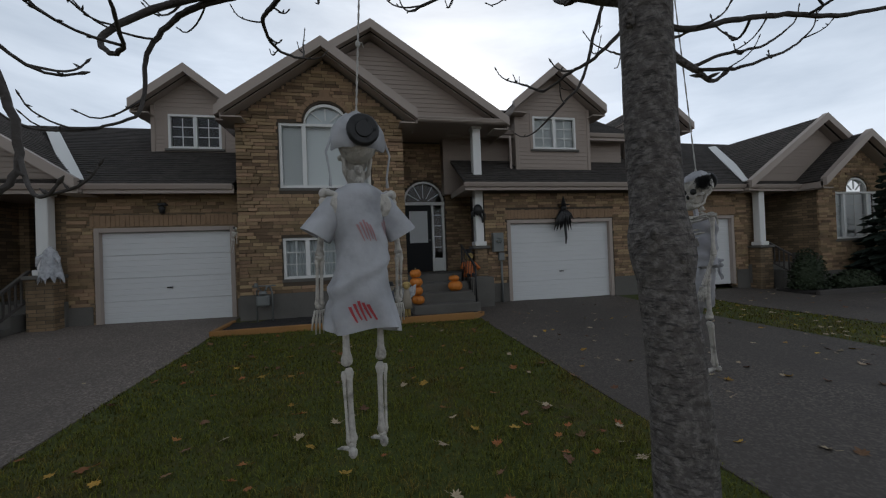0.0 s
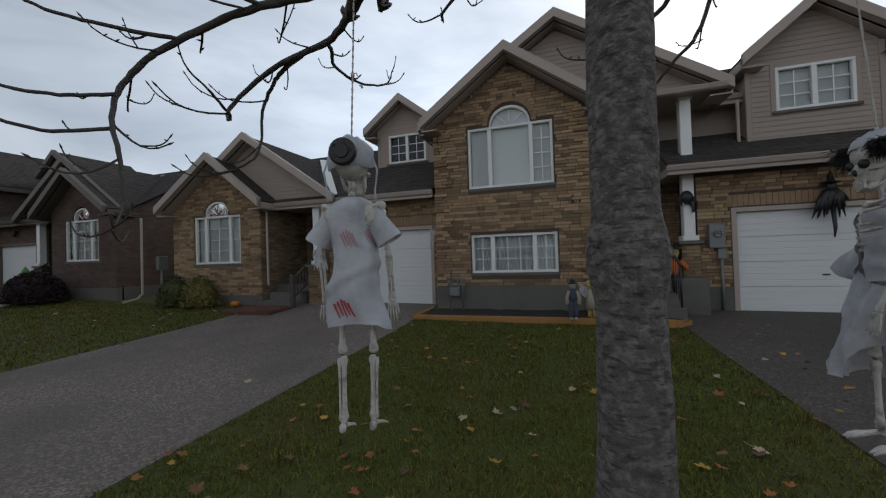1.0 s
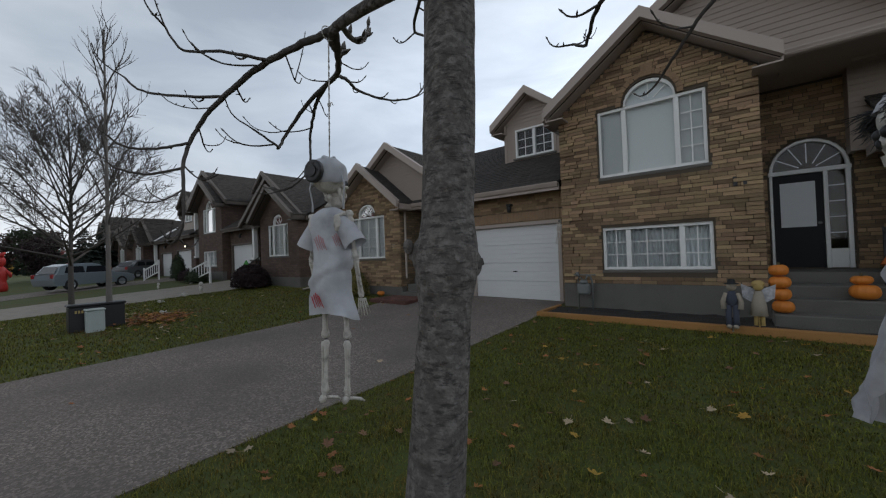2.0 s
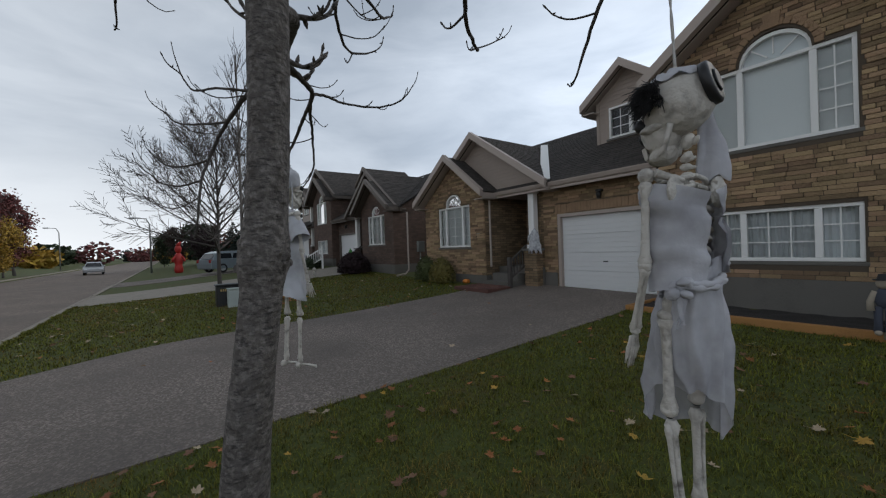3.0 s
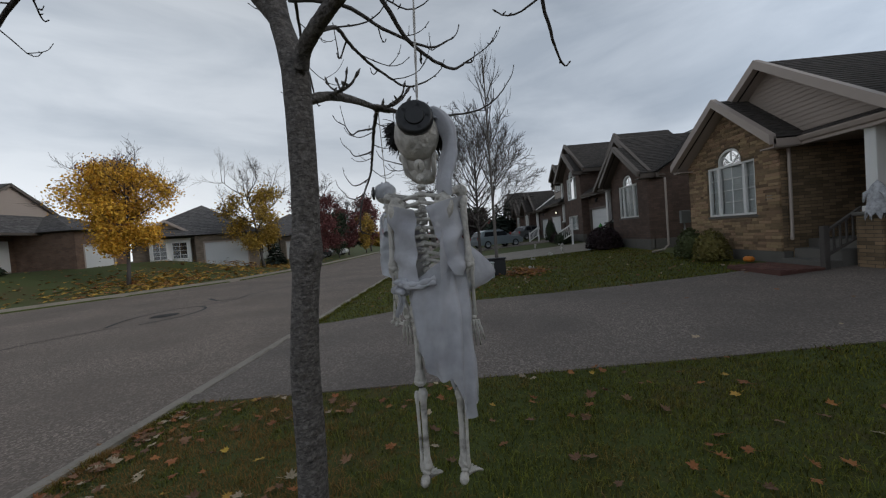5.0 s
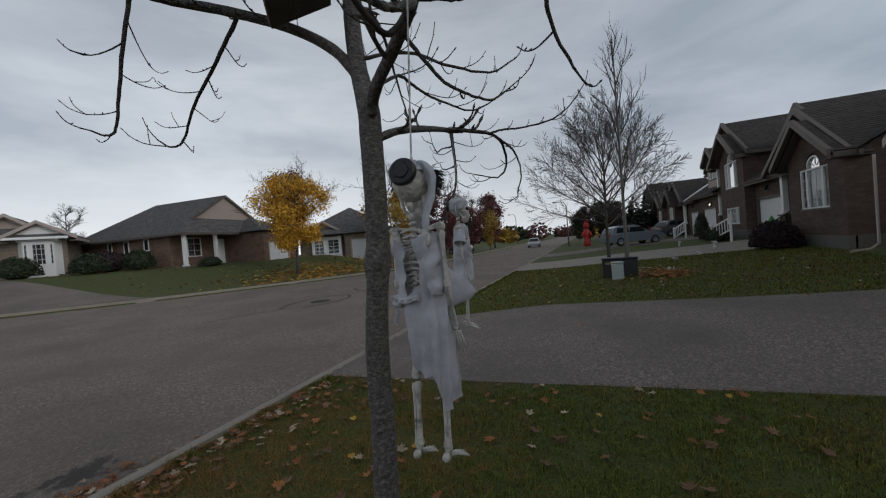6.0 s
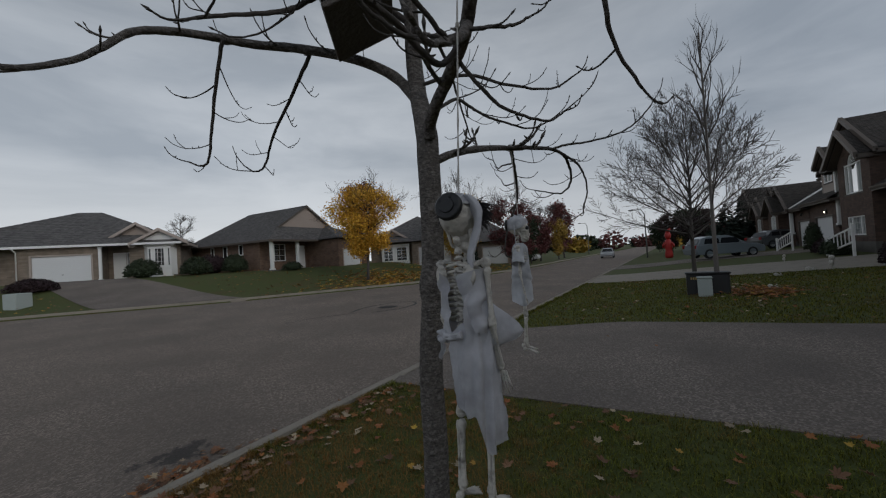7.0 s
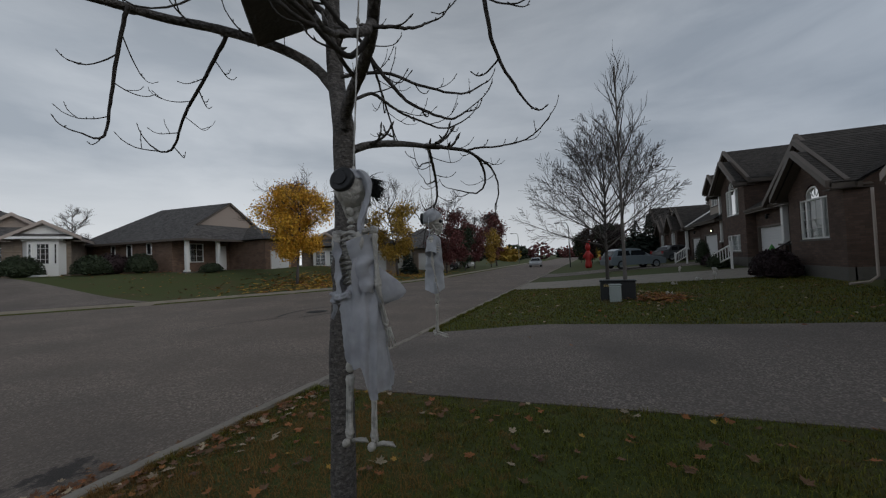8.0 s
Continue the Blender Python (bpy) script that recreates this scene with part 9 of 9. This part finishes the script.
def car(label, x, y, z, turn, body_m, tall=0.0):
    """A parked car, nose along +x of its own: shell, windows, wheels, lamps."""
    c = thing("car", label, "car", "parked cars", at=pose(x, y, z, 0, 0, turn))
    low = [(-2.15, 0.35), (-2.22, 0.62), (-2.18, 0.92), (-1.1, 0.98), (0.75, 0.96), (1.7, 0.86), (2.12, 0.72), (2.2, 0.5), (2.12, 0.3), (-2.1, 0.28)]
    roof_z = 1.45 + tall
    cabin = [(-2.05 if tall else -1.75, 0.93), (-1.75 if tall else -1.25, roof_z - 0.12), (-1.3 if tall else -0.8, roof_z), (-0.1, roof_z + 0.02), (0.25, roof_z - 0.06), (1.0, 0.95)]
    g = Mesh()
    n = len(low)
    for s in range(6):
        yy = (-0.89, -0.86, -0.55, 0.55, 0.86, 0.89)[s]
        k = (0.95, 1.0, 1.0, 1.0, 1.0, 0.95)[s]
        for px, pz in low:
            g.v.append((px * (0.985 if s in (0, 5) else 1.0), yy, 0.6 + (pz - 0.6) * k))
    for s in range(5):
        for i in range(n):
            g.f.append((s * n + i, s * n + (i + 1) % n, (s + 1) * n + (i + 1) % n, (s + 1) * n + i))
            g.m.append(0)
            g.smooth.append(False)
    g.f.append(tuple(range(n)))
    g.f.append(tuple(range(6 * n - 1, 5 * n - 1, -1)))
    g.m += [0, 0]
    g.smooth += [False, False]
    m = len(cabin)
    base = len(g.v)
    for yy, q in ((-0.84, 0), (-0.66, 1), (0.66, 1), (0.84, 0)):
        for px, pz in cabin:
            t = (pz - 0.93) / (roof_z - 0.93)
            g.v.append((px, yy if q == 0 and t < 0.05 else math.copysign(0.84 - 0.20 * t, yy) if q == 0 else math.copysign(0.60, yy), pz + (0.015 if q else 0)))
    for s in range(3):
        for i in range(m - 1):
            g.f.append((base + s * m + i, base + s * m + i + 1, base + (s + 1) * m + i + 1, base + (s + 1) * m + i))
            g.m.append(0)
            g.smooth.append(False)
    g.f.append(tuple(base + i for i in range(m)))
    g.f.append(tuple(base + 3 * m + i for i in range(m))[::-1])
    g.m += [0, 0]
    g.smooth += [False, False]
    body = part("body", g, body_m, c)
    for s in (-1, 1):
        xs = [(-1.62 if tall else -1.3), -0.62, 0.0, 0.46]
        for a, b in ((xs[0], xs[1] - 0.04), (xs[1] + 0.04, xs[3])):
            w = Mesh()
            y0, y1 = s * 0.838, s * 0.70
            t2 = roof_z - 0.14
            w.add([(a - 0.05, y0, 1.0), (b + (0.28 if b == xs[3] else 0), y0, 1.0), (b - (0.05 if b == xs[3] else 0), y1, t2), (a + 0.12, y1, t2),
                   (a - 0.05, y0 - s * 0.03, 1.0), (b, y0 - s * 0.03, 1.0), (b, y1 - s * 0.03, t2), (a + 0.12, y1 - s * 0.03, t2)], [(0, 1, 2, 3), (7, 6, 5, 4)])
            part("side_window", w, M_CARGLASS, c)
    w = Mesh()
    w.quad((0.99, -0.72, 0.985), (0.99, 0.72, 0.985), (0.33, 0.58, roof_z - 0.08), (0.33, -0.58, roof_z - 0.08))
    part("windscreen", w, M_CARGLASS, c)
    w = Mesh()
    bx = -2.07 if tall else -1.78
    w.quad((bx, -0.68, 1.0), (bx, 0.68, 1.0), (bx + 0.27, 0.56, roof_z - 0.14), (bx + 0.27, -0.56, roof_z - 0.14))
    part("rear_window", w, M_CARGLASS, c)
    for wx in (-1.38, 1.36):
        for s in (-1, 1):
            t = Mesh()
            t.lathe([(0.2, -0.1), (0.31, -0.1), (0.33, -0.07), (0.33, 0.07), (0.31, 0.1), (0.2, 0.1)], (0, 0, 0), 22)
            t.v = [(wx + px, s * 0.80 + pz, 0.33 + py) for px, py, pz in t.v]
            wheel = part("wheel", t, M_TYRE, c, "black tyre")
            r = Mesh()
            r.lathe([(0.0, 0.085), (0.05, 0.09), (0.06, 0.075), (0.20, 0.06), (0.215, 0.095)], (0, 0, 0), 22)
            for k in range(5):
                a = k * 1.2566
                r.beam((0.04 * math.cos(a), 0.04 * math.sin(a), 0.09), (0.2 * math.cos(a), 0.2 * math.sin(a), 0.085), (-math.sin(a), math.cos(a), 0), 0.04, 0.02)
            r.v = [(wx + px, s * (0.80 + pz), 0.33 + py) for px, py, pz in r.v]
            part("rim", r, M_RIM, wheel, "silver alloy rim")
    for s in (-1, 1):
        l = Mesh()
        l.bevel_box(2.02, 2.17, s * 0.5, s * 0.8, 0.62, 0.74, 0.02)
        part("headlight", l, M_LAMPW, c)
        l = Mesh()
        l.bevel_box(-2.235, -2.1, s * 0.62, s * 0.85, 0.72, 0.95, 0.02)
        part("tail_light", l, M_LAMPRED, c)
        l = Mesh()
        l.bevel_box(0.52, 0.68, s * 0.86, s * 1.0, 0.96, 1.08, 0.03)
        part("mirror", l, body_m, c)
    return c


M_SILVERBLUE = paint("silver_blue_paint", (0.19, 0.225, 0.245))
M_SILVER = paint("silver_paint", (0.33, 0.34, 0.35))
M_CARWHITE = paint("white_car_paint", (0.62, 0.63, 0.64))
M_CARDARK = paint("dark_car_paint", (0.05, 0.055, 0.06))
car("grey-blue estate car parked on the driveway", -31.0, 4.0, near_z(-31.0, 4.0) + 0.02, 116, M_SILVERBLUE, 0.06)
car("dark car parked beyond the grey-blue estate car", -39.0, 8.6, near_z(-39.0, 8.6) + 0.02, 120, M_CARDARK)
car("silver car standing far down the street", -59.3, -7.2, road_z(-7.2) + 0.01, 5, M_SILVER)
car("dark car parked under the red maple", -43.0, -16.6, far_z(-43, -16.6), 95, M_CARDARK)
car("white car parked under the red maple", -48.0, -16.4, far_z(-48, -16.4), 95, M_CARWHITE)


def street_lamp(x, y, z, h, label):
    t = thing("street_lamp", label, "street lamp", at=pose(x, y, z))
    g = Mesh()
    g.tube([(0, 0, -0.1), (0, 0, h * 0.9), (0, -0.3, h), (0, -1.2, h * 1.01)], [0.09, 0.06, 0.05, 0.04], 8)
    part("pole", g, M_GREY, t)
    g = Mesh()
    g.bevel_box(-0.12, 0.12, -1.7, -1.15, h * 0.995, h * 1.02, 0.02)
    part("lamp_head", g, M_GREY, t)


street_lamp(-49.3, -1.5, near_z(-49, -1.5), 5.8, "grey street lamp by the kerb, unlit")
street_lamp(-80.0, -13.5, 0.1, 6.5, "distant grey street lamp, unlit")

# far tree line closing the street
for k in range(64):
    rr = random.Random(200 + k)
    x, y = -88 - 70 * rr.random(), -75 + 150 * (k + rr.random()) / 64
    if -15 < y < -1:
        x -= 75
    hgt = rr.uniform(3.5, 7.0)
    g = Mesh()
    for q in range(260):
        th, ph = rr.uniform(0, 6.28), math.acos(rr.uniform(-1, 1))
        p = Vector((math.cos(th) * math.sin(ph) * hgt * 0.6, math.sin(th) * math.sin(ph) * hgt * 0.75, hgt * 0.48 + math.cos(ph) * hgt * 0.48)) * rr.uniform(0.6, 1.05)
        e = Euler((rr.uniform(-1, 1), rr.uniform(-1, 1), rr.uniform(0, 6))).to_matrix()
        g.add([e @ Vector(v) * 0.9 + p for v in ((-0.7, 0, 0), (0, 0.6, 0.2), (0.7, 0, 0), (0, -0.6, 0.2))], [(0, 1, 2), (0, 2, 3)])
    t = thing("far_tree", "distant tree with thinning autumn foliage", "tree", "far trees along the street", at=pose(x, y, land_z(x, y) - 0.1))
    part("crown", g, rr.choice((M_OLIVE, M_RED, M_HEDGE, M_HEDGE, M_SPRUCE)), t)
    tr = Mesh()
    tr.tube([(0, 0, -0.3), (0, 0, hgt * 0.6)], [0.16, 0.08], 6)
    part("trunk", tr, M_TWIG, t)


def porch_rail(x, y, z, run):
    """White sloping stair rail with its balusters, before a neighbouring entry."""
    t = thing("stair_railing", "white wooden stair railing at a neighbouring entry", "railing", "white stair railings")
    for zz in (0.12, 0.78):
        g = Mesh()
        g.beam((x, y, z + zz), (x + run, y + 0.5, z + 0.55 + zz), (0, 1, 0), 0.06, 0.07)
        part("rail", g, M_WHITE, t)
    for k in range(8):
        f = k / 7
        g = Mesh()
        w = 0.05 if k in (0, 7) else 0.02
        zb = z + 0.55 * f
        g.bevel_box(x + run * f - w, x + run * f + w, y + 0.5 * f - w, y + 0.5 * f + w, zb - (0.75 if k in (0, 7) else -0.12), zb + (0.9 if k in (0, 7) else 0.78), 0.008)
        part("post" if k in (0, 7) else "baluster", g, M_WHITE, t)


porch_rail(-33.2, 7.3, 0.55, 1.5)
porch_rail(-24.6, 7.6, 0.55, 1.5)


# red blow-up decoration on the lawn beyond the drives
M_NYLON = mat("red_nylon", (0.42, 0.022, 0.018), 0.5, 0.25, 3, 40, 0.1, tint=(0.24, 0.014, 0.012))
t = thing("inflatable_decoration", "tall bright red blow-up figure standing on the lawn", "decoration", at=pose(-41.0, 0.75, near_z(-41, 0.75)))
g = Mesh()
g.lathe([(0.0, -0.02), (0.30, 0.0), (0.36, 0.25), (0.31, 0.6), (0.27, 0.75), (0.33, 1.0), (0.34, 1.35), (0.26, 1.7), (0.17, 1.82), (0.0, 1.85)], (0, 0, 0), 20)
part("body", g, M_NYLON, t)
g = Mesh()
g.ball((0, 0, 2.2), (0.27, 0.27, 0.40), 16, 10)
g.tube([(0, 0, 2.5), (0.05, 0.1, 2.75), (0.05, 0.25, 2.85)], [0.2, 0.12, 0.05], 10)
part("head", g, M_NYLON, t)
for s in (-1, 1):
    g = Mesh()
    g.tube([(0.1, s * 0.24, 1.5), (0.2, s * 0.42, 1.3), (0.3, s * 0.46, 1.05)], [0.12, 0.10, 0.07], 10)
    part("arm", g, M_NYLON, t)

# lit wall lamp by a garage of the brown houses
M_LIT = bpy.data.materials.new("lit_bulb")
M_LIT.use_nodes = True
M_LIT.node_tree.nodes["Principled BSDF"].inputs["Emission Color"].default_value = (1.0, 0.86, 0.66, 1)
M_LIT.node_tree.nodes["Principled BSDF"].inputs["Emission Strength"].default_value = 3.0
t = thing("wall_lamp", "small black wall lamp, lit, beside a garage", "wall lamp", at=pose(-31.45, 9.42, 2.94))
g = Mesh()
g.bevel_box(-0.06, 0.06, 0.0, 0.09, -0.12, 0.16, 0.01)
part("bracket", g, M_BLACK, t)
g = Mesh()
g.ball((0, -0.05, 0.0), (0.045, 0.04, 0.06), 12, 8)
part("bulb", g, M_LIT, t, "lit frosted bulb")

# ---- grass and fallen leaves ----
def lawn_edge(y):
    return 2.5 + 1.2 * (1 - smooth(KERB_Y, 0.2, y))


def on_near_lawn(x, y):
    rag = 0.05 * noise.noise((y * 1.7, 3.0, 0)) + 0.03 * noise.noise((y * 6.0, 9.0, 0))
    return -2.95 + rag < x < lawn_edge(y) + rag and -2.83 < y < 7.70


def on_left_lawn(x, y):
    return -18.2 < x < -8.05 + 0.07 * noise.noise((y * 1.6, 5.0, 0)) + 1.1 * (1 - smooth(KERB_Y, 0.2, y)) and -2.80 < y < 8.6 and not (-12.5 < x and y > 8.4)


def blades(name, label, area, allowed, count, h, w, seed):
    """Short bent blades, three corners each, scattered evenly."""
    r = np.random.RandomState(seed)
    x0, x1, y0, y1 = area
    xs, ys = r.uniform(x0, x1, count), r.uniform(y0, y1, count)
    keep = [i for i in range(count) if allowed(xs[i], ys[i])]
    xs, ys = xs[keep], ys[keep]
    n = len(xs)
    zs = np.array([near_z(a, b) + 0.012 * noise.noise((a * 0.9, b * 0.9, 0)) - 0.004 for a, b in zip(xs, ys)])
    clump = np.array([max(0.35, 1.0 + 0.55 * noise.noise((a * 2.3, b * 2.3, 5)) + 0.6 * noise.noise((a * 8.0, b * 8.0, 2))) for a, b in zip(xs, ys)])
    ang, lean, hh = r.uniform(0, 6.283, n), r.uniform(0.4, 1.5, n), h * r.uniform(0.5, 1.35, n) * clump
    ww = w * r.uniform(0.7, 1.4, n)
    dx, dy = np.cos(ang), np.sin(ang)
    v = np.zeros((n, 5, 3))
    v[:, 0] = np.stack([xs - dy * ww, ys + dx * ww, zs], 1)
    v[:, 1] = np.stack([xs + dy * ww, ys - dx * ww, zs], 1)
    mx, my, mz = xs + dx * hh * lean * 0.35, ys + dy * hh * lean * 0.35, zs + hh * 0.65
    v[:, 2] = np.stack([mx + dy * ww * 0.7, my - dx * ww * 0.7, mz], 1)
    v[:, 3] = np.stack([mx - dy * ww * 0.7, my + dx * ww * 0.7, mz], 1)
    v[:, 4] = np.stack([xs + dx * hh * lean, ys + dy * hh * lean, zs + hh * (1 - 0.28 * lean)], 1)
    i = np.arange(n) * 5
    quads = np.stack([i, i + 1, i + 2, i + 3], 1)
    tris = np.stack([i + 3, i + 2, i + 4], 1)
    me = bpy.data.meshes.new(name)
    me.from_pydata(v.reshape(-1, 3).tolist(), [], quads.tolist() + tris.tolist())
    me.materials.append(M_GRASS)
    me.update()
    return tagged(new(name, me), label, "grass", kind="stuff")


blades("grass", "short damp autumn lawn grass with brown patches", (-2.95, 3.75, -2.8, 4.2), on_near_lawn, 150000, 0.046, 0.0024, 1)
blades("grass", "short damp lawn grass before the house", (-2.95, 2.6, 4.2, 7.7), on_near_lawn, 30000, 0.045, 0.0042, 2)
blades("grass", "short lawn grass across the driveway", (-18.2, -6.9, -2.8, 8.6), on_left_lawn, 70000, 0.055, 0.0065, 3)
blades("grass", "narrow strip of grass between the driveways", (7.27, 9.13, -2.8, 8.8), lambda x, y: True, 14000, 0.05, 0.005, 4)

blades("grass", "ragged tufts of grass hanging over the kerb", (-2.95, 4.0, KERB_Y - 0.035, KERB_Y + 0.10), lambda x, y: noise.noise((x * 3.0, 0.0, 4.0)) > (KERB_Y + 0.03 - y) * 9, 9000, 0.058, 0.0026, 7)
blades("grass", "ragged grass edge beside the driveway", (-3.4, -2.0, -2.9, 7.6), lambda x, y: -0.07 < x - lawn_edge(y) < 0.12 and noise.noise((0.0, y * 2.6, 8.0)) > (lawn_edge(y) + 0.01 - x) * 9, 60000, 0.055, 0.0028, 8)
blades("grass", "ragged grass edge of the neighbouring lawn at the kerb", (-18.2, -6.9, KERB_Y - 0.05, KERB_Y + 0.14), lambda x, y: noise.noise((x * 2.0, 0.0, 4.0)) > (KERB_Y + 0.03 - y) * 8, 9000, 0.07, 0.006, 9)
blades("grass", "lawn grass across the street", (-40.0, 6.0, -34.0, -13.5), lambda x, y: y < far_kerb(x) - 0.25 and not (-11.0 < x < -5.0), 60000, 0.10, 0.030, 6)

OUTLINE = [(0.0, -0.5), (0.05, -0.2), (0.32, -0.34), (0.30, -0.12), (0.52, 0.04), (0.36, 0.12), (0.40, 0.30), (0.18, 0.22), (0.14, 0.44), (0.0, 0.62)]
OUTLINE = OUTLINE + [(-x, y) for x, y in OUTLINE[-2:0:-1]]
M_LEAVES = [mat("orange_leaf", (0.30, 0.115, 0.034), 0.75, 0.4, 30, 90, 0.2, tint=(0.20, 0.07, 0.02), island=0.35),
            mat("brown_leaf", (0.20, 0.105, 0.055), 0.8, 0.4, 30, 90, 0.2, tint=(0.11, 0.06, 0.035), island=0.35),
            mat("pale_leaf", (0.42, 0.33, 0.22), 0.8, 0.4, 30, 90, 0.2, tint=(0.27, 0.20, 0.13), island=0.3),
            mat("gold_leaf", (0.44, 0.26, 0.04), 0.75, 0.4, 30, 90, 0.2, tint=(0.27, 0.15, 0.03), island=0.3)]


def leaf_mesh(curl, seed):
    rr = random.Random(seed)
    g = Mesh()
    pts = [Vector((x, y, curl * (x * x * 1.2 + y * y * 0.6) + rr.uniform(-0.05, 0.05))) for x, y in OUTLINE]
    g.add([Vector((0, 0.02, 0.0))] + pts, [(0, k + 1, (k + 1) % len(pts) + 1) for k in range(len(pts))], 0)
    g.tube([(0, -0.45, 0.0), (0.03, -0.7, 0.05), (0.06, -0.9, 0.12)], 0.015, 3)
    return g


def fallen(name, label, spots, material_of, size, seed):
    rr = random.Random(seed)
    shapes = [leaf_mesh(c, k) for k, c in enumerate((0.15, 0.5, -0.3, 0.8))]
    g = Mesh()
    for x, y, lift in spots:
        s = size * rr.uniform(0.65, 1.25)
        m = Matrix.Translation((x, y, land_z(x, y) + lift)) @ Euler((rr.uniform(-0.35, 0.35), rr.uniform(-0.35, 0.35), rr.uniform(0, 6.3))).to_matrix().to_4x4() @ Matrix.Scale(s, 4)
        sh = rr.choice(shapes)
        g.add([m @ Vector(p) for p in sh.v], sh.f, material_of(rr))
    return tagged(link(name, g, M_LEAVES), label, "fallen leaves", kind="stuff")


rr = random.Random(77)
lawn_spots = []
while len(lawn_spots) < 460:
    x, y = rr.uniform(-2.9, 3.6), rr.uniform(-2.8, 7.5)
    if on_near_lawn(x, y) and rr.random() < (1.0 if y < -0.6 else 0.50 if y < 3 else 0.26):
        lawn_spots.append((x, y, 0.038))
fallen("fallen_leaves", "scattered orange and brown maple leaves on the lawn", lawn_spots, lambda q: q.choice((0, 0, 0, 1, 1, 1, 2, 3)), 0.092, 1)
kerb_spots = [(rr.gauss(-0.4, 1.0), -3.02 - abs(rr.gauss(0, 0.14)), 0.03) for _ in range(110)] + [(rr.gauss(-0.3, 0.22), -3.36 + rr.gauss(0, 0.09), 0.02 + 0.02 * rr.random()) for _ in range(70)] + [(rr.uniform(-2.7, 0.9), -2.72 + abs(rr.gauss(0, 0.22)), 0.04) for _ in range(150)]
fallen("fallen_leaves", "drift of brown leaves gathered along the kerb", kerb_spots, lambda q: q.choice((0, 0, 1, 1, 1, 2)), 0.085, 2)
drive_spots = [(rr.uniform(2.7, 7.2), rr.uniform(-1, 8.5), 0.016) for _ in range(150)] + [(rr.uniform(7.2, 9.2), rr.uniform(0, 8.5), 0.05) for _ in range(160)] + [(rr.uniform(9.2, 14), rr.uniform(2, 9), 0.016) for _ in range(60)]
fallen("fallen_leaves", "pale wet leaves on the driveway and grass strip", drive_spots, lambda q: q.choice((1, 2, 2, 2, 3)), 0.085, 3)
far_spots = [(rr.uniform(-18, -7.9), rr.uniform(-2.7, 8.2), 0.045) for _ in range(260)] + [(rr.gauss(-13.6, 0.9), rr.gauss(2.6, 0.45), 0.05) for _ in range(160)] + [(rr.uniform(-8, -3), rr.uniform(-2, 9), 0.016) for _ in range(14)]
fallen("fallen_leaves", "orange and pale leaves on the neighbouring lawn", far_spots, lambda q: q.choice((0, 1, 1, 2, 2)), 0.10, 4)
pile = [(rr.gauss(-12.6, 0.55), rr.gauss(3.1, 0.38), 0.04 + 0.05 * rr.random()) for _ in range(420)]
fallen("fallen_leaves", "heap of orange leaves raked beside the utility boxes", pile, lambda q: q.choice((0, 0, 0, 1, 3)), 0.12, 7)
yel = []
for _ in range(900):
    x, y = rr.gauss(-20.0, 2.6), rr.gauss(-17.5, 1.7)
    if y < far_kerb(x) - 0.1:
        yel.append((x, y, 0.03))
for _ in range(900):
    x, y = rr.gauss(-30.0, 4.5), rr.gauss(-16.2, 2.0)
    if y < far_kerb(x) - 0.1:
        yel.append((x, y, 0.03))
fallen("fallen_leaves", "carpet of golden leaves under the yellow maples", yel, lambda q: q.choice((3, 3, 3, 0)), 0.24, 5)
farlit = [(x, y, 0.06) for x, y in [(rr.uniform(-34, 4), rr.uniform(-31, -14)) for _ in range(1600)] if y < far_kerb(x) - 0.2 and not (-11.0 < x < -5.0)]
fallen("fallen_leaves", "brown and orange leaves on the lawns across the street", farlit, lambda q: q.choice((0, 1, 1, 1, 3)), 0.14, 6)

# manhole with its tar patch and the crack seal lines in the road
M_IRON = mat("manhole_iron", (0.045, 0.042, 0.040), 0.7, 0.3, 12, 80, 0.4, metal=0.4)
M_TAR = mat("tar_seal", (0.022, 0.021, 0.021), 0.7, 0.2, 6, 60, 0.2)
mh = thing("manhole", "round iron manhole cover in the street", "manhole", at=pose(-10.1, -8.9, road_z(-8.9) + 0.004))
g = Mesh()
g.lathe([(0.0, 0.012), (0.30, 0.012), (0.32, 0.006), (0.36, 0.006), (0.40, 0.0)], (0, 0, 0), 28)
part("cover", g, M_IRON, mh)
for nm, pts, wd in (("tar_line", [(-8.6, -9.4), (-9.4, -9.7), (-10.3, -9.75), (-11.3, -9.4), (-11.6, -8.8), (-11.0, -8.2), (-9.8, -8.1), (-8.8, -8.6)], 0.05),
                    ("tar_line", [(-11.6, -8.8), (-13.0, -8.3), (-14.5, -8.4), (-16.5, -7.6)], 0.04), ("tar_line", [(-8.7, -9.0), (-7.2, -9.9), (-6.2, -10.0)], 0.03),
                    ("tar_line", [(-13.6, -9.8), (-12.9, -9.0), (-13.1, -8.4)], 0.07)):
    ln = curve([(a, b, 0) for a, b in pts], 6)
    g = Mesh()
    for p, q in zip(ln, ln[1:]):
        d = (q - p).normalized()
        s = Vector((-d.y, d.x, 0)) * wd
        g.add([(*(p + s).xy, road_z(p.y) + 0.006), (*(q + s).xy, road_z(q.y) + 0.006), (*(q - s).xy, road_z(q.y) + 0.006), (*(p - s).xy, road_z(p.y) + 0.006)], [(0, 1, 2, 3)])
    tagged(link(nm, g, M_TAR), "dark tar seal line in the road", "road", kind="structure")
